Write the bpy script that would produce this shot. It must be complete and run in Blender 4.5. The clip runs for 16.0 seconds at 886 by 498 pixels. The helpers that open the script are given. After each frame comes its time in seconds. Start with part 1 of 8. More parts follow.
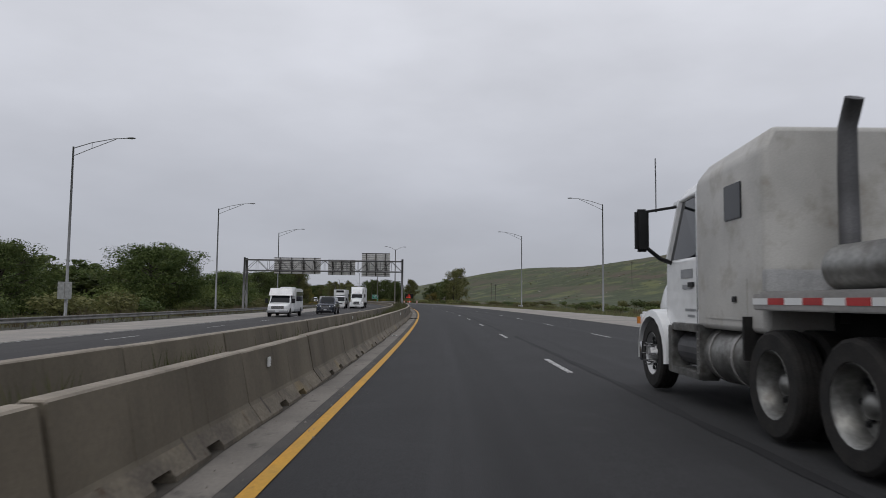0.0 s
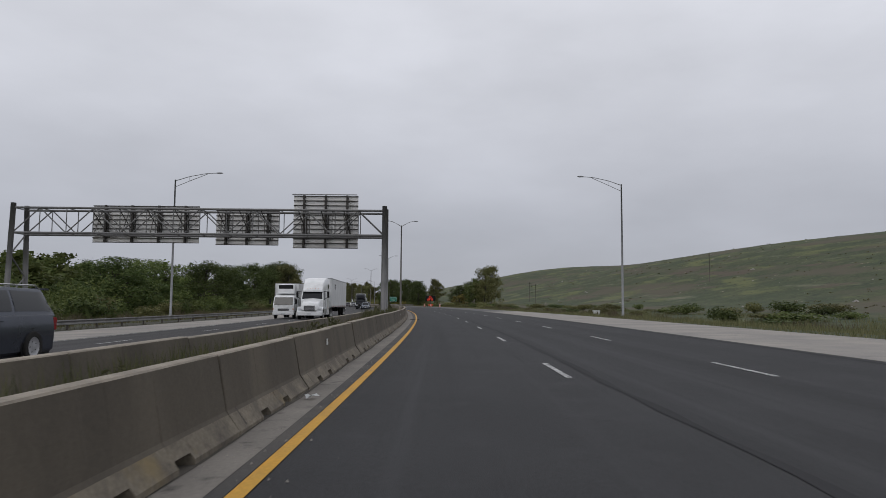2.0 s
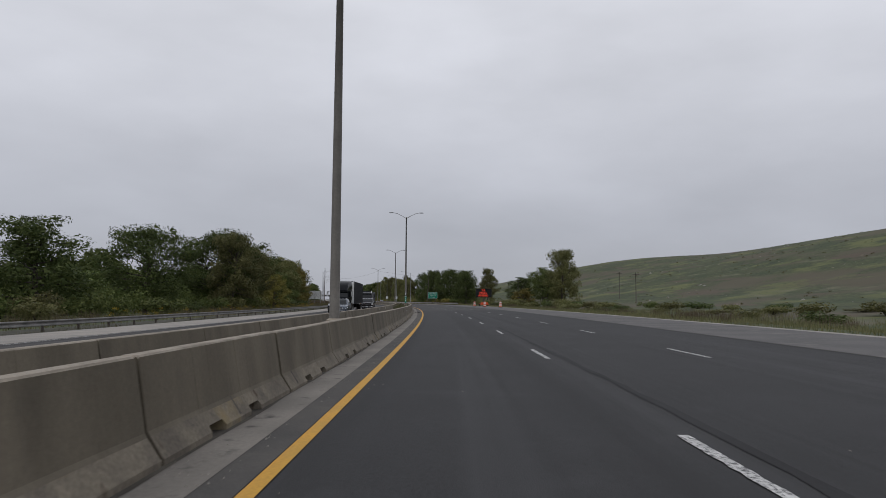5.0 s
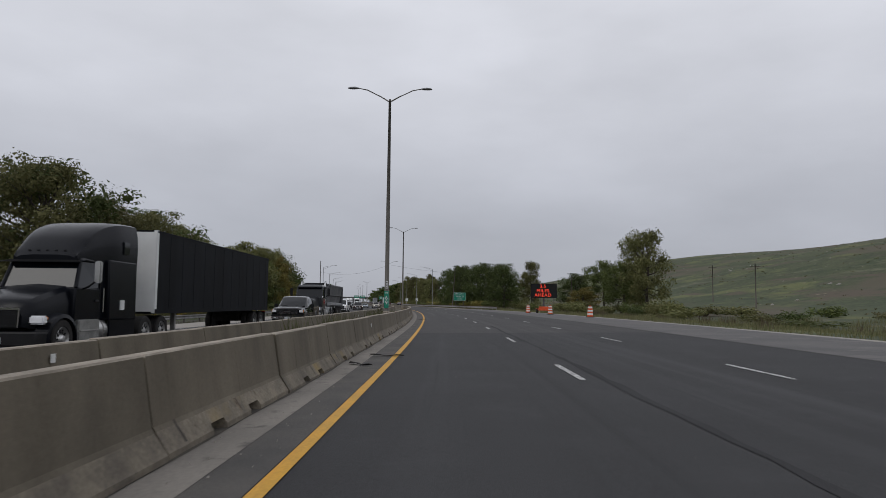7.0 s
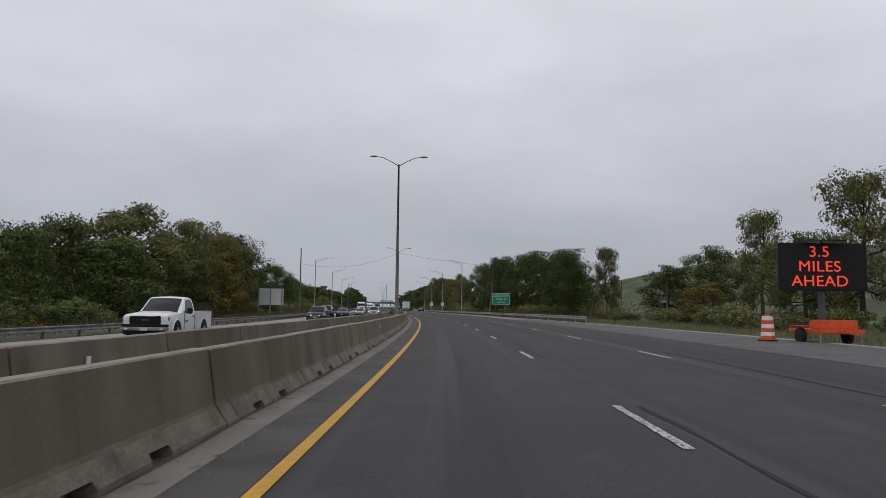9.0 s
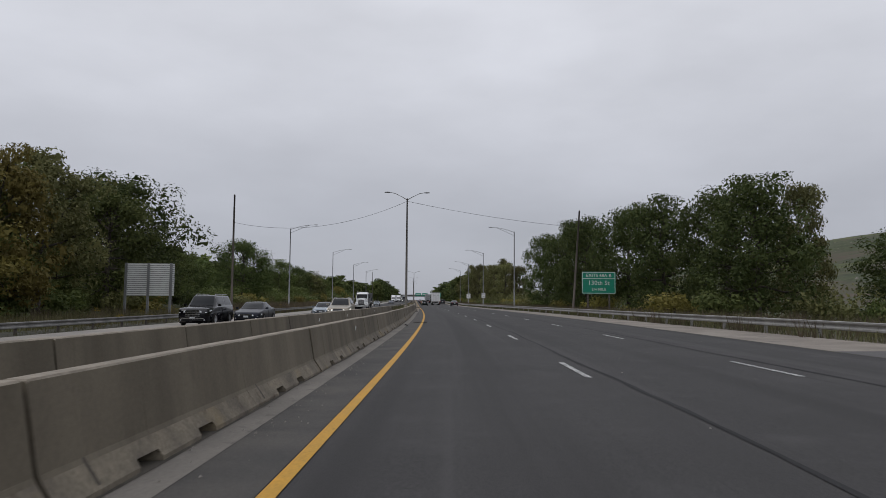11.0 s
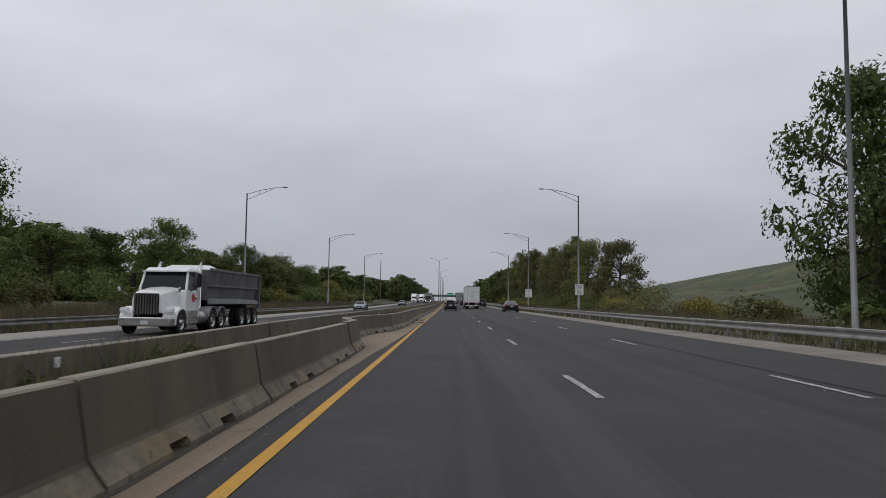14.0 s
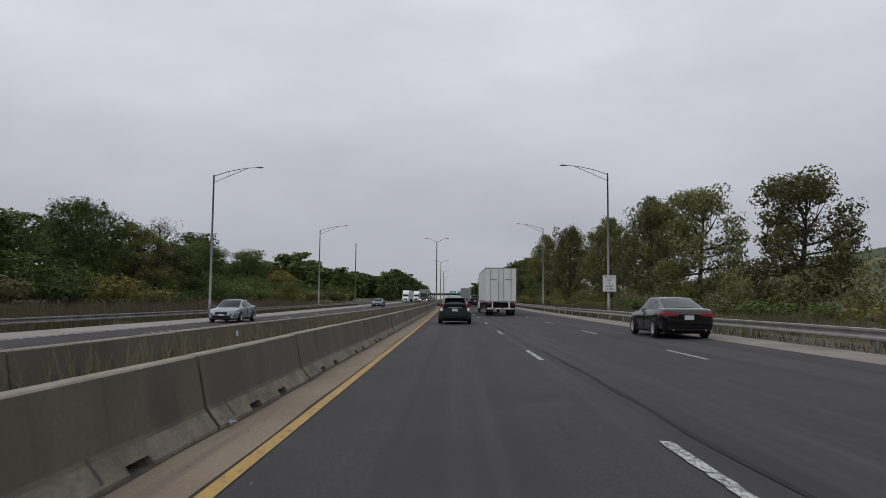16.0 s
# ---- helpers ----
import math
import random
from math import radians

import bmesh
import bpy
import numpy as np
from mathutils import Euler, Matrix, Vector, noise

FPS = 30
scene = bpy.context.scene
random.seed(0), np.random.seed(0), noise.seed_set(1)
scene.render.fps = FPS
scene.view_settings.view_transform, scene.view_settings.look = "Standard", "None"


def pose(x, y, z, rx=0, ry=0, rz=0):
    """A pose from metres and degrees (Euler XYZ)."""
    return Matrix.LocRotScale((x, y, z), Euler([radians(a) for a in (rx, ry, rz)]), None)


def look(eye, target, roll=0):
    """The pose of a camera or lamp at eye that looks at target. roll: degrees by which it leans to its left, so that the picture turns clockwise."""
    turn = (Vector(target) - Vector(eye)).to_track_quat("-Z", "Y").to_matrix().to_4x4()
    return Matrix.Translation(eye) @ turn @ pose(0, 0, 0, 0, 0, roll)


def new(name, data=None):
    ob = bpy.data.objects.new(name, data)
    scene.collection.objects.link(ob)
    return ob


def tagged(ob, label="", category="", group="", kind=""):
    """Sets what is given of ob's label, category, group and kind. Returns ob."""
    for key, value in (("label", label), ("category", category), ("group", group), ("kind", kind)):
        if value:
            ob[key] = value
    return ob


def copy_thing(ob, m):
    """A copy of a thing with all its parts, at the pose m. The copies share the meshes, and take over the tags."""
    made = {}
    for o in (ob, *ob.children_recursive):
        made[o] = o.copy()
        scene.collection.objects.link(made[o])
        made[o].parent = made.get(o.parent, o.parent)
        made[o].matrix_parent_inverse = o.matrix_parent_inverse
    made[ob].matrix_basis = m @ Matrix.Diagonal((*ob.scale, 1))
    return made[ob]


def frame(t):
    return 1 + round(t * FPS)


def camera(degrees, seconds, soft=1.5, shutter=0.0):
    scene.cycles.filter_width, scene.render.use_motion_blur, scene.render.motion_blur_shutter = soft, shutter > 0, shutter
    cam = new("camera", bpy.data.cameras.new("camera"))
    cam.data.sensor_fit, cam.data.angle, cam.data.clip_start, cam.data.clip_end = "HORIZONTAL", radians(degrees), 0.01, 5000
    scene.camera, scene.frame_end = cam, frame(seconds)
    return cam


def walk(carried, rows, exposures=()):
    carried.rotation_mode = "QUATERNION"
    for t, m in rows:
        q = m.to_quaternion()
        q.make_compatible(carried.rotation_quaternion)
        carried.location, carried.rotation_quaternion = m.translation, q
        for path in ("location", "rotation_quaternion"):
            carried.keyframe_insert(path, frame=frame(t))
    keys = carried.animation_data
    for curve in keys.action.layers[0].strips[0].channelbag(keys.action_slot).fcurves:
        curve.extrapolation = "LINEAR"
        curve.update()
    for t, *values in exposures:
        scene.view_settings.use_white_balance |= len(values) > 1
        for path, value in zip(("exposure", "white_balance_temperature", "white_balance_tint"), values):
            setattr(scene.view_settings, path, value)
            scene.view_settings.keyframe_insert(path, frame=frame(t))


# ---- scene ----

# ================= camera =================
cam = camera(64.80, 16.0, soft=0.85, shutter=0.04)
ROWS = [
    (0.0, 1.374, -0.454, 1.369, 94.244, -0.533, 0.380),
    (0.5, 1.347, 16.096, 1.369, 94.227, -0.120, 0.991),
    (1.0, 1.175, 30.146, 1.369, 94.122, -0.196, 1.565),
    (1.5, 0.828, 45.275, 1.369, 94.320, -0.545, 2.068),
    (2.0, 0.305, 60.991, 1.369, 94.468, -0.377, 2.655),
    (2.5, -0.335, 76.873, 1.369, 94.275, -0.236, 3.243),
    (3.0, -1.332, 93.257, 1.369, 94.284, -0.984, 3.909),
    (3.5, -2.227, 107.523, 1.369, 94.254, -0.077, 4.747),
    (4.0, -3.421, 123.147, 1.369, 94.246, -0.195, 5.575),
    (4.5, -4.851, 138.911, 1.369, 94.248, -0.277, 6.177),
    (5.0, -6.467, 154.790, 1.369, 94.251, -0.358, 6.765),
    (5.5, -8.266, 170.782, 1.369, 94.254, -0.438, 7.334),
    (6.0, -10.246, 186.886, 1.369, 94.257, -0.519, 7.884),
    (6.5, -12.401, 203.099, 1.369, 94.258, -0.600, 8.415),
    (7.0, -14.576, 219.047, 1.369, 94.463, -0.614, 9.102),
    (7.5, -17.221, 236.223, 1.369, 94.088, -0.664, 9.699),
    (8.0, -19.544, 251.227, 1.369, 94.424, -0.689, 10.095),
    (8.5, -22.526, 268.823, 1.369, 94.794, -0.578, 10.907),
    (9.0, -25.487, 284.767, 1.369, 94.882, -0.671, 11.699),
    (9.5, -28.805, 301.327, 1.369, 94.732, -0.611, 12.464),
    (10.0, -32.352, 317.861, 1.369, 94.583, -0.550, 13.264),
    (10.5, -36.130, 334.364, 1.369, 94.434, -0.489, 14.036),
    (11.0, -40.127, 350.836, 1.369, 94.284, -0.430, 14.770),
    (11.5, -44.332, 367.277, 1.369, 94.134, -0.370, 15.468),
    (12.0, -48.628, 383.446, 1.369, 94.046, -0.664, 16.122),
    (12.5, -52.760, 398.474, 1.369, 93.944, -0.148, 16.481),
    (13.0, -57.613, 415.689, 1.369, 94.192, -0.297, 17.111),
    (13.5, -62.305, 431.732, 1.369, 94.360, -0.198, 17.383),
    (14.0, -66.947, 447.279, 1.369, 94.324, -0.660, 17.552),
    (14.5, -72.081, 464.250, 1.369, 94.228, -0.650, 17.776),
    (15.0, -76.677, 479.168, 1.369, 94.226, -1.121, 17.722),
    (15.5, -81.737, 495.671, 1.369, 94.257, -0.748, 17.690),
    (16.0, -86.575, 511.407, 1.369, 94.236, -0.511, 17.751),
]
walk(cam, [(r[0], pose(*r[1:])) for r in ROWS])

# ================= the road's line =================
# Curvature (1/10 km) at every 90 m from s = -50; s runs along the yellow edge line, lat to its right.
KAPPA = [5.476, 6.559, 7.135, 5.658, 8.426, 6.348, -0.826, 0.35, 0.0, 0.0]
ST = np.arange(-400.0, 3200.0, 2.0)
_k = np.interp(ST, np.arange(len(KAPPA)) * 90.0 - 50.0, np.array(KAPPA) * 1e-4)
_k = np.where(ST > 760, 0.0, _k)
TH = np.concatenate([[0], np.cumsum(_k[1:] + _k[:-1])])
TH -= np.interp(0, ST, TH)
PX = np.concatenate([[0], np.cumsum(-(np.sin(TH[1:]) + np.sin(TH[:-1])))])
PY = np.concatenate([[0], np.cumsum(np.cos(TH[1:]) + np.cos(TH[:-1]))])
PX -= np.interp(0, ST, PX)
PY -= np.interp(0, ST, PY)


def heading(s):
    return float(np.interp(s, ST, TH))


def ramp(s, *pairs):
    return float(np.interp(s, [p[0] for p in pairs], [p[1] for p in pairs]))


def fall(s):
    """Cross fall of the opposite carriageway."""
    return ramp(s, (0, 0.020), (370, 0.020), (530, 0.012))


def rise(s):
    """The road climbs gently in the distance."""
    return np.interp(s, [550, 590, 640, 1060], [0.0, 0.07, 0.32, 2.4])


def road_z(s, lat):
    return float(rise(s)) + (0.013 * lat if lat > 0 else fall(s) * lat)


def at(s, lat, z=0.0):
    """World point: z above the road's level there."""
    a = heading(s)
    return Vector((np.interp(s, ST, PX) + lat * math.cos(a), np.interp(s, ST, PY) + lat * math.sin(a), road_z(s, max(min(lat, 17), -20)) + z))


def place(s, lat, z=0.0, turn=0.0):
    """Pose whose y runs along the road, turned by so many degrees."""
    return Matrix.Translation(at(s, lat, z)) @ Matrix.Rotation(heading(s) + radians(turn), 4, "Z")


# ================= sky and light =================
world = bpy.data.worlds.new("overcast_sky")
scene.world = world
world.use_nodes = True
wn, wl = world.node_tree.nodes, world.node_tree.links
wn.clear()
w_out = wn.new("ShaderNodeOutputWorld")
w_bg = wn.new("ShaderNodeBackground")
w_sky = wn.new("ShaderNodeTexSky")
w_sky.sky_type, w_sky.sun_disc = "NISHITA", False
w_sky.sun_elevation, w_sky.sun_rotation = radians(48), radians(150)
w_co = wn.new("ShaderNodeTexCoord")
w_sep = wn.new("ShaderNodeSeparateXYZ")
wl.new(w_co.outputs["Generated"], w_sep.inputs[0])
w_grad = wn.new("ShaderNodeValToRGB")
el = w_grad.color_ramp.elements
el[0].position, el[0].color = 0.0, (0.39, 0.404, 0.457, 1)
el[1].position, el[1].color = 0.42, (0.73, 0.744, 0.804, 1)
e = el.new(0.10)
e.color = (0.45, 0.464, 0.519, 1)
e = el.new(0.26)
e.color = (0.62, 0.634, 0.692, 1)
wl.new(w_sep.outputs["Z"], w_grad.inputs[0])
w_map = wn.new("ShaderNodeMapping")
w_map.inputs["Scale"].default_value = (1.0, 1.0, 2.6)
wl.new(w_co.outputs["Generated"], w_map.inputs[0])
w_noise = wn.new("ShaderNodeTexNoise")
w_noise.inputs["Scale"].default_value, w_noise.inputs["Detail"].default_value, w_noise.inputs["Roughness"].default_value = 3.2, 5, 0.5
wl.new(w_map.outputs[0], w_noise.inputs["Vector"])
w_mr = wn.new("ShaderNodeMapRange")
w_mr.inputs["From Min"].default_value, w_mr.inputs["From Max"].default_value = 0.3, 0.7
w_mr.inputs["To Min"].default_value, w_mr.inputs["To Max"].default_value = 0.91, 1.085
wl.new(w_noise.outputs["Fac"], w_mr.inputs["Value"])
w_mul = wn.new("ShaderNodeVectorMath")
w_mul.operation = "SCALE"
wl.new(w_grad.outputs[0], w_mul.inputs[0])
wl.new(w_mr.outputs[0], w_mul.inputs["Scale"])
w_skys = wn.new("ShaderNodeVectorMath")
w_skys.operation = "SCALE"
w_skys.inputs["Scale"].default_value = 0.06
wl.new(w_sky.outputs[0], w_skys.inputs[0])
w_mix = wn.new("ShaderNodeMix")
w_mix.data_type = "RGBA"
w_mix.inputs["Factor"].default_value = 0.93
wl.new(w_skys.outputs[0], w_mix.inputs["A"])
wl.new(w_mul.outputs[0], w_mix.inputs["B"])
wl.new(w_mix.outputs["Result"], w_bg.inputs[0])
wl.new(w_bg.outputs[0], w_out.inputs[0])
w_bg.inputs["Strength"].default_value = 1.0

sun = new("sun", bpy.data.lights.new("sun", "SUN"))
sun.data.energy, sun.data.angle, sun.data.color = 0.5, radians(25), (1.0, 0.97, 0.93)
sun.matrix_world = look((0, 0, 50), (20, 35, 0))
scene.view_settings.exposure = 0.0


# ================= materials =================
def material(name, color, rough=0.8, metal=0.0, vary=0.15, scale=3.0, fine=60.0, bump=0.0, bump_scale=80.0, color2=None, spread=(0.35, 0.65), per=0.0, stretch=(1, 1, 1), spec=0.5, coat=0.0, laid=False):
    """Surface with variation at two scales (in metres) and fine relief. color2: stains; per: change from piece to piece."""
    m = bpy.data.materials.new(name)
    m.use_nodes = True
    n, l = m.node_tree.nodes, m.node_tree.links
    b = n["Principled BSDF"]
    b.inputs["Roughness"].default_value, b.inputs["Metallic"].default_value = rough, metal
    b.inputs["Coat Weight"].default_value, b.inputs["Specular IOR Level"].default_value = coat, spec
    co = n.new("ShaderNodeTexCoord")
    mp = n.new("ShaderNodeMapping")
    mp.inputs["Scale"].default_value = stretch
    src = n.new("ShaderNodeNewGeometry").outputs["Position"] if laid else co.outputs["Object"]
    l.new(src, mp.inputs[0])
    big = n.new("ShaderNodeTexNoise")
    big.inputs["Scale"].default_value, big.inputs["Detail"].default_value = scale, 6
    l.new(mp.outputs[0], big.inputs["Vector"])
    small = n.new("ShaderNodeTexNoise")
    small.inputs["Scale"].default_value, small.inputs["Detail"].default_value = fine, 4
    l.new(src, small.inputs["Vector"])
    mr = n.new("ShaderNodeMapRange")
    mr.inputs["From Min"].default_value, mr.inputs["From Max"].default_value = spread
    l.new(big.outputs["Fac"], mr.inputs["Value"])
    mix = n.new("ShaderNodeMix")
    mix.data_type = "RGBA"
    c2 = color2 or tuple(c * (1 - vary * 2) for c in color)
    mix.inputs["A"].default_value, mix.inputs["B"].default_value = (*color, 1), (*c2, 1)
    l.new(mr.outputs[0], mix.inputs["Factor"])
    ms = n.new("ShaderNodeMapRange")
    ms.inputs["From Min"].default_value, ms.inputs["From Max"].default_value = 0.25, 0.75
    ms.inputs["To Min"].default_value, ms.inputs["To Max"].default_value = 1 - vary, 1 + vary
    l.new(small.outputs["Fac"], ms.inputs["Value"])
    sc = n.new("ShaderNodeVectorMath")
    sc.operation = "SCALE"
    l.new(mix.outputs["Result"], sc.inputs[0])
    val = ms.outputs[0]
    if per:
        oi = n.new("ShaderNodeObjectInfo")
        pr = n.new("ShaderNodeMapRange")
        pr.inputs["To Min"].default_value, pr.inputs["To Max"].default_value = 1 - per, 1 + per
        l.new(oi.outputs["Random"], pr.inputs["Value"])
        mu = n.new("ShaderNodeMath")
        mu.operation = "MULTIPLY"
        l.new(val, mu.inputs[0])
        l.new(pr.outputs[0], mu.inputs[1])
        val = mu.outputs[0]
    l.new(val, sc.inputs["Scale"])
    l.new(sc.outputs[0], b.inputs["Base Color"])
    if bump:
        bn = n.new("ShaderNodeTexNoise")
        bn.inputs["Scale"].default_value, bn.inputs["Detail"].default_value = bump_scale, 5
        l.new(src, bn.inputs["Vector"])
        bp = n.new("ShaderNodeBump")
        bp.inputs["Strength"].default_value, bp.inputs["Distance"].default_value = bump, 0.01
        l.new(bn.outputs["Fac"], bp.inputs["Height"])
        l.new(bp.outputs[0], b.inputs["Normal"])
    return m


def leaf_material(name, c1, c2):
    m = bpy.data.materials.new(name)
    m.use_nodes = True
    n, l = m.node_tree.nodes, m.node_tree.links
    b = n["Principled BSDF"]
    b.inputs["Roughness"].default_value = 0.7
    b.inputs["Specular IOR Level"].default_value = 0.2
    ge = n.new("ShaderNodeNewGeometry")
    oi = n.new("ShaderNodeObjectInfo")
    mix = n.new("ShaderNodeMix")
    mix.data_type = "RGBA"
    mix.inputs["A"].default_value, mix.inputs["B"].default_value = (*c1, 1), (*c2, 1)
    l.new(ge.outputs["Random Per Island"], mix.inputs["Factor"])
    hs = n.new("ShaderNodeHueSaturation")
    mr = n.new("ShaderNodeMapRange")
    mr.inputs["To Min"].default_value, mr.inputs["To Max"].default_value = 0.75, 1.3
    l.new(oi.outputs["Random"], mr.inputs["Value"])
    l.new(mr.outputs[0], hs.inputs["Value"])
    mh = n.new("ShaderNodeMapRange")
    mh.inputs["To Min"].default_value, mh.inputs["To Max"].default_value = 0.49, 0.51
    l.new(oi.outputs["Random"], mh.inputs["Value"])
    l.new(mh.outputs[0], hs.inputs["Hue"])
    l.new(mix.outputs["Result"], hs.inputs["Color"])
    l.new(hs.outputs[0], b.inputs["Base Color"])
    tr = n.new("ShaderNodeBsdfTranslucent")
    l.new(hs.outputs[0], tr.inputs["Color"])
    both = n.new("ShaderNodeMixShader")
    both.inputs[0].default_value = 0.3
    l.new(b.outputs[0], both.inputs[1])
    l.new(tr.outputs[0], both.inputs[2])
    l.new(both.outputs[0], n["Material Output"].inputs["Surface"])
    return m


def stained(m, color, scale, lo, hi, stretch=(1, 1, 1)):
    """Patches of another colour over a material."""
    n, l = m.node_tree.nodes, m.node_tree.links
    b = n["Principled BSDF"]
    old = b.inputs["Base Color"].links[0].from_socket
    mp = n.new("ShaderNodeMapping")
    mp.inputs["Scale"].default_value = stretch
    l.new(n.new("ShaderNodeNewGeometry").outputs["Position"], mp.inputs[0])
    t = n.new("ShaderNodeTexNoise")
    t.inputs["Scale"].default_value, t.inputs["Detail"].default_value, t.inputs["Roughness"].default_value = scale, 7, 0.6
    l.new(mp.outputs[0], t.inputs["Vector"])
    r = n.new("ShaderNodeMapRange")
    r.inputs["From Min"].default_value, r.inputs["From Max"].default_value = lo, hi
    l.new(t.outputs["Fac"], r.inputs["Value"])
    x = n.new("ShaderNodeMix")
    x.data_type = "RGBA"
    x.inputs["B"].default_value = (*color, 1)
    l.new(r.outputs[0], x.inputs["Factor"])
    l.new(old, x.inputs["A"])
    l.new(x.outputs["Result"], b.inputs["Base Color"])
    return m


def along(m, color, across, lengthwise, lo, hi):
    """Streaks of another colour that run with the road."""
    stained(m, color, 1.0, lo, hi, (across, lengthwise, 1))
    n, l = m.node_tree.nodes, m.node_tree.links
    mp = [k for k in n if k.bl_idname == "ShaderNodeMapping"][-1]
    l.new(n.new("ShaderNodeTexCoord").outputs["UV"], mp.inputs[0])
    return m


def glass_material(name, tint=(0.006, 0.008, 0.010), rough=0.05):
    m = bpy.data.materials.new(name)
    m.use_nodes = True
    b = m.node_tree.nodes["Principled BSDF"]
    b.inputs["Base Color"].default_value = (*tint, 1)
    b.inputs["Roughness"].default_value = rough
    b.inputs["Specular IOR Level"].default_value = 0.38
    return m


def glow_material(name, color, strength):
    m = bpy.data.materials.new(name)
    m.use_nodes = True
    b = m.node_tree.nodes["Principled BSDF"]
    b.inputs["Base Color"].default_value = (*color, 1)
    b.inputs["Emission Color"].default_value = (*color, 1)
    b.inputs["Emission Strength"].default_value = strength
    return m


def field_material():
    """Rough grassland: green with brown and straw patches at several scales."""
    m = material("verge_ground", (0.050, 0.061, 0.021), 0.95, vary=0.45, scale=0.09, fine=0.9, bump=0.9, bump_scale=2.0, color2=(0.030, 0.046, 0.014), spread=(0.38, 0.62), laid=True)
    stained(m, (0.13, 0.125, 0.075), 0.05, 0.60, 0.70, (0.5, 0.5, 5.0))
    stained(m, (0.022, 0.034, 0.012), 0.16, 0.60, 0.68, (1, 1, 1.5))
    stained(m, (0.098, 0.108, 0.032), 0.06, 0.53, 0.62, (0.6, 0.6, 4.0))
    stained(m, (0.076, 0.056, 0.036), 0.045, 0.56, 0.63, (0.5, 0.5, 7.0))
    stained(m, (0.018, 0.027, 0.010), 0.5, 0.60, 0.66, (1, 1, 3.0))
    stained(m, (0.20, 0.175, 0.12), 0.3, 0.665, 0.70, (0.7, 0.7, 5.0))
    n, l = m.node_tree.nodes, m.node_tree.links
    b = n["Principled BSDF"]
    old = b.inputs["Base Color"].links[0].from_socket
    co = n.new("ShaderNodeTexCoord")
    mp = n.new("ShaderNodeMapping")
    mp.inputs["Scale"].default_value = (1.0, 1.0, 6.0)
    l.new(co.outputs["Object"], mp.inputs[0])
    t = n.new("ShaderNodeTexNoise")
    t.inputs["Scale"].default_value, t.inputs["Detail"].default_value, t.inputs["Roughness"].default_value = 0.022, 8, 0.62
    l.new(mp.outputs[0], t.inputs["Vector"])
    r = n.new("ShaderNodeMapRange")
    r.inputs["From Min"].default_value, r.inputs["From Max"].default_value = 0.52, 0.62
    l.new(t.outputs["Fac"], r.inputs["Value"])
    x = n.new("ShaderNodeMix")
    x.data_type = "RGBA"
    x.inputs["B"].default_value = (0.070, 0.060, 0.034, 1)
    l.new(r.outputs[0], x.inputs["Factor"])
    l.new(old, x.inputs["A"])
    l.new(x.outputs["Result"], b.inputs["Base Color"])
    return m


def asphalt(name, c, k):
    m = material(name, tuple(v * k for v in c), 0.85, spec=0.35, vary=0.38, scale=0.35, fine=40, bump=0.6, bump_scale=90, color2=tuple(v * k * 0.82 for v in c), laid=True)
    stained(m, tuple(v * k * 1.25 for v in c), 0.9, 0.55, 0.75)
    along(m, tuple(v * k * 0.66 for v in c), 0.75, 0.008, 0.50, 0.64)
    along(m, tuple(v * k * 1.42 for v in c), 1.1, 0.010, 0.54, 0.70)
    along(m, tuple(v * k * 0.66 for v in c), 5.0, 0.08, 0.62, 0.72)
    stained(m, tuple(v * k * 1.9 for v in c), 40.0, 0.70, 0.76)
    return m


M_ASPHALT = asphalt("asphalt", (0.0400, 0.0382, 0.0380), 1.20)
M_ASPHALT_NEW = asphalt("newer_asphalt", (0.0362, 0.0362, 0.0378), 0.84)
M_SEAL_FAINT = material("worn_crack_sealant", (0.0235, 0.0235, 0.0245), 0.9, vary=0.3, scale=0.25, spec=0.2, color2=(0.0305, 0.0305, 0.0318), spread=(0.38, 0.52), laid=True)
M_CONCRETE = stained(material("shoulder_concrete", (0.32, 0.292, 0.255), 0.9, vary=0.18, scale=0.4, fine=25, bump=0.3, color2=(0.20, 0.19, 0.18), spread=(0.3, 0.75), laid=True), (0.14, 0.135, 0.13), 1.6, 0.6, 0.8)
M_WORN = stained(material("worn_grey_shoulder", (0.105, 0.10, 0.097), 0.9, vary=0.2, scale=0.4, fine=25, bump=0.4, color2=(0.075, 0.073, 0.072), laid=True), (0.16, 0.15, 0.14), 0.8, 0.55, 0.75)
M_MARGIN = stained(material("weathered_margin_asphalt", (0.080, 0.073, 0.066), 0.9, vary=0.18, scale=0.8, fine=25, bump=0.5, color2=(0.046, 0.044, 0.042), laid=True), (0.09, 0.08, 0.07), 1.5, 0.56, 0.72)
M_TANSHOULDER = stained(material("sandy_shoulder", (0.27, 0.24, 0.205), 0.95, vary=0.2, scale=0.5, fine=20, bump=0.5, color2=(0.19, 0.165, 0.14), laid=True), (0.115, 0.105, 0.095), 1.2, 0.58, 0.75)
M_GUTTER = stained(material("gutter_concrete", (0.215, 0.196, 0.172), 0.9, vary=0.14, scale=0.6, fine=22, bump=0.25, bump_scale=60, color2=(0.155, 0.142, 0.125), laid=True), (0.06, 0.055, 0.05), 3.0, 0.58, 0.72)
M_DIRT = along(stained(material("dusty_gutter", (0.245, 0.198, 0.142), 0.95, vary=0.16, scale=0.5, fine=22, bump=0.4, bump_scale=60, color2=(0.205, 0.157, 0.113), laid=True), (0.12, 0.098, 0.077), 1.4, 0.62, 0.78), (0.15, 0.12, 0.095), 3.0, 0.10, 0.56, 0.76)
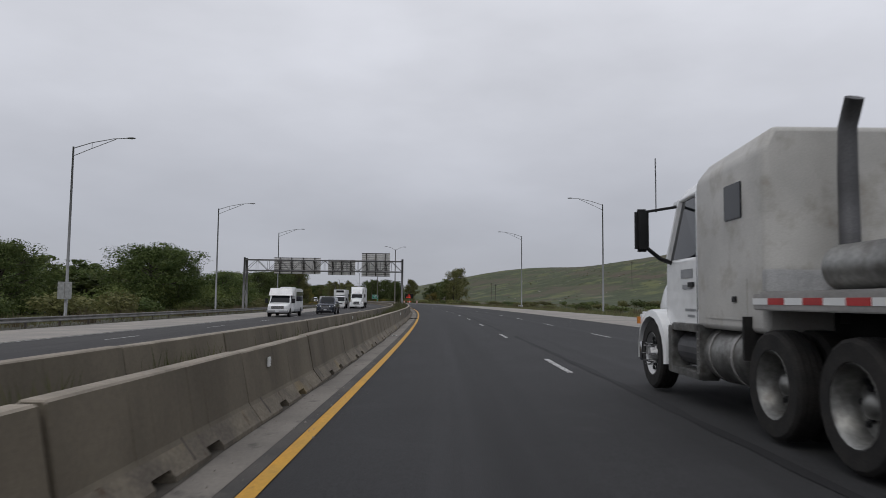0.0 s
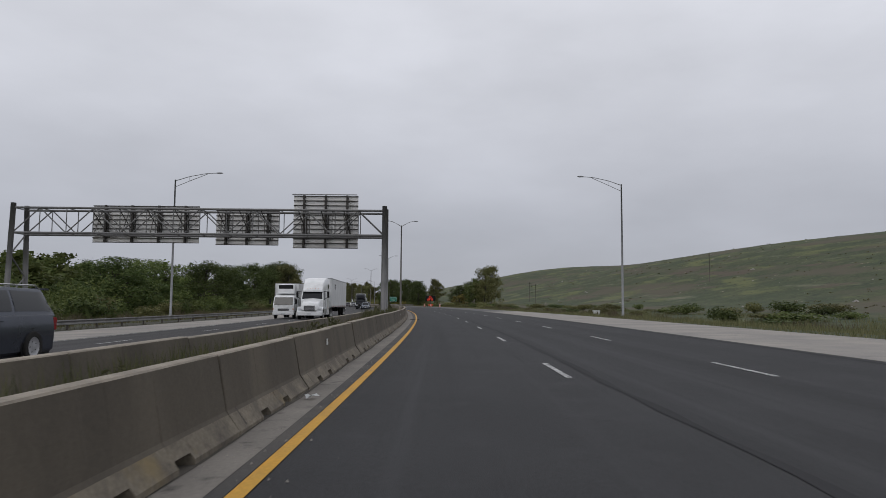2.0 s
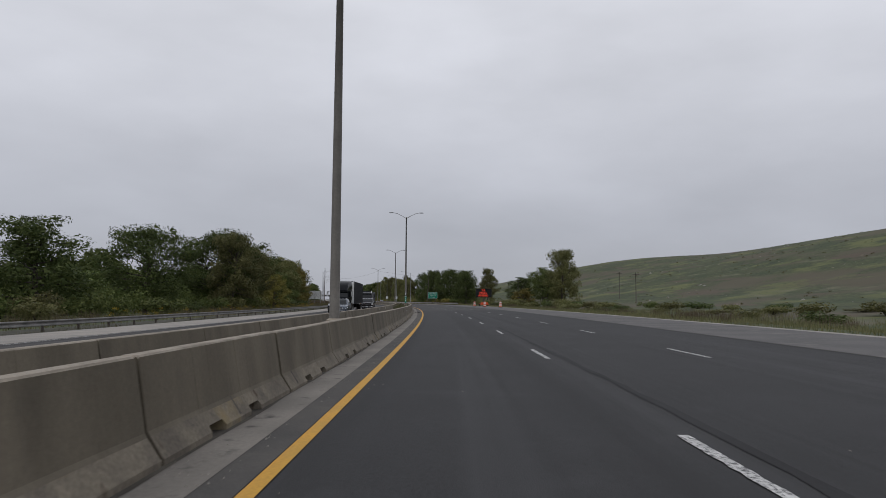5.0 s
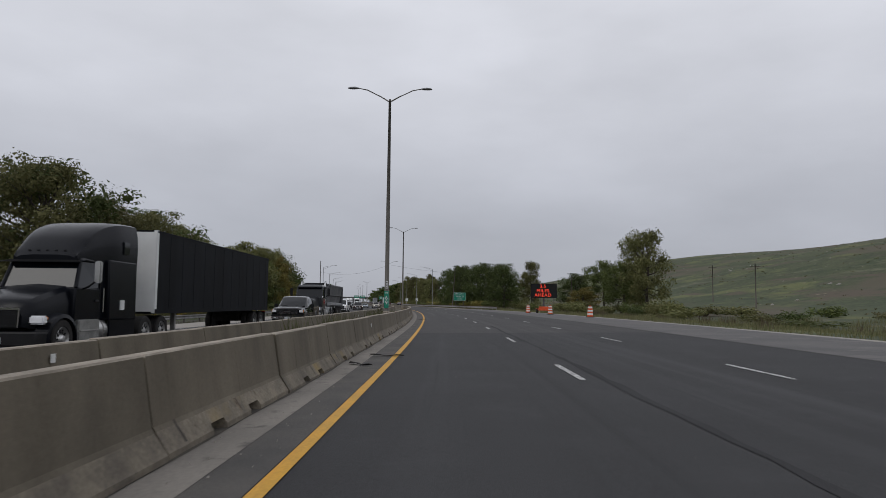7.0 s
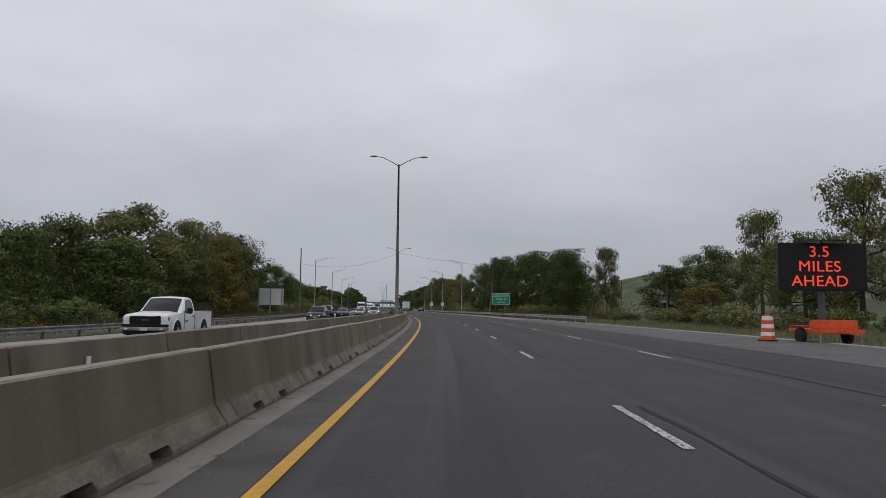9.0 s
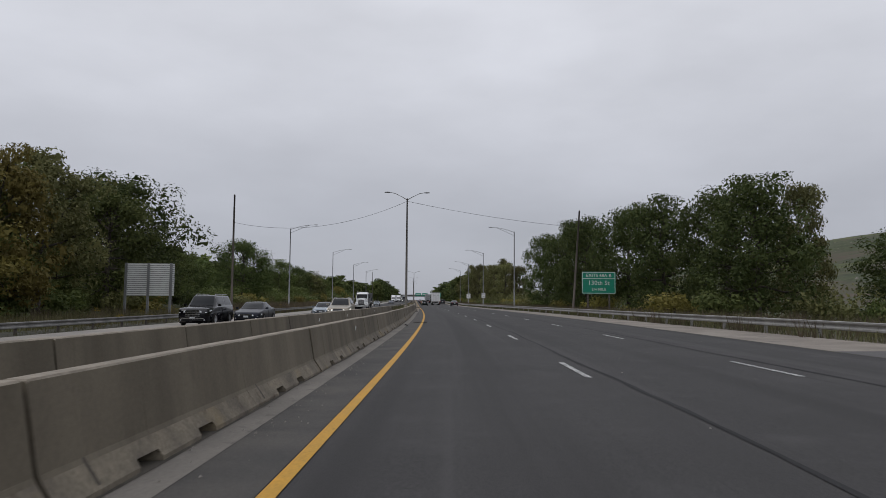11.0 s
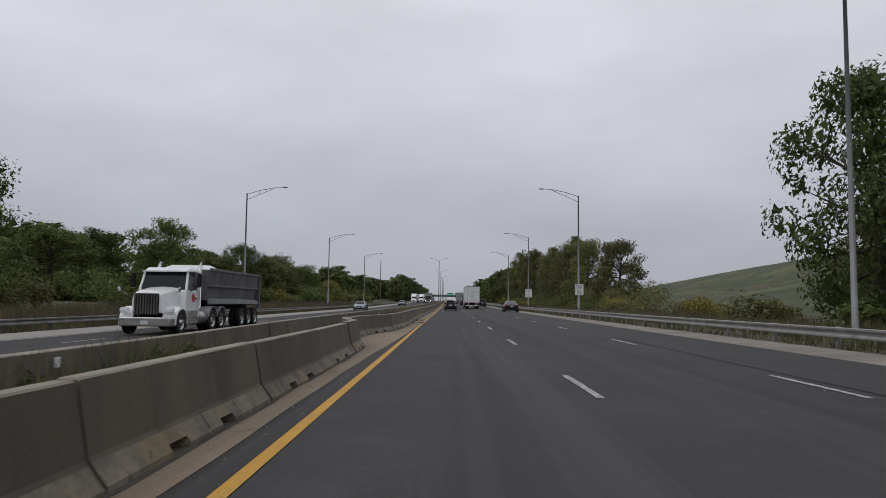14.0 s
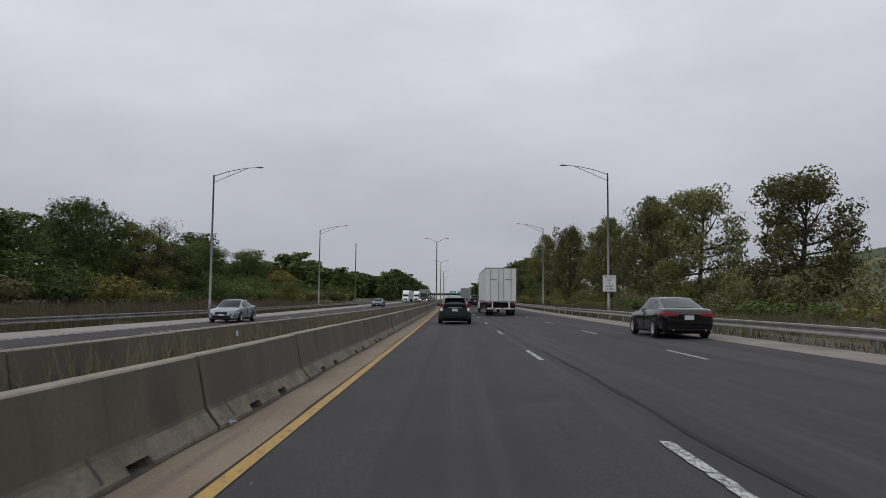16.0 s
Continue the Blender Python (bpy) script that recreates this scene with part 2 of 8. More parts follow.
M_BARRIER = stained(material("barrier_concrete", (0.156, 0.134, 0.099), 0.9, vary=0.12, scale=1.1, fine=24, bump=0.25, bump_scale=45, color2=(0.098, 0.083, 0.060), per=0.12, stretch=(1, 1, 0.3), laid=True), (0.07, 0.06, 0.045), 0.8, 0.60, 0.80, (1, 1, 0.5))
M_BARRIER_DARK = stained(material("barrier_concrete_sooty", (0.115, 0.098, 0.074), 0.9, vary=0.12, scale=1.1, fine=24, bump=0.25, bump_scale=45, color2=(0.080, 0.068, 0.052), per=0.12, stretch=(1, 1, 0.3), laid=True), (0.05, 0.043, 0.034), 0.8, 0.58, 0.80, (1, 1, 0.5))
M_TOE = stained(material("worn_toe_concrete", (0.196, 0.169, 0.126), 0.9, vary=0.28, scale=2.2, fine=25, bump=0.5, bump_scale=40, color2=(0.11, 0.094, 0.074), per=0.12, laid=True), (0.24, 0.18, 0.08), 0.7, 0.57, 0.72)
stained(M_TOE, (0.075, 0.052, 0.032), 5.0, 0.62, 0.70, (1, 1, 0.18))
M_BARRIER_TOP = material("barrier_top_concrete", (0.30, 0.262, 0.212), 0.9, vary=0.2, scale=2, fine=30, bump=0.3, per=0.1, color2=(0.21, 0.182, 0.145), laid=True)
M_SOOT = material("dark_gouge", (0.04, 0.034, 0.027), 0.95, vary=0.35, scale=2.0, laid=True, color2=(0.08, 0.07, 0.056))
M_YELLOW = stained(material("yellow_road_paint", (0.56, 0.29, 0.02), 0.7, vary=0.18, scale=1.5, fine=30, color2=(0.47, 0.26, 0.03), laid=True), (0.12, 0.085, 0.03), 9.0, 0.63, 0.75)
M_YELLOW_FADED = stained(material("faded_yellow_road_paint", (0.46, 0.285, 0.075), 0.75, vary=0.18, scale=1.5, fine=30, color2=(0.38, 0.25, 0.08), laid=True), (0.16, 0.12, 0.07), 7.0, 0.55, 0.70)
M_WHITE = stained(material("white_road_paint", (0.60, 0.60, 0.58), 0.7, vary=0.2, scale=5, fine=35, color2=(0.42, 0.42, 0.41), laid=True), (0.06, 0.06, 0.062), 26.0, 0.49, 0.56)
M_GRASS = field_material()
M_SOIL = material("median_soil", (0.12, 0.105, 0.075), 0.95, vary=0.3, scale=0.8, fine=12, bump=0.8, bump_scale=12)
M_LITTER = stained(material("dry_verge_litter", (0.10, 0.082, 0.055), 0.95, vary=0.4, scale=1.5, fine=9, bump=1.0, bump_scale=10, color2=(0.065, 0.055, 0.034), laid=True), (0.045, 0.05, 0.02), 1.2, 0.55, 0.7)
# Soil and weeds with the shade below the left rail put into the colour.
M_LITTER_SHADED = stained(material("shaded_verge_litter", (0.050, 0.046, 0.030), 0.95, vary=0.4, scale=1.2, fine=9, bump=1.0, bump_scale=10, color2=(0.028, 0.028, 0.018), laid=True), (0.075, 0.068, 0.035), 1.0, 0.58, 0.72)
M_GALV = material("galvanised_steel", (0.36, 0.35, 0.335), 0.55, 0.5, vary=0.12, scale=2.0, fine=30)
M_RAIL_DULL = material("dulled_galvanised_steel", (0.25, 0.245, 0.235), 0.65, 0.3, vary=0.2, scale=1.2, fine=20)
M_MAST = material("weathered_mast_steel", (0.14, 0.13, 0.115), 0.65, 0.2, vary=0.15, scale=1.0, fine=15)
M_SIGNBACK = material("sign_back_metal", (0.80, 0.79, 0.765), 0.7, 0.0, vary=0.08, scale=1.5)
M_POLE = material("lamp_pole_aluminium", (0.26, 0.265, 0.27), 0.55, 0.4, vary=0.1, scale=1.0, fine=20)
M_DARKSTEEL = material("weathered_steel", (0.11, 0.11, 0.115), 0.6, 0.4, vary=0.2, scale=2)
M_WOODPOLE = material("weathered_pole_wood", (0.13, 0.11, 0.095), 0.9, vary=0.25, scale=1.5, fine=20, stretch=(4, 4, 0.3), bump=0.5)
M_BARK = material("bark", (0.075, 0.062, 0.05), 0.95, vary=0.3, scale=4, fine=20, bump=0.8, bump_scale=15)
M_LEAF = [leaf_material("leaves_dark_green", (0.048, 0.071, 0.022), (0.096, 0.117, 0.038)),
          leaf_material("leaves_green", (0.070, 0.096, 0.029), (0.136, 0.158, 0.050)),
          leaf_material("leaves_olive", (0.096, 0.100, 0.038), (0.172, 0.166, 0.068)),
          leaf_material("leaves_yellowing", (0.156, 0.137, 0.036), (0.228, 0.194, 0.056))]
M_WEED = leaf_material("weeds", (0.078, 0.078, 0.034), (0.155, 0.135, 0.07))
M_MEDWEED = leaf_material("median_weeds", (0.052, 0.058, 0.026), (0.115, 0.108, 0.055))
M_VERGE = leaf_material("verge_grass", (0.092, 0.098, 0.042), (0.19, 0.178, 0.092))
M_DRYWEED = leaf_material("dry_weeds", (0.108, 0.090, 0.056), (0.190, 0.158, 0.102))
M_FLOWER = leaf_material("yellow_flowers", (0.34, 0.24, 0.02), (0.50, 0.38, 0.04))
M_BLACKRUB = material("tyre_rubber", (0.018, 0.0175, 0.017), 0.85, vary=0.3, scale=6, bump=0.3, spec=0.25, color2=(0.028, 0.026, 0.024))
M_GLASS = glass_material("vehicle_glass")
M_CHROME = material("chrome", (0.6, 0.6, 0.6), 0.2, 1.0, vary=0.05)
M_ALU = material("polished_aluminium", (0.55, 0.55, 0.54), 0.38, 0.9, vary=0.15, scale=4)
M_BLACK = material("black_plastic", (0.014, 0.014, 0.015), 0.5, vary=0.15, scale=4, spec=0.25)
M_LAMPGLASS = glass_material("headlamp_lens", (0.82, 0.83, 0.85), 0.15)
M_RED = material("red_tail_lens", (0.28, 0.015, 0.018), 0.25, vary=0.1)
M_AMBER = material("amber_lens", (0.6, 0.2, 0.02), 0.3, vary=0.1)
M_SIGNGREEN = material("sign_green", (0.004, 0.24, 0.15), 0.5, vary=0.06, scale=2)
M_SIGNWHITE = material("sign_white", (0.72, 0.73, 0.72), 0.5, vary=0.05, scale=2)
M_ORANGE = material("safety_orange", (0.72, 0.10, 0.02), 0.55, vary=0.12, scale=5)
M_PLATE = material("licence_plate", (0.6, 0.62, 0.64), 0.5, vary=0.1)


# ================= mesh helpers =================
def part(name, bm, mat, parent=None, label="", smooth=False):
    """Links a bmesh as one mesh object, under parent where given. mat: one material or a list."""
    me = bpy.data.meshes.new(name)
    bm.to_mesh(me)
    bm.free()
    for m in mat if isinstance(mat, (list, tuple)) else [mat]:
        me.materials.append(m)
    if smooth:
        me.shade_smooth()
    ob = new(name, me)
    if parent:
        ob.parent = parent
    if label:
        ob["label"] = label
    return ob


def again(name, mesh, parent, m):
    """One more object on a mesh that exists."""
    ob = new(name, mesh)
    ob.parent = parent
    ob.matrix_basis = m
    return ob


def raw(name, verts, faces, mat, parent=None, label="", mats=None, smooth=False):
    me = bpy.data.meshes.new(name)
    me.from_pydata([tuple(v) for v in verts], [], faces)
    for m in mat if isinstance(mat, (list, tuple)) else [mat]:
        me.materials.append(m)
    if mats:
        me.polygons.foreach_set("material_index", mats)
    if smooth:
        me.shade_smooth()
    ob = new(name, me)
    if parent:
        ob.parent = parent
    if label:
        ob["label"] = label
    return ob


def empty(name, m, label="", category="", group="", kind=""):
    ob = new(name)
    ob.matrix_world = m
    return tagged(ob, label, category, group, kind)


def box(bm, x0, x1, y0, y1, z0, z1, bevel=0.0):
    vs = bmesh.ops.create_cube(bm, size=1)["verts"]
    for v in vs:
        v.co = Vector((x0 + (v.co.x + 0.5) * (x1 - x0), y0 + (v.co.y + 0.5) * (y1 - y0), z0 + (v.co.z + 0.5) * (z1 - z0)))
    if bevel:
        es = list({e for v in vs for e in v.link_edges})
        bmesh.ops.bevel(bm, geom=es, offset=bevel, segments=2, affect="EDGES")
    return bm


def boxed(*a, bevel=0.0):
    return box(bmesh.new(), *a, bevel=bevel)


def tube(bm, pts, radii, sides=8, cap=True):
    """A tapered tube along points."""
    rings = []
    n = len(pts)
    for i, p in enumerate(pts):
        d = (Vector(pts[min(i + 1, n - 1)]) - Vector(pts[max(i - 1, 0)])).normalized()
        ref = Vector((1, 0, 0)) if abs(d.x) < 0.9 else Vector((0, 1, 0))
        u = d.cross(ref).normalized()
        v = d.cross(u)
        r = radii[i] if isinstance(radii, (list, tuple)) else radii
        rings.append([bm.verts.new(Vector(p) + (u * math.cos(k * math.tau / sides) + v * math.sin(k * math.tau / sides)) * r) for k in range(sides)])
    for a, b in zip(rings, rings[1:]):
        for k in range(sides):
            bm.faces.new((a[k], a[(k + 1) % sides], b[(k + 1) % sides], b[k]))
    if cap:
        bm.faces.new(rings[0])
        bm.faces.new(rings[-1][::-1])
    return bm


def tubed(pts, radii, sides=8):
    return tube(bmesh.new(), pts, radii, sides)


def disc(bm, c, axis, r0, r1, width, sides=24, profile=None):
    """A lathed solid about an axis ('X') through c: profile rows are (offset along the axis, radius)."""
    rings = []
    for o, r in profile:
        rings.append([bm.verts.new((c[0] + o, c[1] + r * math.cos(k * math.tau / sides), c[2] + r * math.sin(k * math.tau / sides))) for k in range(sides)])
    for a, b in zip(rings, rings[1:]):
        for k in range(sides):
            bm.faces.new((a[k], a[(k + 1) % sides], b[(k + 1) % sides], b[k]))
    return bm


def loft(bm, sections, close=True, caps=True):
    """Faces between equal closed loops of points."""
    rings = [[bm.verts.new(p) for p in sec] for sec in sections]
    n = len(rings[0])
    for a, b in zip(rings, rings[1:]):
        for k in range(n if close else n - 1):
            bm.faces.new((a[k], a[(k + 1) % n], b[(k + 1) % n], b[k]))
    if caps:
        bm.faces.new(rings[0][::-1])
        bm.faces.new(rings[-1])
    bmesh.ops.recalc_face_normals(bm, faces=bm.faces)
    return bm


def text(name, body, size, m, mat, parent=None, align="CENTER", depth=0.004, squeeze=1.0):
    cu = bpy.data.curves.new(name, "FONT")
    cu.body, cu.size, cu.align_x, cu.align_y, cu.extrude = body, size, align, "CENTER", depth
    cu.space_character = 1.05
    ob0 = bpy.data.objects.new(name, cu)
    scene.collection.objects.link(ob0)
    me = bpy.data.meshes.new_from_object(ob0)
    bpy.data.objects.remove(ob0)
    me.materials.clear()
    me.materials.append(mat)
    ob = new(name, me)
    if parent:
        ob.parent = parent
    ob.matrix_basis = m @ Matrix.Diagonal((squeeze, 1, 1, 1))
    return ob


def strip(name, left, right, s0, s1, mat, z=0.0, step=4.0, kind="structure", label="", category="", thick=0.0):
    """A strip of road surface between two lateral lines (functions of s or numbers)."""
    fl = left if callable(left) else (lambda s: left)
    fr = right if callable(right) else (lambda s: right)
    n = max(2, int((s1 - s0) / step) + 1)
    vs, fs = [], []
    for s in np.linspace(s0, s1, n):
        a, b = fl(s), fr(s)
        cuts = [a + (b - a) * k / 3 for k in range(4)]
        if a < 0 < b:
            cuts = [a, 0, b / 2, b]
        for c in cuts:
            vs.append(at(s, c, z))
    w = len(vs) // n
    for i in range(n - 1):
        for k in range(w - 1):
            fs.append((i * w + k, i * w + k + 1, (i + 1) * w + k + 1, (i + 1) * w + k))
    ob = raw(name, vs, fs, mat)
    # a map that runs with the road: u across, v along, in metres
    uv = ob.data.uv_layers.new(name="road")
    grid = np.array([(c, s) for s in np.linspace(s0, s1, n) for c in ([fl(s), 0, fr(s) / 2, fr(s)] if fl(s) < 0 < fr(s) else [fl(s) + (fr(s) - fl(s)) * k / 3 for k in range(4)])])
    loops = np.empty(len(ob.data.loops), dtype=np.int32)
    ob.data.loops.foreach_get("vertex_index", loops)
    uv.uv.foreach_set("vector", grid[loops].ravel().astype(np.float32))
    return tagged(ob, label, category, "", kind)


# ================= ground with the grassy hill =================
def smooth(x, a, b):
    t = np.clip((x - a) / (b - a), 0, 1)
    return t * t * (3 - 2 * t)


def nearest(x, y):
    """s and lat of world points (arrays)."""
    s = np.clip(y.copy(), -380, 3000)
    for _ in range(8):
        th = np.interp(s, ST, TH)
        dx, dy = x - np.interp(s, ST, PX), y - np.interp(s, ST, PY)
        s = np.clip(s + np.clip(-dx * np.sin(th) + dy * np.cos(th), -300, 300) * 0.7, -390, 3100)
    th = np.interp(s, ST, TH)
    dx, dy = x - np.interp(s, ST, PX), y - np.interp(s, ST, PY)
    return s, dx * np.cos(th) + dy * np.sin(th)


def ground_height(x, y):
    s, lat = nearest(x, y)
    e = np.interp(s, [0, 370, 530], [0.020, 0.020, 0.012])
    base = np.where(lat > 0, 0.013 * np.minimum(lat, 17), e * np.maximum(lat, -20))
    z = base + rise(s) - 0.10 - 0.16 * (1 - smooth(lat, 8, 11)) * (1 - smooth(-lat, 20, 25))
    hill = 33.0 * smooth(lat, 55, 230) * smooth(s, -120, 120) * (1 - smooth(s, 720, 1250) * 0.85)
    hill *= 1 + 0.05 * np.sin(s / 47.0) * smooth(lat, 90, 160)
    ditch = -0.7 * smooth(lat, 20, 30) * (1 - smooth(lat, 38, 60))
    bank = 1.2 * smooth(-lat, 26, 42) * smooth(s, 440, 520)
    dip = -0.5 * smooth(-lat, 26, 40) * (1 - smooth(s, 380, 460))
    rough = 0.12 * np.sin(x * 0.31 + 1.3 * np.sin(y * 0.17)) * np.sin(y * 0.23 + x * 0.11) * (smooth(lat, 24, 34) + smooth(-lat, 30, 40))
    return z + hill + ditch + bank + dip + rough


def axis(lo, a, b, hi, step, grow=1.22):
    mid = list(np.arange(a, b + step, step))
    out, d, v = [], step, mid[-1]
    while v < hi:
        d *= grow
        v += d
        out.append(v)
    low, d, v = [], step, mid[0]
    while v > lo:
        d *= grow
        v -= d
        low.append(v)
    return np.array(low[::-1] + mid + out)


gx, gy = axis(-3500, -300, 280, 3500, 4.0), axis(-900, -60, 900, 4500, 5.0)
GX, GY = np.meshgrid(gx, gy)
GZ = ground_height(GX.ravel(), GY.ravel())
gw, gh = len(gx), len(gy)
ground = raw("ground", list(zip(GX.ravel(), GY.ravel(), GZ)),
             [(j * gw + i, j * gw + i + 1, (j + 1) * gw + i + 1, (j + 1) * gw + i) for j in range(gh - 1) for i in range(gw - 1)], M_GRASS, smooth=True)
tagged(ground, "rough green and olive grassland rising to a broad hill", "ground", kind="structure")


def soil_z(s, lat):
    p = at(s, lat)
    return float(ground_height(np.array([p.x]), np.array([p.y]))[0])


def on_ground(s, lat, z=0.0, turn=0.0):
    p = at(s, lat)
    return Matrix.Translation((p.x, p.y, soil_z(s, lat) + z)) @ Matrix.Rotation(heading(s) + radians(turn), 4, "Z")


# ================= road surfaces =================
def near_base(s):
    """Foot of the near barrier."""
    return ramp(s, (-40, -0.64), (6, -0.63), (36, -0.67), (52, -0.62), (67, -0.62), (83, -0.74), (104, -0.80), (120, -0.84), (134, -0.90), (212, -1.00), (244, -1.10), (265, -1.03), (293, -1.12), (378, -1.21), (410, -1.16), (430, -1.13), (446, -0.95), (459, -0.78), (470, -0.80), (474.8, -0.88), (478.4, -1.72), (480.6, -2.05), (483, -1.62), (486, -1.0), (489, -0.80), (494, -0.68), (515, -0.78), (530, -0.72), (1100, -0.75))


def far_face(s):
    """Top edge of the far barrier that faces the near one."""
    return ramp(s, (-40, -2.4), (15, -2.4), (70, -2.7), (132, -3.65), (212, -4.05), (294, -3.65), (382, -3.85), (430, -4.05), (446, -3.7), (460, -2.95), (480, -3.3), (490, -3.0), (500, -3.0), (600, -2.9))


def right_in(s):
    return ramp(s, (-40, 11.2), (240, 11.3), (400, 11.2), (490, 10.5), (1200, 10.5))


def right_out(s):
    return ramp(s, (-40, 17.0), (320, 16.6), (390, 13.8), (440, 13.2), (490, 12.1), (1200, 12.1))


def left_in(s):
    return ramp(s, (-40, -14.6), (1200, -14.4))


def left_out(s):
    return ramp(s, (-40, -21.6), (70, -21.3), (150, -19.5), (300, -18.0), (1200, -17.6))


S0, S1 = -60, 1500
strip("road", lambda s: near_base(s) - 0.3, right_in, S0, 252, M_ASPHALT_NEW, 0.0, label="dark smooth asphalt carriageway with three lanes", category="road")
strip("road_older", lambda s: near_base(s) - 0.3, right_in, 252, S1, M_ASPHALT, 0.0, label="grey worn asphalt carriageway with three lanes", category="road")
strip("road_opposite", left_in, lambda s: far_face(s) + 0.25, S0, S1, M_ASPHALT, 0.0, label="dark asphalt carriageway of the opposite direction", category="road")
strip("shoulder_right", right_in, right_out, S0, 170, M_CONCRETE, 0.006, label="pale concrete shoulder beside the asphalt", category="shoulder")
strip("shoulder_right_worn", right_in, lambda s: right_out(s) - 0.55, 170, 372, M_WORN, 0.006, label="worn grey shoulder beside the asphalt", category="shoulder")
strip("shoulder_right_edge", lambda s: right_out(s) - 0.55, right_out, 170, 372, M_CONCRETE, 0.006, label="pale concrete edge strip of the shoulder", category="shoulder")
strip("shoulder_right_sandy", right_in, right_out, 372, S1, M_TANSHOULDER, 0.006, label="sandy tan shoulder below the guard rail", category="shoulder")
strip("shoulder_left", left_out, left_in, S0, S1, M_CONCRETE, 0.006, label="pale concrete shoulder of the opposite carriageway", category="shoulder")
strip("gutter", lambda s: near_base(s) - 0.2, lambda s: near_base(s) + ramp(s, (70, 0.40), (128, 0.52), (212, 0.5), (293, 0.42), (428, 0.36)), S0, 458, M_GUTTER, 0.010, step=2, label="grey concrete gutter strewn with grit", category="gutter")
strip("road_margin", lambda s: near_base(s) + 0.3, -0.085, S0, 458, M_MARGIN, 0.006, step=2, label="weathered grey asphalt beside the gutter", category="road margin")
# The dirt's dark colour runs on under the barrier and darkens the slot floors.
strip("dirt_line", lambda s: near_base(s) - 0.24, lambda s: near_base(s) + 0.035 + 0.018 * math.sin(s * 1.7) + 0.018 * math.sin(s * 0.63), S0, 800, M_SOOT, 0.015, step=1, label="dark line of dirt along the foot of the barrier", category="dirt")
strip("gutter_dusty", lambda s: near_base(s) - 0.2, lambda s: ramp(s, (458, -0.43), (471, -0.40), (478, -0.22), (492, -0.11)) + 0.012 * math.sin(s * 1.3) + 0.012 * math.sin(s * 0.47), 458, 1100, M_DIRT, 0.007, step=1, label="tan dusty strip of gravel along the barrier", category="gutter")
strip("median_strip", lambda s: far_face(s) - 0.1, lambda s: near_base(s) - 0.4, S0, 1100, M_SOIL, 0.05, step=3, label="dry soil between two concrete barriers", category="median")
strip("edge_line_yellow", -0.07, 0.07, S0, 488, M_YELLOW, 0.010, step=3, label="solid yellow edge line", category="road marking")
strip("edge_line_yellow", -0.07, 0.065, 488, 1200, M_YELLOW_FADED, 0.010, step=3, label="faded dusty yellow edge line", category="road marking")
strip("verge_litter", lambda s: right_out(s) - 0.02, lambda s: right_out(s) + 2.6, 372, 800, M_LITTER, -0.03, step=3, label="brown dry litter and soil under the guard rail", category="verge")
# Dark strip of soil that paints in the shade beneath the far rail.
strip("verge_litter_left", lambda s: left_out(s) - 3.6, lambda s: left_out(s) + 0.02, S0, 440, M_LITTER_SHADED, -0.03, step=3, label="soil and dead weeds coloured dark for the shade under the far guard rail", category="verge")
strip("edge_line_left", lambda s: left_in(s) + 0.25, lambda s: left_in(s) + 0.37, S0, 1200, M_WHITE, 0.010, step=4, label="white edge line of the opposite carriageway", category="road marking")


def dash_mesh(seed):
    """One worn dash, 3.05 m long, with ragged edges."""
    rnd = random.Random(seed)
    bm = bmesh.new()
    n = 18
    edge = [(-0.07 + rnd.uniform(0, 0.022), i * 3.05 / n, 0.07 - rnd.uniform(0, 0.022)) for i in range(n + 1)]
    left = [bm.verts.new((a, y, 0)) for a, y, b in edge]
    right = [bm.verts.new((b, y + rnd.uniform(-0.01, 0.01), 0)) for a, y, b in edge]
    for i in range(n):
        bm.faces.new((left[i], right[i], right[i + 1], left[i + 1]))
    me = bpy.data.meshes.new("lane_dash")
    bm.to_mesh(me)
    bm.free()
    me.materials.append(M_WHITE)
    return me


DASH = [dash_mesh(i) for i in range(6)]
lane_lines = {}
for nm, lat, ph, s1 in (("lane_line_1", 3.72, 3.51, 820), ("lane_line_2", 7.45, 3.51, 820), ("lane_line_3", -8.0, 5.0, 720), ("lane_line_4", -11.4, 5.0, 720)):
    ln = empty(nm, Matrix.Identity(4), "broken white lane line of worn paint", "road marking", kind="structure")
    lane_lines[nm] = ln
    k = int((S0 - ph) // 12.19) + 1
    while ph + k * 12.19 < s1:
        s = ph + k * 12.19 - 3.05
        again("lane_dash", DASH[k % 6], ln, place(s, lat, 0.010))
        k += 1


def tar_line(name, s0, s1, lat, wobble, width, seed, mat):
    """A wandering line of crack sealant."""
    rr = random.Random(seed)
    vs, fs = [], []
    n = int((s1 - s0) / 0.8)
    off = 0.0
    for i in range(n + 1):
        off = off * 0.85 + rr.uniform(-1, 1) * wobble
        w = width * rr.uniform(0.5, 1.3)
        q = s0 + (s1 - s0) * i / n
        vs += [at(q, lat + off - w / 2, 0.006), at(q, lat + off + w / 2, 0.006)]
        if i:
            fs.append((2 * i - 2, 2 * i - 1, 2 * i + 1, 2 * i))
    return tagged(raw(name, vs, fs, mat), "dark wandering line of crack sealant on asphalt", "crack seal", kind="structure")


for k, (s0, s1, lat) in enumerate(((2, 26, 4.15), (30, 58, 4.05), (60, 118, 4.2), (122, 190, 4.1), (200, 262, 4.15), (270, 296, 4.05), (305, 328, 4.1), (336, 405, 4.12), (404, 450, 4.0), (488, 540, 4.15), (330, 420, 8.0), (430, 480, 7.85), (60, 150, 10.9), (275, 330, 8.1))):
    tar_line("crack_seal", s0, s1, lat, 0.03, 0.15 if s0 < 270 else 0.08, k, M_SEAL_FAINT)

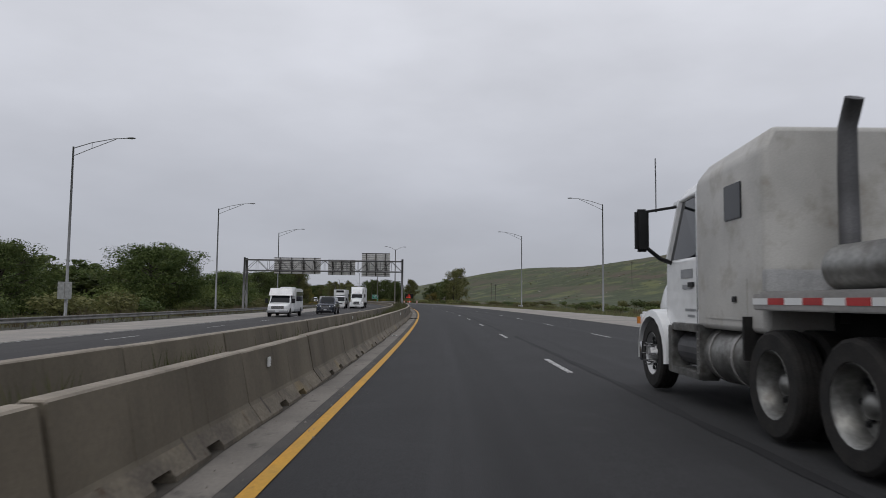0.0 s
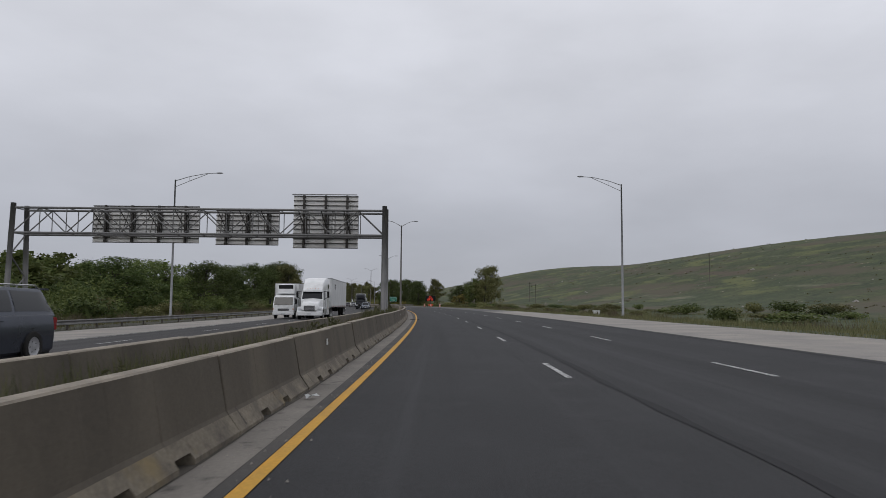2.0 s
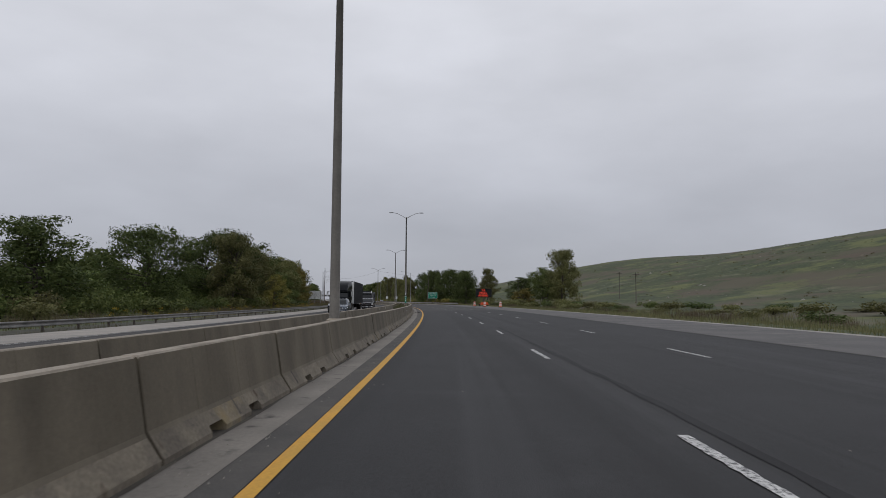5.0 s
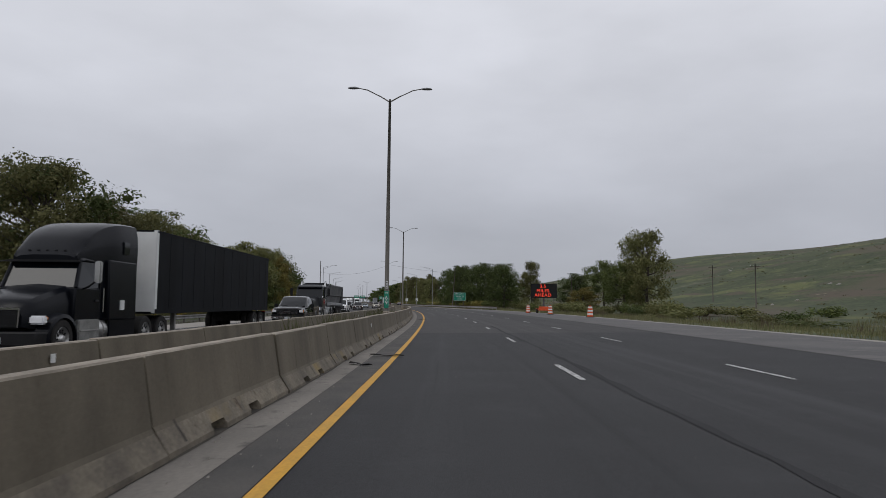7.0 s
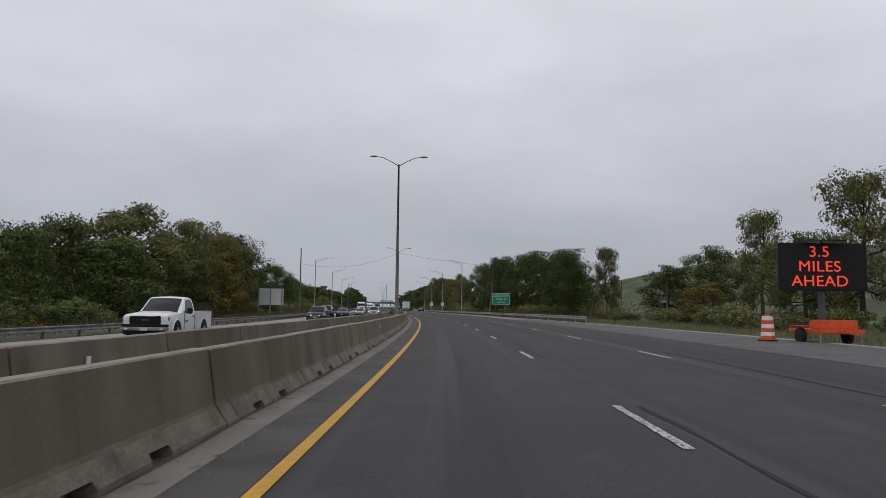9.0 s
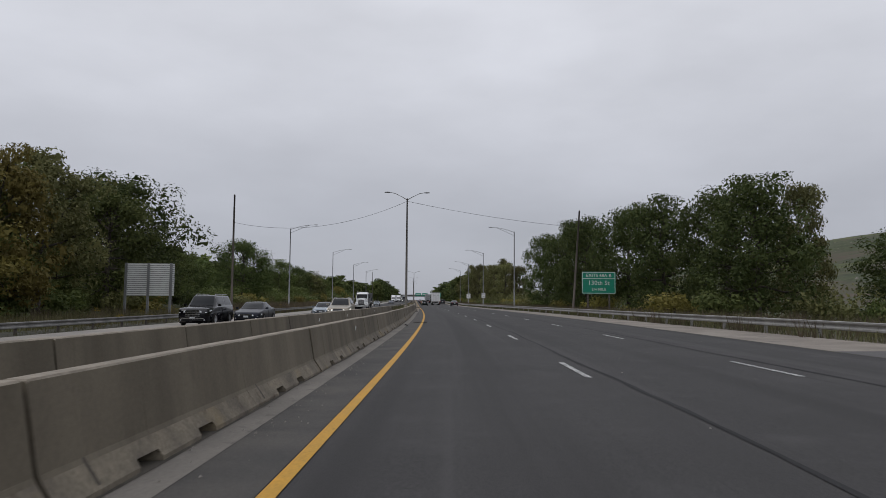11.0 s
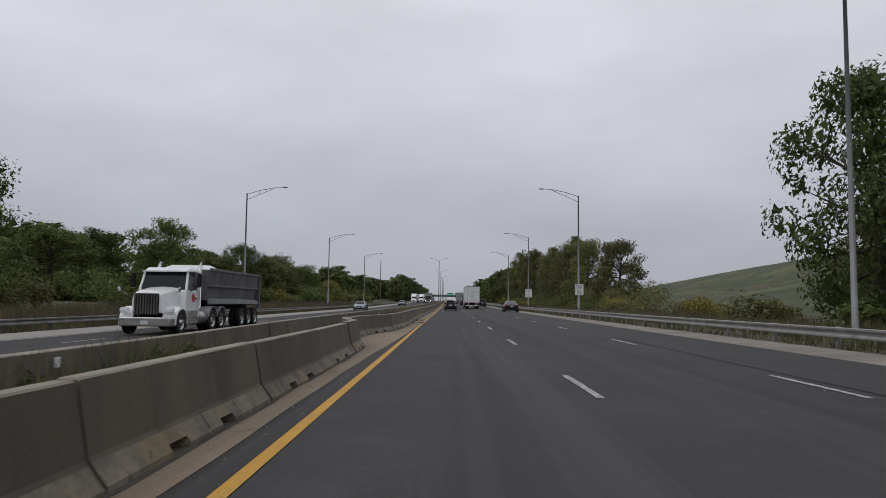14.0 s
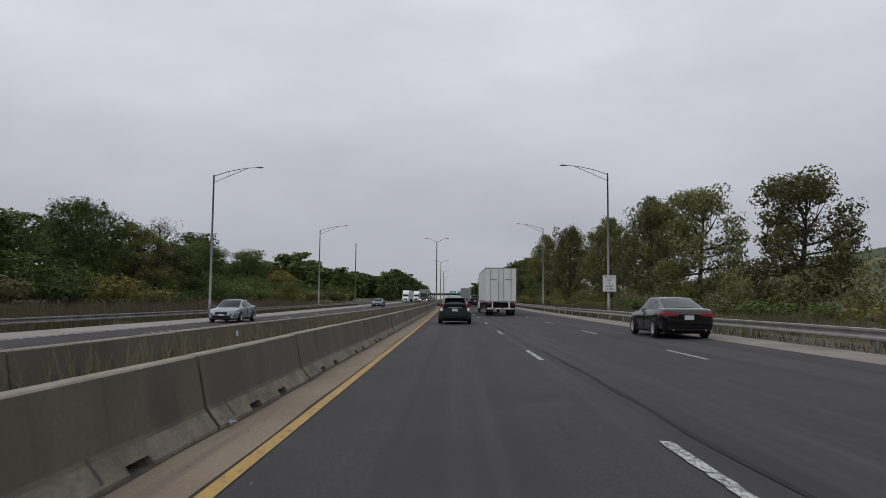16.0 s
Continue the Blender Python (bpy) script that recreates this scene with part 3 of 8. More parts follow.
def grit():
    """Loose grit and small stones in the gutter and along the lines."""
    rng = np.random.default_rng(9)
    vs, fs = [], []
    for k in range(9000):
        q = rng.uniform(0, 600)
        lat = near_base(q) + abs(rng.normal()) * 0.35 + 0.02 if rng.random() < 0.97 else rng.uniform(-0.3, 11)
        p = at(q, lat, 0.012)
        r = 0.005 + 0.015 * rng.random() ** 3
        i = len(vs)
        a = rng.random() * 6.28
        vs += [p + Vector((math.cos(a + t) * r, math.sin(a + t) * r, -0.004)) for t in (0, 2.1, 4.2)] + [p + Vector((0, 0, r * 0.9))]
        fs += [(i, i + 1, i + 3), (i + 1, i + 2, i + 3), (i + 2, i, i + 3)]
    return tagged(raw("grit", vs, fs, M_CONCRETE), "loose pale grit along the gutter", "grit", kind="stuff")


grit()


# ================= barriers =================
SEG = 3.81


def barrier_mesh(seed):
    """A precast length with a flared toe, rounded top edges and two drain slots at its foot."""
    rnd = random.Random(seed)
    full = [(0.0, 0.0), (0.0, 0.055), (-0.02, 0.075), (-0.125, 0.215), (-0.15, 0.25), (-0.25, 0.785), (-0.265, 0.80), (-0.40, 0.80), (-0.425, 0.765), (-0.48, 0.25), (-0.505, 0.215), (-0.61, 0.075), (-0.63, 0.055), (-0.63, 0.0)]
    slot = [(-0.22, 0.0), (-0.21, 0.11), (-0.045, 0.108)] + full[3:11] + [(-0.585, 0.108), (-0.42, 0.11), (-0.41, 0.0)]
    length = SEG - 0.045
    cuts = [(0.0, 0), (0.012, 0), (0.97, 0), (0.985, 1), (1.32, 1), (1.335, 0), (length / 2, 0), (2.11, 0), (2.125, 1), (2.46, 1), (2.475, 0), (length - 0.012, 0), (length, 0)]
    nicks = [rnd.choice((0.25, 1.55, 3.0)) + rnd.uniform(0, 0.3)]
    cuts = sorted(cuts + [(y, 0) for y in nicks] + [(y + rnd.uniform(0.035, 0.06), 0) for y in nicks])
    secs = []
    for i, (y, k) in enumerate(cuts):
        inset = 0.012 if i in (0, len(cuts) - 1) else 0.0
        secs.append([(x * (1 - inset) - inset * 0.3 + rnd.uniform(-0.004, 0.004), y, max(0, z - inset * (z > 0.5))) for x, z in (slot if k else full)])
    bm = loft(bmesh.new(), secs)
    for f in bm.faces:
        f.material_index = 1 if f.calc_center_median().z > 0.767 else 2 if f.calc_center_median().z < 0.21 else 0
        c = f.calc_center_median()
        if 0.1 < c.z < 0.24 and c.x > -0.3 and any(y < c.y < y + 0.06 for y in nicks):
            f.material_index = 3
    me = bpy.data.meshes.new("barrier_segment")
    bm.to_mesh(me)
    bm.free()
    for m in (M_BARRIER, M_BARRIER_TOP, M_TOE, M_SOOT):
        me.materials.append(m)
    return me


BARRIER = [barrier_mesh(i) for i in range(5)]
SOOTY = [m.copy() for m in BARRIER]
for m in SOOTY:
    m.materials[0] = M_BARRIER_DARK
near_barrier = empty("barrier_near", Matrix.Identity(4), "long weathered concrete barrier of precast lengths with drain slots", "barrier", kind="structure")
far_barrier = empty("barrier_far", Matrix.Identity(4), "weathered concrete barrier along the opposite carriageway", "barrier", kind="structure")
rnd = random.Random(4)


def run_of_barrier(parent, line, s0, s1):
    s = s0
    k = 0
    while s < s1:
        length = SEG if s < 128 else 4.653 if s < 213 else 4.57
        for stop in (128.2, 474.8, 478.4, 482.6):
            if s < stop - 0.01 < s + length:
                length = stop - s
        la, lb = line(s), line(s + length)
        a, b = at(s, la), at(s + length, lb)
        m = Matrix.Translation(a) @ Matrix.Rotation(math.atan2(-(b.x - a.x), b.y - a.y), 4, "Z")
        tall = ramp(s, (40, 1.0), (66, 1.05), (88, 1.12), (134, 1.14), (320, 1.14), (385, 1.07), (428, 1.12), (440, 1.13), (450, 1.01), (468, 1.0), (474, 1.03), (486, 0.96), (494, 0.99)) if parent is near_barrier else ramp(s, (225, 1.05), (275, 1.19), (340, 1.19), (390, 1.15), (436, 1.05), (450, 1.0), (468, 1.0), (488, 1.05))
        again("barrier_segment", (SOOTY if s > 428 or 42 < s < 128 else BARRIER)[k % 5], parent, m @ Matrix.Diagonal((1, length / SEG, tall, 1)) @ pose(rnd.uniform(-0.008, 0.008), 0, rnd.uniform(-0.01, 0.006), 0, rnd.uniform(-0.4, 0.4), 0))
        s += length
        k += 1


run_of_barrier(near_barrier, near_base, -15.55, 860)
run_of_barrier(far_barrier, lambda s: far_face(s) + 0.21, -15.0, 860)
# reflector tabs on the faces
def tab_mesh():
    bm = boxed(-0.01, 0.01, -0.05, 0.05, 0, 0.12, bevel=0.004)
    me = bpy.data.meshes.new("reflector")
    bm.to_mesh(me)
    bm.free()
    me.materials.append(M_SIGNWHITE)
    return me


TAB = tab_mesh()
for s in (8.3, 40, 75, 110, 146, 209.3, 244, 280, 316, 374, 410, 446, 482, 518, 554, 590):
    again("reflector", TAB, near_barrier, place(s, near_base(s) - 0.185, 0.55))
for s in (30, 65, 134, 150, 220, 229, 262, 296, 382, 391, 410, 436, 462, 500, 520, 536, 560):
    again("reflector", TAB, far_barrier, place(s, far_face(s) + 0.02, 0.6))


# ================= guard rails =================
def rail_profile():
    return [(0.0, 0.0), (0.03, 0.02), (0.03, 0.07), (0.0, 0.11), (-0.045, 0.13), (-0.045, 0.18), (0.0, 0.20), (0.03, 0.24), (0.03, 0.29), (0.0, 0.31), (-0.006, 0.31), (-0.051, 0.19), (-0.051, 0.12), (-0.006, 0.0)]


def guard_rail(name, line, s0, s1, side, label, rail_z=0.29):
    g = empty(name, Matrix.Identity(4), label, "guard rail", kind="structure")
    prof = rail_profile()
    secs = []
    for s in np.arange(s0, s1 + 0.1, 3.81):
        f = place(s, line(s), 0)
        secs.append([f @ Vector((-side * (x + 0.02), 0, rail_z + z)) for x, z in prof])
    part("rail", loft(bmesh.new(), secs, caps=False), M_GALV if side > 0 else M_RAIL_DULL, g)
    post = boxed(-0.05, 0.05, -0.08, 0.08, -0.3, 0.61, bevel=0.006)
    pm = bpy.data.meshes.new("post")
    post.to_mesh(pm)
    post.free()
    pm.materials.append(M_WOODPOLE if side < 0 else M_GALV)
    for s in np.arange(s0 + 0.5, s1, 1.905 if s1 - s0 < 300 else 3.81):
        again("post", pm, g, place(s, line(s) + side * 0.13, 0))
    return g


guard_rail("guard_rail_right", lambda s: right_out(s) + 0.4, 352, 740, 1, "galvanised W-beam guard rail beside the shoulder")
guard_rail("guard_rail_left", lambda s: left_out(s) - 1.0, -40, 740, -1, "galvanised W-beam guard rail beyond the opposite shoulder")


# ================= street lamps =================
def lamp_head(g, tip, d):
    """A flat cobra-head luminaire at tip, pointing along d in x."""
    bm = bmesh.new()
    secs = []
    for t, w, h in ((0, 0.05, 0.05), (0.12, 0.11, 0.08), (0.3, 0.17, 0.10), (0.55, 0.16, 0.08), (0.7, 0.06, 0.03)):
        secs.append([(tip[0] + d * t, tip[1] + w * math.cos(a), tip[2] + h * math.sin(a) * (1 if math.sin(a) > 0 else 0.6)) for a in np.linspace(0, math.tau, 10, endpoint=False)])
    head = part("lamp_head", loft(bm, secs), M_POLE, g, "grey cobra-head luminaire", smooth=True)
    lens = bmesh.new()
    loft(lens, [[(tip[0] + d * (0.2 + 0.42 * t), tip[1] + 0.13 * w * math.cos(a), tip[2] - 0.045 - dz) for a in np.linspace(0, math.tau, 10, endpoint=False)] for t, w, dz in ((0.5, 1, 0), (0.5, 0.7, 0.05))])
    part("lens", lens, M_LAMPGLASS, head)


def truss_lamp(h, arm, side):
    """Pole with a truss arm of two tubes; side: +1 reaches to its right."""
    g = empty("street_lamp", Matrix.Identity(4), "tall grey aluminium street lamp with a truss arm", "street lamp", "roadside lamps")
    part("pole", tubed([(0, 0, 0), (0, 0, h * 0.5), (0, 0, h)], [0.125, 0.1, 0.07], 10), M_POLE, g, smooth=True)
    part("base", boxed(-0.18, 0.18, -0.18, 0.18, 0, 0.18, bevel=0.03), M_POLE, g)
    top = [(0, 0, h - 0.12), (side * arm * 0.35, 0, h + 0.35), (side * arm * 0.75, 0, h + 0.68), (side * arm, 0, h + 0.74)]
    low = [(0, 0, h - 0.75), (side * arm * 0.35, 0, h - 0.12), (side * arm * 0.7, 0, h + 0.48), (side * arm * 0.8, 0, h + 0.66)]
    a = part("arm", tubed(top, [0.04, 0.036, 0.033, 0.03], 7), M_POLE, g, smooth=True)
    part("lower_tube", tubed(low, 0.03, 7), M_POLE, a, smooth=True)
    part("brace", tubed([(side * arm * 0.35, 0, h + 0.35), (side * arm * 0.35, 0, h - 0.12)], 0.02, 6), M_POLE, a)
    lamp_head(g, (side * arm, 0, h + 0.74), side)
    return g


def double_lamp(h):
    g = empty("median_lamp", Matrix.Identity(4), "tall grey double-armed street lamp in the median", "street lamp", "median lamps")
    part("pole", tubed([(0, 0, 0), (0, 0, h * 0.5), (0, 0, h)], [0.15, 0.12, 0.08], 12), M_MAST, g, smooth=True)
    part("base", tubed([(0, 0, 0), (0, 0, 0.85), (0, 0, 0.9)], [0.24, 0.24, 0.16], 10), M_BARRIER_TOP, g, "concrete pole footing")
    for sd in (-1, 1):
        pts = [(0, 0, h - 0.1), (sd * 0.6, 0, h + 0.26), (sd * 1.45, 0, h + 0.68), (sd * 2.0, 0, h + 0.78)]
        part("arm", tubed(pts, [0.045, 0.04, 0.035, 0.03], 7), M_MAST, g, smooth=True)
        lamp_head(g, (sd * 2.0, 0, h + 0.78), sd)
    part("cap", tubed([(0, 0, h - 0.02), (0, 0, h + 0.1)], [0.1, 0.05], 8), M_MAST, g)
    return g


for s, lat, h in ((55, -27.5, 13.3), (94.2, -26.7, 13.45), (133.4, -25.0, 13.95), (479, -23.4, 14.1), (535.5, -22.4, 13.9), (588.2, -21.7, 13.45), (641, -21.2, 13.4)):
    m = on_ground(s, lat, 0.02)
    g = truss_lamp(h - m.translation.z, 4.15, 1)
    g.matrix_world = m
for s, lat, h in ((90, 24.4, 14.3), (133, 21.5, 14.05), (480.5, 17.0, 14.2), (535.4, 16.7, 14.0), (588.9, 16.85, 14.0), (643, 17.6, 14.2)):
    m = on_ground(s, lat, 0.02)
    g = truss_lamp(h - m.translation.z, 4.0, -1)
    g.matrix_world = m
for s, lat, h in ((174.6, -1.77, 14.0), (263.4, -2.21, 14.3), (350.5, -2.18, 14.7), (436, -2.06, 13.45), (672, -1.6, 13.6), (760, -2.0, 13.5), (849, -2.0, 13.5), (937, -2.0, 13.5)):
    g = double_lamp(h)
    g.matrix_world = place(s, lat, 0.0)



def mile_marker(s, lat):
    """Green mile plate with a narrow white plate above, strapped to a lamp mast."""
    g = empty("mile_marker", place(s - 0.16, lat, 0.0), "green mile plate with white digits strapped to a mast", "mile marker")
    part("plate", boxed(-0.14, 0.14, -0.012, 0.0, 1.1, 2.15, bevel=0.004), M_SIGNGREEN, g)
    part("upper_plate", boxed(-0.055, 0.065, -0.012, 0.0, 2.3, 2.78, bevel=0.004), M_SIGNWHITE, g, "narrow white plate")
    for k in range(4):
        part("mark", boxed(-0.035, 0.045, -0.018, -0.012, 2.36 + k * 0.1, 2.41 + k * 0.1), M_BLACK, g, "unreadable black mark")
    for k in range(4):
        part("mark", boxed(-0.1 + 0.055 * k, -0.07 + 0.055 * k, -0.018, -0.012, 1.99, 2.1), M_SIGNWHITE, g, "unreadable white mark")
    for z, body in ((1.72, "6"), (1.42, "9")):
        text("digit", body, 0.34, pose(0.0, -0.013, z, 90), M_SIGNWHITE, g)
    part("strap", boxed(-0.15, 0.15, 0.0, 0.10, 1.2, 1.25), M_DARKSTEEL, g)
    part("strap", boxed(-0.1, 0.1, 0.0, 0.10, 2.5, 2.54), M_DARKSTEEL, g)


mile_marker(263.4, -2.21)


# ================= wooden poles and the wire across =================
def wood_pole(s, lat, h, lean=0.0, arm=False):
    g = empty("utility_pole", on_ground(s, lat, -0.05) @ pose(0, 0, 0, 0, lean, 0), "weathered wooden utility pole", "utility pole")
    part("pole", tubed([(0, 0, 0), (0, 0, h * 0.5), (0, 0, h)], [0.15, 0.125, 0.10], 9), M_WOODPOLE, g, smooth=True)
    part("pole_cap", tubed([(0, 0, h), (0, 0, h + 0.05)], [0.105, 0.06], 9), M_GALV, g)
    if arm:
        part("crossarm", boxed(-1.2, 1.2, -0.06, 0.06, h - 0.7, h - 0.58, bevel=0.01), M_WOODPOLE, g)
        for x in (-1.05, -0.4, 0.4, 1.05):
            part("insulator", tubed([(x, 0, h - 0.58), (x, 0, h - 0.5), (x, 0, h - 0.42)], [0.03, 0.055, 0.035], 7), M_ALU, g)
    return g


wood_pole(438.5, -23.0, 14.6)
wood_pole(688.9, -21.5, 15.0)
wood_pole(438.0, 18.1, 12.5, lean=4.0)
for s, lat, h in ((426, 53, 10.0), (360, 72, 9.5), (400, 84, 10), (500, 70, 10.0), (300, 118, 10.5)):
    wood_pole(s, lat, h, arm=True)


def wire(p, q, sag, name="overhead_wire", r=0.018):
    pts = []
    for i in range(17):
        t = i / 16
        v = Vector(p).lerp(Vector(q), t)
        v.z -= sag * 4 * t * (1 - t)
        pts.append(v)
    ob = part(name, tubed(pts, r, 5), M_BLACK)
    return tagged(ob, "thin dark overhead cable strung between poles", "cable")


wire(at(436, -2.06, 13.2), at(438.5, -22.95, 11.0), 1.7)
wire(at(436, -2.06, 13.2), at(446, 26.5, 10.9), 0.6)


# ================= the sign gantry over the opposite carriageway =================
M_RIB = material("dull_rib_steel", (0.075, 0.068, 0.062), 0.75, 0.2, vary=0.2, scale=2)
M_GANTRY = material("weathered_gantry_steel", (0.20, 0.198, 0.195), 0.6, 0.3, vary=0.15, scale=1.0)


def gantry():
    s = 106.3
    g = empty("sign_gantry", place(s, 0, 0), "grey steel truss gantry carrying the backs of road signs", "sign gantry")
    zt, zb, y0, y1, xl, xr = 7.28, 5.68, -0.75, 0.75, -25.5, -1.95
    gl, gr = soil_z(s, xl) - at(s, 0).z, -0.05
    for x, zg in ((xl, gl), (xr, gr)):
        for y in (y0, y1):
            part("leg", tubed([(x, y * 1.5, zg), (x, y, zt + 0.3)], [0.17, 0.16], 14), M_GANTRY, g, smooth=True)
        n = 4
        for k in range(n):
            a, b = zg + 0.6 + (zb - zg - 0.6) * k / n, zg + 0.6 + (zb - zg - 0.6) * (k + 1) / n
            if x == xl or k >= 0:
                part("leg_brace", tubed([(x, y0 * (1 if k % 2 else -1) * (1.45 - 0.1 * k), a), (x, y0 * (-1 if k % 2 else 1) * (1.35 - 0.1 * k), b)], 0.05, 6), M_GANTRY, g)
    for y in (y0, y1):
        for z in (zt, zb):
            part("chord", tubed([(xl - 0.1, y, z), (xr + 0.1, y, z)], 0.075, 8), M_GANTRY, g, smooth=True)
        n = 14
        for k in range(n):
            a, b = xl + (xr - xl) * k / n, xl + (xr - xl) * (k + 1) / n
            part("diagonal", tubed([(a, y, zt if k % 2 else zb), (b, y, zb if k % 2 else zt)], 0.04, 6), M_GANTRY, g)
            part("upright", tubed([(b, y, zb), (b, y, zt)], 0.03, 6), M_GANTRY, g)
    for k in range(15):
        x = xl + (xr - xl) * k / 14
        part("cross_strut", tubed([(x, y0, zt), (x, y1, zt)], 0.03, 6), M_GANTRY, g)
        part("cross_strut", tubed([(x, y0, zb), (x, y1, zb)], 0.03, 6), M_GANTRY, g)
    # sign panels face the other way: their ribbed backs show
    for x0, x1, z0, z1 in ((-21.55, -14.5, 5.3, 7.75), (-13.38, -9.2, 5.2, 7.5), (-8.22, -3.88, 5.03, 8.55)):
        y = y1 + 0.82
        p = part("sign_panel", boxed(x0, x1, y + 0.02, y + 0.04, z0, z1), M_SIGNBACK, g, "unpainted ribbed back of a road sign")
        rows_n = int((z1 - z0) / 0.3)
        for k in range(rows_n + 1):
            z = z0 + (z1 - z0) * k / rows_n
            part("rib", boxed(x0, x1, y - 0.05, y + 0.02, z - 0.022, z + 0.022), M_RIB, p)
        cols = max(2, round((x1 - x0) / 1.6))
        for k in range(cols):
            x = x0 + (x1 - x0) * (k + 0.5) / cols
            part("bracket_beam", boxed(x - 0.07, x + 0.07, y - 0.22, y - 0.05, z0 - 0.03, z1 + 0.03), M_RIB, p)
            for z in (zb, zt):
                part("bracket_arm", boxed(x - 0.03, x + 0.03, y1, y - 0.22, z - 0.04, z + 0.04), M_RIB, g)
            part("bracket_beam", boxed(x + 0.16, x + 0.2, y - 0.2, y - 0.05, zb - 0.1, zt + 0.1), M_RIB, p)
            part("hanger", tubed([(x, y0, zt + 0.04), (x + 0.35, y - 0.2, zb - 0.05)], 0.03, 6), M_RIB, g)
            part("hanger", tubed([(x + 0.3, y0, zb), (x - 0.25, y - 0.2, zt)], 0.025, 6), M_RIB, g)
    part("walkway_rail", tubed([(-8.2, y1 + 0.1, 8.55), (-3.9, y1 + 0.1, 8.55)], 0.03, 6), M_GANTRY, g)
    return g


gantry()


# ================= signs =================
def face_pose(s, lat, z, turn=0.0):
    """Pose whose x and y lie in an upright plane that faces oncoming cars of this carriageway (against y)."""
    return place(s, lat, z, turn) @ pose(0, 0, 0, 90, 0, 0)


def rounded_panel(w, h, d, r=0.08):
    pts = []
    for cx, cy, a0 in ((w / 2 - r, h / 2 - r, 0), (-w / 2 + r, h / 2 - r, 90), (-w / 2 + r, -h / 2 + r, 180), (w / 2 - r, -h / 2 + r, 270)):
        for a in (0, 30, 60, 90):
            pts.append((cx + r * math.cos(radians(a0 + a)), cy + r * math.sin(radians(a0 + a))))
    return loft(bmesh.new(), [[(x, y, -d) for x, y in pts], [(x, y, 0) for x, y in pts]])


def ring_panel(w, h, t, z):
    bm = bmesh.new()
    for x0, x1, y0, y1 in ((-w / 2, w / 2, h / 2 - t, h / 2), (-w / 2, w / 2, -h / 2, -h / 2 + t), (-w / 2, -w / 2 + t, -h / 2 + t, h / 2 - t), (w / 2 - t, w / 2, -h / 2 + t, h / 2 - t)):
        box(bm, x0, x1, y0, y1, z, z + 0.004)
    return bm


def exit_sign():
    g = empty("exit_sign", face_pose(430.0, 19.2, 3.3) @ Matrix.Scale(1.19, 4), "green exit sign with white lettering on two wooden posts", "road sign")
    p = part("panel", rounded_panel(3.15, 2.05, 0.03, 0.15), M_SIGNGREEN, g)
    part("border", ring_panel(3.05, 1.95, 0.04, 0.001), M_SIGNWHITE, p)
    part("divider", boxed(-1.5, 1.5, 0.37, 0.41, 0.001, 0.005), M_SIGNWHITE, p)
    text("lettering", "EXITS 68A-B", 0.42, pose(0, 0.67, 0.004), M_SIGNWHITE, p)
    text("lettering", "130th St", 0.56, pose(0, -0.02, 0.004), M_SIGNWHITE, p)
    text("lettering", "3/4 MILE", 0.36, pose(0, -0.62, 0.004), M_SIGNWHITE, p)
    for x in (-1.0, 1.0):
        part("post", boxed(x - 0.07, x + 0.07, -3.2, 1.0, -0.18, -0.04, bevel=0.01), M_WOODPOLE, g)


exit_sign()


def plate_sign(s, lat, z, w, h, lines, label, post=0.0):
    g = empty("road_sign", face_pose(s, lat, z), label, "road sign")
    p = part("panel", rounded_panel(w, h, 0.012, 0.05), M_SIGNWHITE, g)
    part("border", ring_panel(w - 0.05, h - 0.05, 0.015, 0.001), M_BLACK, p)
    for body, y, size in lines:
        text("lettering", body, size, pose(0, y, 0.003), M_BLACK, p)
    part("bracket", boxed(-0.12, 0.12, 0.2, 0.26, -0.09, -0.012), M_GALV, g)
    part("bracket", boxed(-0.12, 0.12, -0.26, -0.2, -0.09, -0.012), M_GALV, g)
    return g


plate_sign(535.2, 16.75, 2.75, 1.0, 1.28, (("SPEED", 0.43, 0.26), ("LIMIT", 0.16, 0.26), ("55", -0.31, 0.55)), "white rectangular speed limit sign on a lamp pole")
plate_sign(588.7, 16.9, 2.9, 1.3, 1.6, (("TRUCKS", 0.57, 0.27), ("USE", 0.28, 0.26), ("2", 0.0, 0.3), ("RIGHT", -0.3, 0.26), ("LANES", -0.58, 0.27)), "white truck lane sign on a lamp pole")


def louvre_board():
    """Back of a large sign made of ribbed panels."""
    g = empty("guide_sign", face_pose(422, -26.5, 3.6) @ Matrix.Scale(1.3, 4), "back of a large pale ribbed road sign on steel posts", "road sign")
    p = part("panel", boxed(-1.8, 1.8, -1.2, 1.2, -0.03, -0.01), M_RIB, g, "dark gaps behind the slats")
    for k in range(16):
        y = -1.2 + 2.4 * (k + 0.5) / 16
        part("slat", boxed(-1.8, 1.8, y - 0.062, y + 0.062, -0.012, 0.03, bevel=0.008), M_SIGNWHITE, p, "pale metal slat")
    for x in (-1.75, -0.1, 1.55):
        part("post", boxed(x - 0.06, x + 0.1, -4.6, 1.22, 0.05, 0.17), M_POLE, g)


louvre_board()


def small_sign_back():
    g = empty("roadside_sign", face_pose(54.7, -27.5, 2.3), "small grey back of a road sign on a lamp pole", "road sign")
    p = part("panel", rounded_panel(1.1, 1.35, 0.015, 0.05), M_ALU, g)
    part("stiffener", boxed(-0.03, 0.03, -0.6, 0.6, 0.001, 0.03), M_GALV, p)
    part("bracket", boxed(-0.1, 0.1, 0.3, 0.36, -0.2, -0.015), M_GALV, g)
    part("bracket", boxed(-0.1, 0.1, -0.36, -0.3, -0.2, -0.015), M_GALV, g)


small_sign_back()


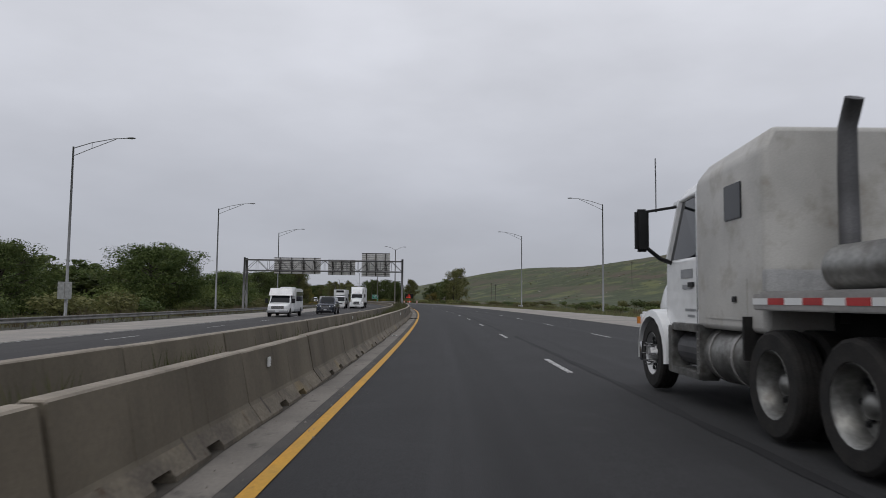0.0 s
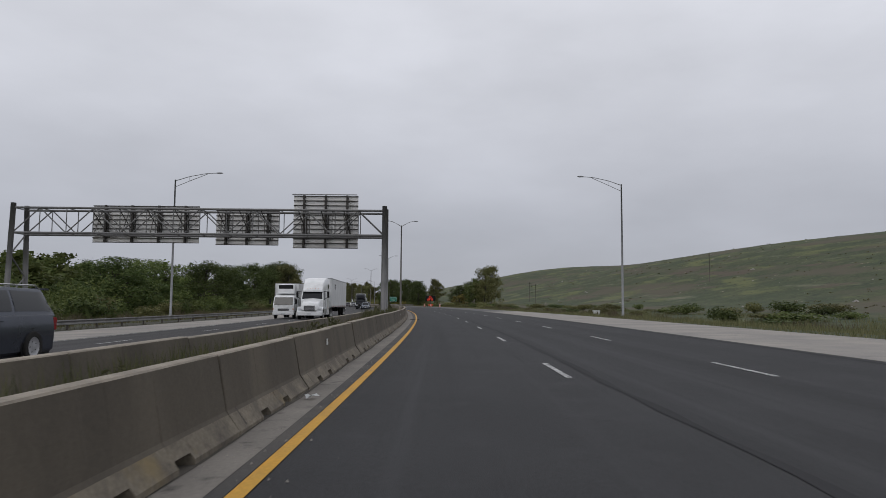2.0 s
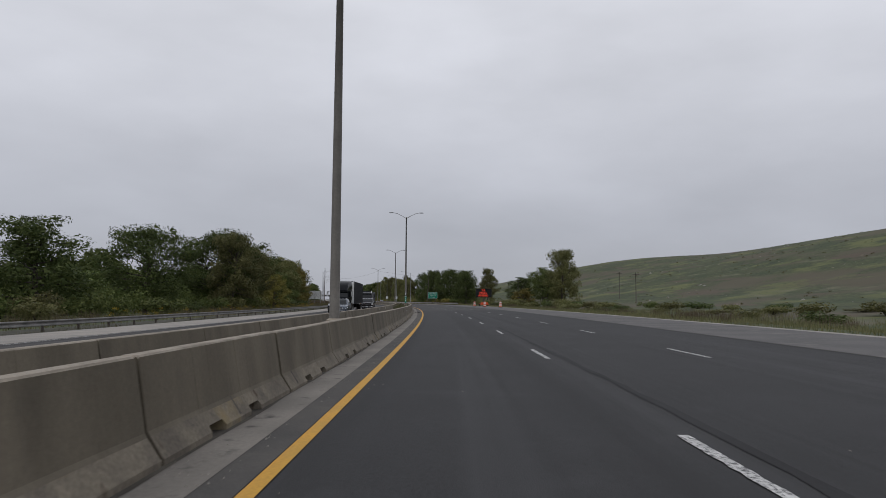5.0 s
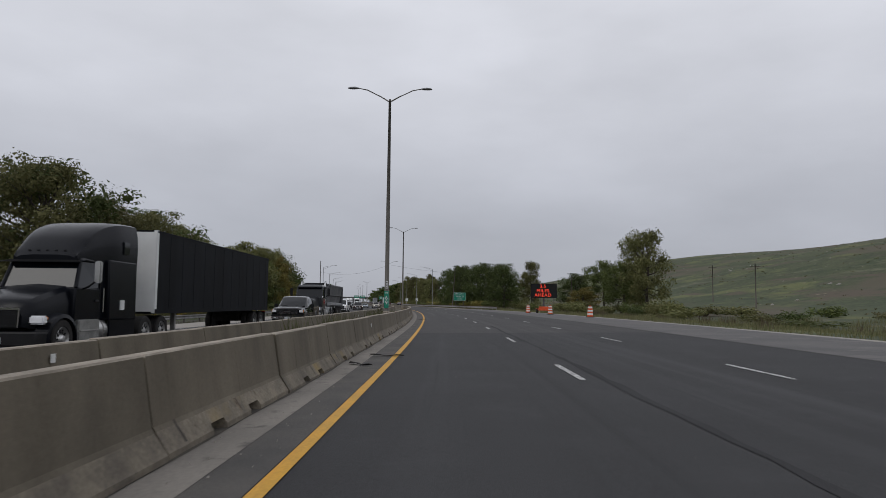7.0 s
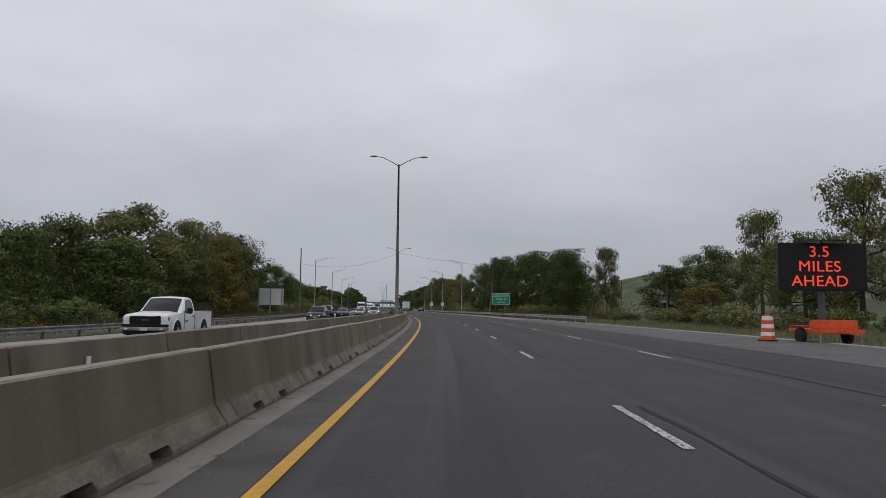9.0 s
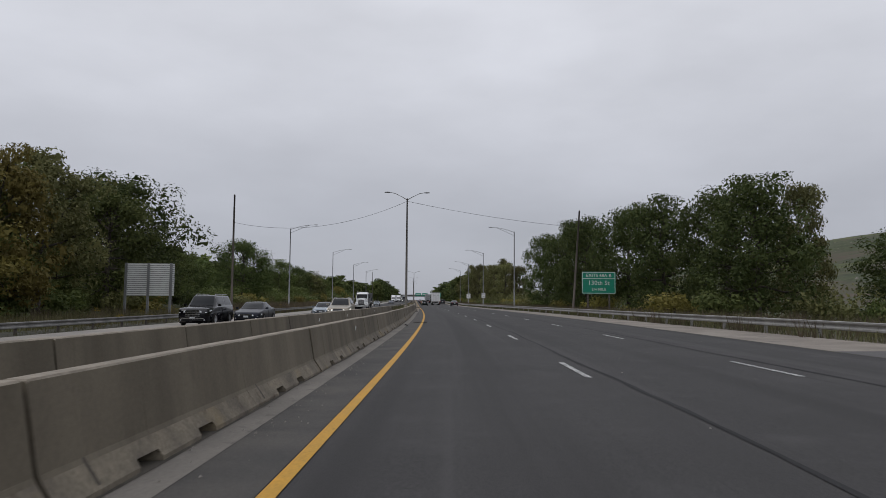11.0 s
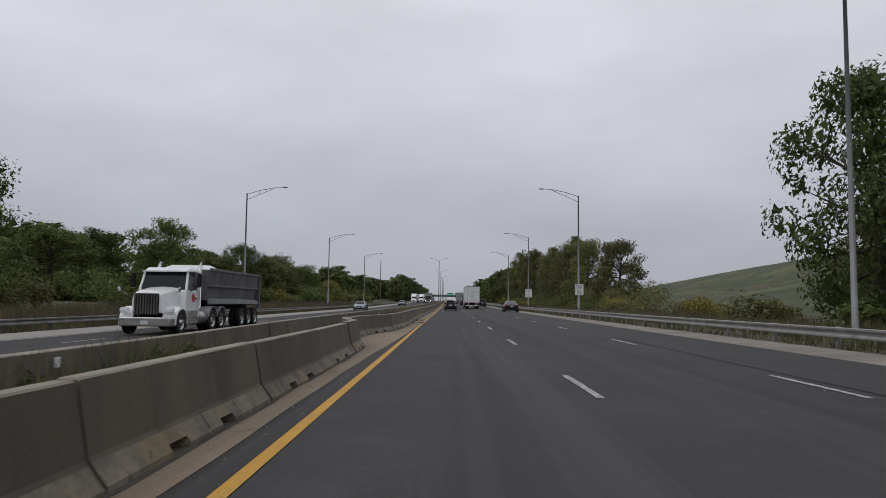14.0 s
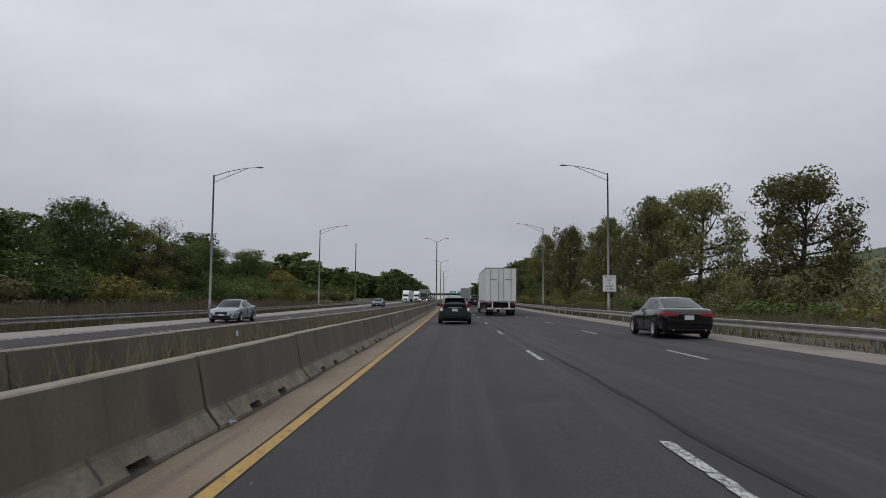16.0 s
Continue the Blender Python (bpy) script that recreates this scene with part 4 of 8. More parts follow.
# ================= roadworks =================
def barrel(s, lat, z=None):
    g = empty("traffic_barrel", place(s, lat, 0.008), "orange and white striped traffic drum on a black base", "traffic barrel", "traffic drums")
    def ring(z0, z1, r0, r1):
        bm = bmesh.new()
        return loft(bm, [[(r * math.cos(a), r * math.sin(a), z) for a in np.linspace(0, math.tau, 20, endpoint=False)] for z, r in ((z0, r0), (z0 + 0.01, r0 + 0.008), (z1 - 0.01, r1 + 0.008), (z1, r1))])
    part("base", ring(0, 0.06, 0.4, 0.38), M_BLACKRUB, g, "black rubber base ring", smooth=False)
    zz = 0.05
    r = 0.28
    for k in range(6):
        part("band", ring(zz, zz + 0.16, r, r - 0.012), M_ORANGE if k % 2 == 0 else M_SIGNWHITE, g, "" if k % 2 == 0 else "white reflective band", smooth=False)
        zz += 0.16
        r -= 0.014
    part("handle", boxed(-0.1, 0.1, -0.02, 0.02, zz, zz + 0.09, bevel=0.01), M_ORANGE, g)
    return g


barrel(286.2, 15.9)
barrel(302.0, 15.1)
barrel(315.0, 14.7)


def message_trailer():
    """Variable message sign on a small orange trailer."""
    g = empty("message_sign", place(314.6, 16.8, -0.1), "orange trailer with a black board showing lit words", "message sign")
    part("frame", boxed(-0.9, 0.9, -1.3, 1.1, 0.45, 0.62, bevel=0.03), M_ORANGE, g, "orange steel trailer frame")
    part("drawbar", boxed(-0.06, 0.06, -2.6, -1.3, 0.45, 0.57, bevel=0.01), M_ORANGE, g)
    part("battery_box", boxed(-0.75, 0.75, -1.1, -0.3, 0.62, 0.98, bevel=0.03), M_ORANGE, g)
    part("mast", boxed(-0.1, 0.1, 0.0, 0.2, 0.6, 2.4, bevel=0.01), M_DARKSTEEL, g)
    for x in (-0.95, 0.95):
        bm = bmesh.new()
        disc(bm, (x - 0.1, 0, 0.33), "X", 0, 0, 0, 18, [(0.0, 0.0), (0.0, 0.30), (0.03, 0.33), (0.17, 0.33), (0.2, 0.3), (0.2, 0.0)])
        part("wheel", bm, M_BLACKRUB, g)
        part("fender", boxed(x - 0.13, x + 0.13, -0.5, 0.5, 0.7, 0.74, bevel=0.01), M_ORANGE, g)
    b = part("board", boxed(-1.8, 1.8, -0.12, 0.06, 2.15, 4.1, bevel=0.03), M_BLACK, g, "black message board")
    led = glow_material("amber_leds", (1.0, 0.07, 0.03), 0.5)
    for k, body in enumerate(("3.5", "MILES", "AHEAD")):
        text("lettering", body, 0.62, pose(-0.15, -0.125, 3.73 - 0.6 * k, 90), led, b, squeeze=1.1)
    for x in (-0.8, 0.8):
        part("jack", tubed([(x, -1.2, 0.02), (x, -1.2, 0.6)], 0.035, 7), M_GALV, g)
    part("solar_panel", boxed(-0.8, 0.8, -0.5, 0.5, 4.17, 4.21), M_GLASS, g)
    part("solar_strut", boxed(-0.04, 0.04, -0.06, 0.0, 4.1, 4.17), M_ORANGE, g)


message_trailer()


def utility_box(s, lat):
    g = empty("utility_box", on_ground(s, lat, -0.02), "pale grey metal utility cabinet on the verge", "utility box")
    part("body", boxed(-0.5, 0.5, -0.35, 0.35, 0.06, 0.95, bevel=0.02), M_SIGNWHITE, g)
    part("plinth", boxed(-0.58, 0.58, -0.43, 0.43, -0.15, 0.06, bevel=0.01), M_BARRIER_TOP, g)
    part("lid", boxed(-0.53, 0.53, -0.38, 0.38, 0.95, 1.0, bevel=0.01), M_SIGNWHITE, g)


utility_box(170.6, 29.3)


# ================= trees and growth =================
def leaf_quads(rng, centers, radii, count, size, flat=0.75, inner=0.45, outer=1.05):
    """Verts and faces of many small leaf clumps on the outer shells of blobs, turned loosely outwards."""
    w = radii ** 2
    idx = rng.choice(len(centers), count, p=w / w.sum())
    v = rng.normal(size=(count, 3))
    v /= np.linalg.norm(v, axis=1)[:, None]
    rr = radii[idx] * (inner + (outer - inner) * rng.random(count) ** 0.6)
    out = v + rng.normal(size=(count, 3)) * 0.55 + np.array((0, 0, 0.35))
    out /= np.linalg.norm(out, axis=1)[:, None]
    v[:, 2] *= flat
    c = centers[idx] + v * rr[:, None]
    a = np.cross(out, rng.normal(size=(count, 3)))
    a /= np.linalg.norm(a, axis=1)[:, None]
    b = np.cross(out, a)
    sz = size * (0.5 + rng.random(count))[:, None]
    q = np.stack([c - a * sz * 0.7 - b * sz * 0.45, c - a * sz * 0.5 + b * sz * 0.6, c + a * sz], 1).reshape(-1, 3)
    return q, [(3 * i, 3 * i + 1, 3 * i + 2) for i in range(count)]


def tree(seed, h, w, mat, leaves, size, bare=False, low=0.22):
    rng = np.random.default_rng(seed)
    r2 = random.Random(seed)
    g = empty("tree", Matrix.Identity(4))
    bm = bmesh.new()
    tr = [(0, 0, -0.3), (r2.uniform(-.1, .1), 0.05, h * 0.25), (r2.uniform(-.3, .3), r2.uniform(-.3, .3), h * 0.55), (r2.uniform(-.4, .4), r2.uniform(-.4, .4), h * 0.85)]
    tube(bm, tr, [0.028 * h, 0.021 * h, 0.013 * h, 0.003 * h], 8)
    cs, rs = [], []
    n = r2.randint(13, 17) if bare else r2.randint(19, 23)
    for k in range(n):
        a = k * 2.4 + r2.uniform(-0.4, 0.4)
        f = (k + 0.5) / n
        zz = h * (low + (0.93 - low) * f) + r2.uniform(-0.04, 0.04) * h
        env = math.sin(math.pi * min(1, 0.22 + 0.72 * f)) ** 0.7
        rad = w / 2 * env * r2.uniform(0.5, 0.85)
        c = (math.cos(a) * rad, math.sin(a) * rad, zz)
        j = Vector(tr[1]).lerp(Vector(tr[3]), max(0, f * 0.9 - 0.12))
        mid = j.lerp(Vector(c), 0.5) + Vector((0, 0, -0.02 * h))
        tube(bm, [j, mid, c], [0.009 * h, 0.006 * h, 0.002 * h], 5 if leaves > 5000 else 3)
        for q in range(8 if bare else 6):
            e = Vector(c) + Vector((r2.uniform(-1, 1), r2.uniform(-1, 1), r2.uniform(-0.9, 0.8))) * w * r2.uniform(0.06, 0.21)
            cs.append(e[:])
            rs.append(w * (r2.uniform(0.055, 0.115) if bare else r2.uniform(0.085, 0.15)))
            if q < (8 if bare else 3 if leaves > 5000 else 0):
                tube(bm, [mid, mid.lerp(e, 0.6), e], [0.004 * h, 0.0025 * h, 0.001 * h], 3)
    for q in range(5):
        cs.append((r2.uniform(-0.1, 0.1) * w, r2.uniform(-0.1, 0.1) * w, h * r2.uniform(0.82, 0.93)))
        rs.append(w * r2.uniform(0.07, 0.11))
    part("trunk", bm, M_BARK, g, smooth=True)
    q, f = leaf_quads(rng, np.array(cs), np.array(rs), leaves, size)
    if not bare:
        # large leaves deep in the crown close it to the sky
        q2, f2 = leaf_quads(rng, np.array(cs), np.array(rs), max(260, leaves // 18), max(0.30, size * 1.2), inner=0.1, outer=0.72)
        f += [tuple(k + len(q) for k in t) for t in f2]
        q = np.concatenate([q, q2])
    q[:, 2] = np.minimum(q[:, 2], h * 1.02)
    raw("crown", q, f, mat, g)
    return g


def hide_source(g):
    for o in list(g.children_recursive) + [g]:
        bpy.data.objects.remove(o)


TREES = [tree(11, 10, 9.5, M_LEAF[0], 16000, 0.12), tree(12, 10, 8.0, M_LEAF[1], 12000, 0.13), tree(13, 10, 7.0, M_LEAF[2], 11000, 0.125),
         tree(14, 10, 9.0, M_LEAF[0], 12500, 0.14, low=0.12), tree(15, 10, 8.0, M_LEAF[2], 11500, 0.13, low=0.12), tree(16, 10, 7.5, M_LEAF[3], 9000, 0.15, low=0.1),
         tree(17, 10, 7.0, M_LEAF[2], 2600, 0.10, bare=True), tree(18, 10, 8.5, M_LEAF[1], 10500, 0.155, low=0.1),
         tree(19, 10, 9.0, M_LEAF[0], 2200, 0.46, low=0.1), tree(20, 10, 9.0, M_LEAF[1], 2200, 0.45, low=0.1), tree(23, 10, 8.5, M_LEAF[0], 13000, 0.132, low=0.1)]
TREE_TAG = ["broad dark green leafy tree", "full green leafy tree", "olive green leafy tree", "low-branched dark green tree", "thin-crowned tree with open olive leaves",
            "small tree with yellowing leaves", "half-bare grey tree with few leaves", "bushy green tree", "dark green belt tree", "green belt tree", "tall dark green leafy tree"]
tree_rnd = random.Random(21)


def plant(kind, s, lat, h, w, group="roadside trees"):
    base = (9.5, 8.0, 7.0, 9.0, 8.0, 7.5, 7.0, 8.5, 9.0, 9.0, 8.5)[kind]
    m = on_ground(s, lat)
    hh = (h - m.translation.z)
    k = copy_thing(TREES[kind], m @ Matrix.Rotation(tree_rnd.uniform(0, 6.28), 4, "Z") @ Matrix.Diagonal((w / base, w / base, hh / 10, 1)))
    return tagged(k, TREE_TAG[kind] + (" beyond the guard rail" if lat < 0 else " on the grassy verge"), "tree", group)


# kind, s, lat, top, spread
for row in ((0, 68, -40, 7.0, 9), (0, 106, -39.6, 9.6, 15), (3, 156, -39.6, 7.0, 13), (1, 122, -44, 9.4, 9), (1, 178, -42, 8.2, 14), (3, 228, -40, 9.6, 13), (0, 256, -39, 12.0, 14), (0, 284, -36, 14.0, 16), (3, 318, -38, 13.5, 15), (7, 334, -36, 10, 11),
            (0, 112, -37, 9.3, 8), (0, 200, -39, 9.2, 13), (4, 278, -32, 13.2, 10), (2, 292, -33, 12.3, 10), (4, 307, -34, 12.6, 9), (2, 322, -34, 12.5, 10), (5, 303, -29, 6.5, 6),
            (7, 362, -43, 10.2, 9), (7, 370, -42, 12.2, 10), (2, 380, -38, 15.0, 15), (4, 399, -35.5, 15.4, 10), (5, 408, -33, 13.5, 9), (2, 416, -34, 15, 11), (7, 390, -36, 12.5, 12), (5, 401, -32.5, 10, 9), (7, 409, -36.5, 13.5, 12), (7, 372, -36.5, 10, 11), (7, 432, -35, 14.0, 12),
            (0, 446, -40, 17.6, 19), (3, 461, -42, 12, 12), (1, 476, -43, 10.5, 10), (0, 503, -37.5, 14.2, 13), (3, 490, -46, 9.5, 11), (1, 522, -56, 10.5, 14), (7, 540, -48, 10.6, 13), (1, 556, -40, 12.9, 10),
            (3, 570, -58, 12.7, 12), (7, 586, -42.6, 10, 13), (0, 604, -43, 13.5, 10), (2, 610, -39, 11.3, 9), (6, 614, -38, 12.4, 9), (7, 625, -40, 9.8, 11), (1, 642, -42.6, 11.4, 9),
            (3, 655, -48, 13.8, 14), (5, 676, -36, 7.8, 8), (1, 686, -47, 13.0, 12), (2, 708, -42.6, 13.8, 15), (7, 735, -45, 13.4, 16), (3, 762, -47, 14.3, 17), (2, 800, -45, 14, 17), (1, 842, -45, 14.5, 19), (0, 884, -45, 15.5, 20), (2, 925, -44, 15.5, 21), (3, 980, -48, 17, 24),
            (4, 361.8, 49.3, 17.6, 10.5), (1, 369, 47, 11, 9), (4, 420.6, 70.5, 22.2, 12), (1, 428, 64, 15, 12), (4, 428, 41, 14.9, 7), (5, 395, 46, 6, 8), (3, 432, 56, 11, 12), (2, 588, 82, 19, 13),
            (3, 415, 29.5, 12.6, 11), (0, 424, 31, 13.2, 11), (3, 436, 28.5, 13.8, 11), (0, 448, 28, 14.8, 12), (10, 461, 25.5, 14.8, 10), (10, 471, 26.3, 15.2, 10), (10, 483, 27, 15.0, 10), (10, 492, 25.2, 15.0, 9.5),
            (4, 584, 33, 13.5, 11), (4, 604, 31, 15.4, 11), (4, 621, 30.6, 15.9, 10.5), (2, 636, 35.5, 19.2, 11), (2, 650, 31, 17.2, 10), (2, 664, 33, 17.5, 11), (4, 684, 29.3, 19.4, 9), (2, 698, 32, 19.5, 11), (2, 719, 29, 20.6, 11),
            (7, 748, 31, 18.5, 13), (2, 780, 31, 18, 14), (2, 808, 30, 18.2, 14), (3, 850, 32, 19, 18), (1, 905, 32, 19, 20), (1, 545, 58, 9, 10), (3, 980, 33, 20, 24)):
    plant((8 if row[0] in (0, 3) else 9) if row[1] > (790 if row[2] > 0 else 700) else row[0], *row[1:])
# the trees that close the view down the road
for s, lat, h, w in ((842, -27, 12.5, 9), (866, -30, 14, 11), (893, -28, 15.5, 12), (925, -30, 17.5, 13), (958, -29, 17, 13), (1000, -29, 17, 14), (1046, -27, 15.5, 13), (1095, -27, 14.5, 13), (1150, -26, 14, 14), (1220, -26, 14, 15), (1000, 27, 17, 13), (1070, 27, 16, 14), (1150, 26, 15, 15), (1240, 26, 14, 15)):
    plant(8 if h > 15 else 9, s, lat, h + float(rise(s)), w)
# the deeper belt of trees
for s in np.arange(-5, 400, 10.5):
    plant(tree_rnd.choice((8, 9)), s, -72 + tree_rnd.uniform(-9, 9), tree_rnd.uniform(8.0, 11.0), tree_rnd.uniform(11, 14), "tree belt")
for s in np.arange(405, 960, 11.5):
    plant(tree_rnd.choice((8, 9)), s, -64 + tree_rnd.uniform(-6, 6), tree_rnd.uniform(11, 14), tree_rnd.uniform(11, 15), "tree belt")


for s in np.arange(-10, 960, 9.5):
    plant(tree_rnd.choice((8, 9)), s, -54 + tree_rnd.uniform(-3, 3), tree_rnd.uniform(4.5, 6.5), tree_rnd.uniform(9, 12), "tree belt")


# shrubs
def shrub_source(seed, mat):
    rng = np.random.default_rng(seed)
    g = empty("shrub", Matrix.Identity(4))
    bm = bmesh.new()
    cs = []
    for k in range(6):
        a = k * 1.05
        c = (math.cos(a) * 0.9 * rng.random(), math.sin(a) * 0.9 * rng.random(), 0.45 + 0.4 * rng.random())
        tube(bm, [(0, 0, -0.1), (c[0] * 0.4, c[1] * 0.4, c[2] * 0.5), c], [0.04, 0.03, 0.01], 5)
        cs.append(c)
    part("stem", bm, M_BARK, g)
    q, f = leaf_quads(rng, np.array(cs), np.full(len(cs), 0.6), 850, 0.098)
    q[:, 2] = np.maximum(q[:, 2], 0.02)
    raw("foliage", q, f, mat, g)
    return g


SHRUBS = [shrub_source(31, M_LEAF[1]), shrub_source(32, M_LEAF[2]), shrub_source(33, M_LEAF[0]), shrub_source(34, M_LEAF[3])]


def shrub(kind, s, lat, h, w):
    k = copy_thing(SHRUBS[kind], on_ground(s, lat) @ Matrix.Rotation(tree_rnd.uniform(0, 6.28), 4, "Z") @ Matrix.Diagonal((w / 2, w / 2, h / 1.2, 1)))
    return tagged(k, ("green leafy shrub", "olive leafy shrub", "dark green shrub", "yellow-green shrub")[kind] + (" behind the guard rail" if lat < 0 else " at the foot of the hill"), "shrub", "roadside shrubs")


for s in np.arange(8, 400, 7.5):
    shrub(tree_rnd.choice((0, 1, 2)), s + tree_rnd.uniform(-2, 2), -32 + tree_rnd.uniform(-3, 2), tree_rnd.uniform(1.4, 3.0), tree_rnd.uniform(3, 6))
for s in np.arange(390, 760, 7.5):
    shrub(tree_rnd.choice((0, 1, 2, 3)), s + tree_rnd.uniform(-2, 2), -33 + tree_rnd.uniform(-3, 2), tree_rnd.uniform(1.6, 3.4), tree_rnd.uniform(3, 6))
for s in np.arange(30, 420, 4.4):
    shrub(tree_rnd.choice((0, 1, 2, 1)), s + tree_rnd.uniform(-2, 2), 46 + tree_rnd.uniform(-10, 14), tree_rnd.uniform(0.5, 1.9), tree_rnd.uniform(2.5, 6.5))
for s in np.arange(318, 420, 5):
    shrub(tree_rnd.choice((0, 1, 2)), s, 37 + tree_rnd.uniform(-4, 8), tree_rnd.uniform(1.4, 2.8), tree_rnd.uniform(3, 6))
for s in np.arange(412, 760, 6.5):
    shrub(tree_rnd.choice((0, 1, 1, 3)), s, 25 + tree_rnd.uniform(-2, 4), tree_rnd.uniform(1.2, 2.6), tree_rnd.uniform(2.5, 5))
shrub(0, 36, -24.5, 1.7, 5)
for g in TREES + SHRUBS:
    hide_source(g)


def blades(name, spots, mat, label):
    """Grass and weeds as thin blades. spots: arrays s, lat, height, base."""
    rng = np.random.default_rng(len(name))
    s, lat, h = spots
    th = np.interp(s, ST, TH)
    x, y = np.interp(s, ST, PX) + lat * np.cos(th), np.interp(s, ST, PY) + lat * np.sin(th)
    z = ground_height(x, y)
    inmed = (lat < -0.9) & (lat > -4.7)
    z = np.where(inmed, 0.02 - 0.02 * (lat < -2), z)
    n = len(s)
    a = rng.random(n) * math.tau
    wd = 0.007 + 0.014 * rng.random(n) + h * 0.010
    lean = rng.normal(size=(n, 2)) * 0.22 * h[:, None]
    v = np.empty((n, 3, 3))
    v[:, 0] = np.stack([x - wd * np.cos(a), y - wd * np.sin(a), z - 0.02], 1)
    v[:, 1] = np.stack([x + wd * np.cos(a), y + wd * np.sin(a), z - 0.02], 1)
    v[:, 2] = np.stack([x + lean[:, 0], y + lean[:, 1], z + h], 1)
    ob = raw(name, v.reshape(-1, 3), [(3 * i, 3 * i + 1, 3 * i + 2) for i in range(n)], mat)
    return tagged(ob, label, "grass", kind="stuff")


def scatter(seed, n, s0, s1, l0, l1, h0, h1, clump=0.0):
    rng = np.random.default_rng(seed)
    if clump:
        k = max(4, int(n / 60))
        cs, cl = rng.uniform(s0, s1, k), rng.uniform(l0, l1, k)
        i = rng.integers(0, k, n)
        s, lat = cs[i] + rng.normal(size=n) * clump, np.clip(cl[i] + rng.normal(size=n) * clump * 0.6, l0, l1)
    else:
        s, lat = rng.uniform(s0, s1, n), rng.uniform(l0, l1, n)
    return s, lat, rng.uniform(h0, h1, n)


def join(*many):
    return [np.concatenate(x) for x in zip(*many)]


blades("verge_grass", join(scatter(1, 80000, 20, 380, 17.1, 32, 0.12, 0.42), scatter(2, 30000, 375, 600, 14.2, 24, 0.2, 0.7), scatter(3, 20000, 40, 390, 27, 50, 0.3, 0.9, 0.9)), M_VERGE, "rough green and tan verge grass")
blades("verge_weeds", join(scatter(4, 9000, 30, 390, 20, 34, 0.4, 1.0, 0.5), scatter(5, 22000, 375, 640, 13.9, 24, 0.3, 1.0, 0.5)), M_DRYWEED, "tall dry tan weeds on the verge")
blades("far_verge_grass", join(scatter(6, 18000, 15, 400, -32, -22.8, 0.3, 0.9), scatter(7, 40000, 390, 680, -34, -19.2, 0.4, 1.1)), M_WEED, "rank green weeds behind the guard rail")
blades("far_verge_weeds", join(scatter(8, 6000, 15, 400, -32, -23, 0.5, 1.2, 0.5), scatter(9, 11000, 400, 680, -34, -19.4, 0.6, 1.5, 0.6), scatter(19, 20000, 440, 640, -28, -20.3, 0.8, 1.7, 1.1)), M_DRYWEED, "tall dry weeds behind the guard rail")
blades("median_weeds", join(scatter(10, 9000, 88, 142, -3.2, -2.0, 0.2, 0.65, 0.6), scatter(17, 6000, 50, 86, -2.5, -1.6, 0.3, 0.85, 0.5), scatter(61, 3000, 99, 116, -2.5, -1.6, 0.4, 1.15, 0.5), scatter(62, 3500, 101, 124, -3.0, -1.8, 0.4, 1.0, 0.5), scatter(63, 900, 261, 271, -3.4, -1.9, 0.4, 1.05, 0.5), scatter(64, 2200, 437, 466, -3.6, -1.9, 0.35, 0.95, 0.5), scatter(11, 2000, 0, 66, -2.2, -1.5, 0.2, 0.8, 0.5), scatter(12, 9000, 462, 700, -2.75, -1.95, 0.25, 0.7, 0.8), scatter(18, 11000, 506, 625, -2.75, -1.95, 0.2, 0.66, 1.0), scatter(13, 500, 240, 247, -3.4, -2.2, 0.5, 1.1, 0.3)), M_MEDWEED, "weeds growing between the two barriers")
blades("median_dry_weeds", join(scatter(14, 4000, 88, 142, -3.1, -2.0, 0.3, 0.8, 0.5), scatter(20, 5000, 506, 600, -2.7, -2.0, 0.4, 0.95, 0.7), scatter(15, 2500, 462, 700, -2.75, -1.95, 0.3, 0.8, 0.5), scatter(16, 700, 142, 470, -3.4, -2.0, 0.3, 0.8, 0.25)), M_DRYWEED, "dry tan weeds in the median")


def rail_growth():
    """Low growth at the feet of both guard rails."""
    rng = np.random.default_rng(81)
    q = np.concatenate([rng.uniform(5, 640, 17000), rng.uniform(353, 660, 11000)])
    lat = np.array([left_out(s) - rng.uniform(0.1, 1.0) for s in q[:17000]] + [right_out(s) + rng.uniform(0.25, 1.3) for s in q[17000:]])
    h = rng.uniform(0.14, 0.44, len(q)) * (0.75 + 0.35 * np.sin(q * 0.31) * np.sin(q * 0.083))
    blades("rail_growth", (q, lat, h + 0.12), M_MEDWEED, "dark low weeds below the guard rails")


rail_growth()


def median_bushes():
    """Leafy weeds that stand over the barrier tops."""
    rng = np.random.default_rng(71)
    cs, rs = [], []
    for s0, s1, n, lat0, lat1, top in ((99, 110, 24, -2.5, -1.6, 1.2), (110, 114, 12, -2.7, -1.8, 1.65), (114, 122, 14, -2.8, -1.8, 1.0), (261, 270, 8, -3.2, -2.0, 1.05), (438, 466, 14, -3.4, -2.0, 0.95), (60, 86, 14, -2.3, -1.7, 0.95)):
        for k in range(n):
            q = rng.uniform(s0, s1)
            h = top * rng.uniform(0.55, 1.0) * (0.75 + 0.25 * math.sin(q * 0.9))
            p = at(q, rng.uniform(lat0, lat1))
            for j in range(5):
                cs.append((p.x + rng.normal() * 0.16, p.y + rng.normal() * 0.25, 0.05 + h * (0.3 + 0.16 * j)))
                rs.append(0.26 * (1.15 - 0.15 * j))
    v, f = leaf_quads(rng, np.array(cs), np.array(rs), len(cs) * 75, 0.055, 0.9, inner=0.1)
    return tagged(raw("median_bushes", v, f, M_MEDWEED), "leafy green weeds standing above the median barriers", "weeds", kind="stuff")


median_bushes()


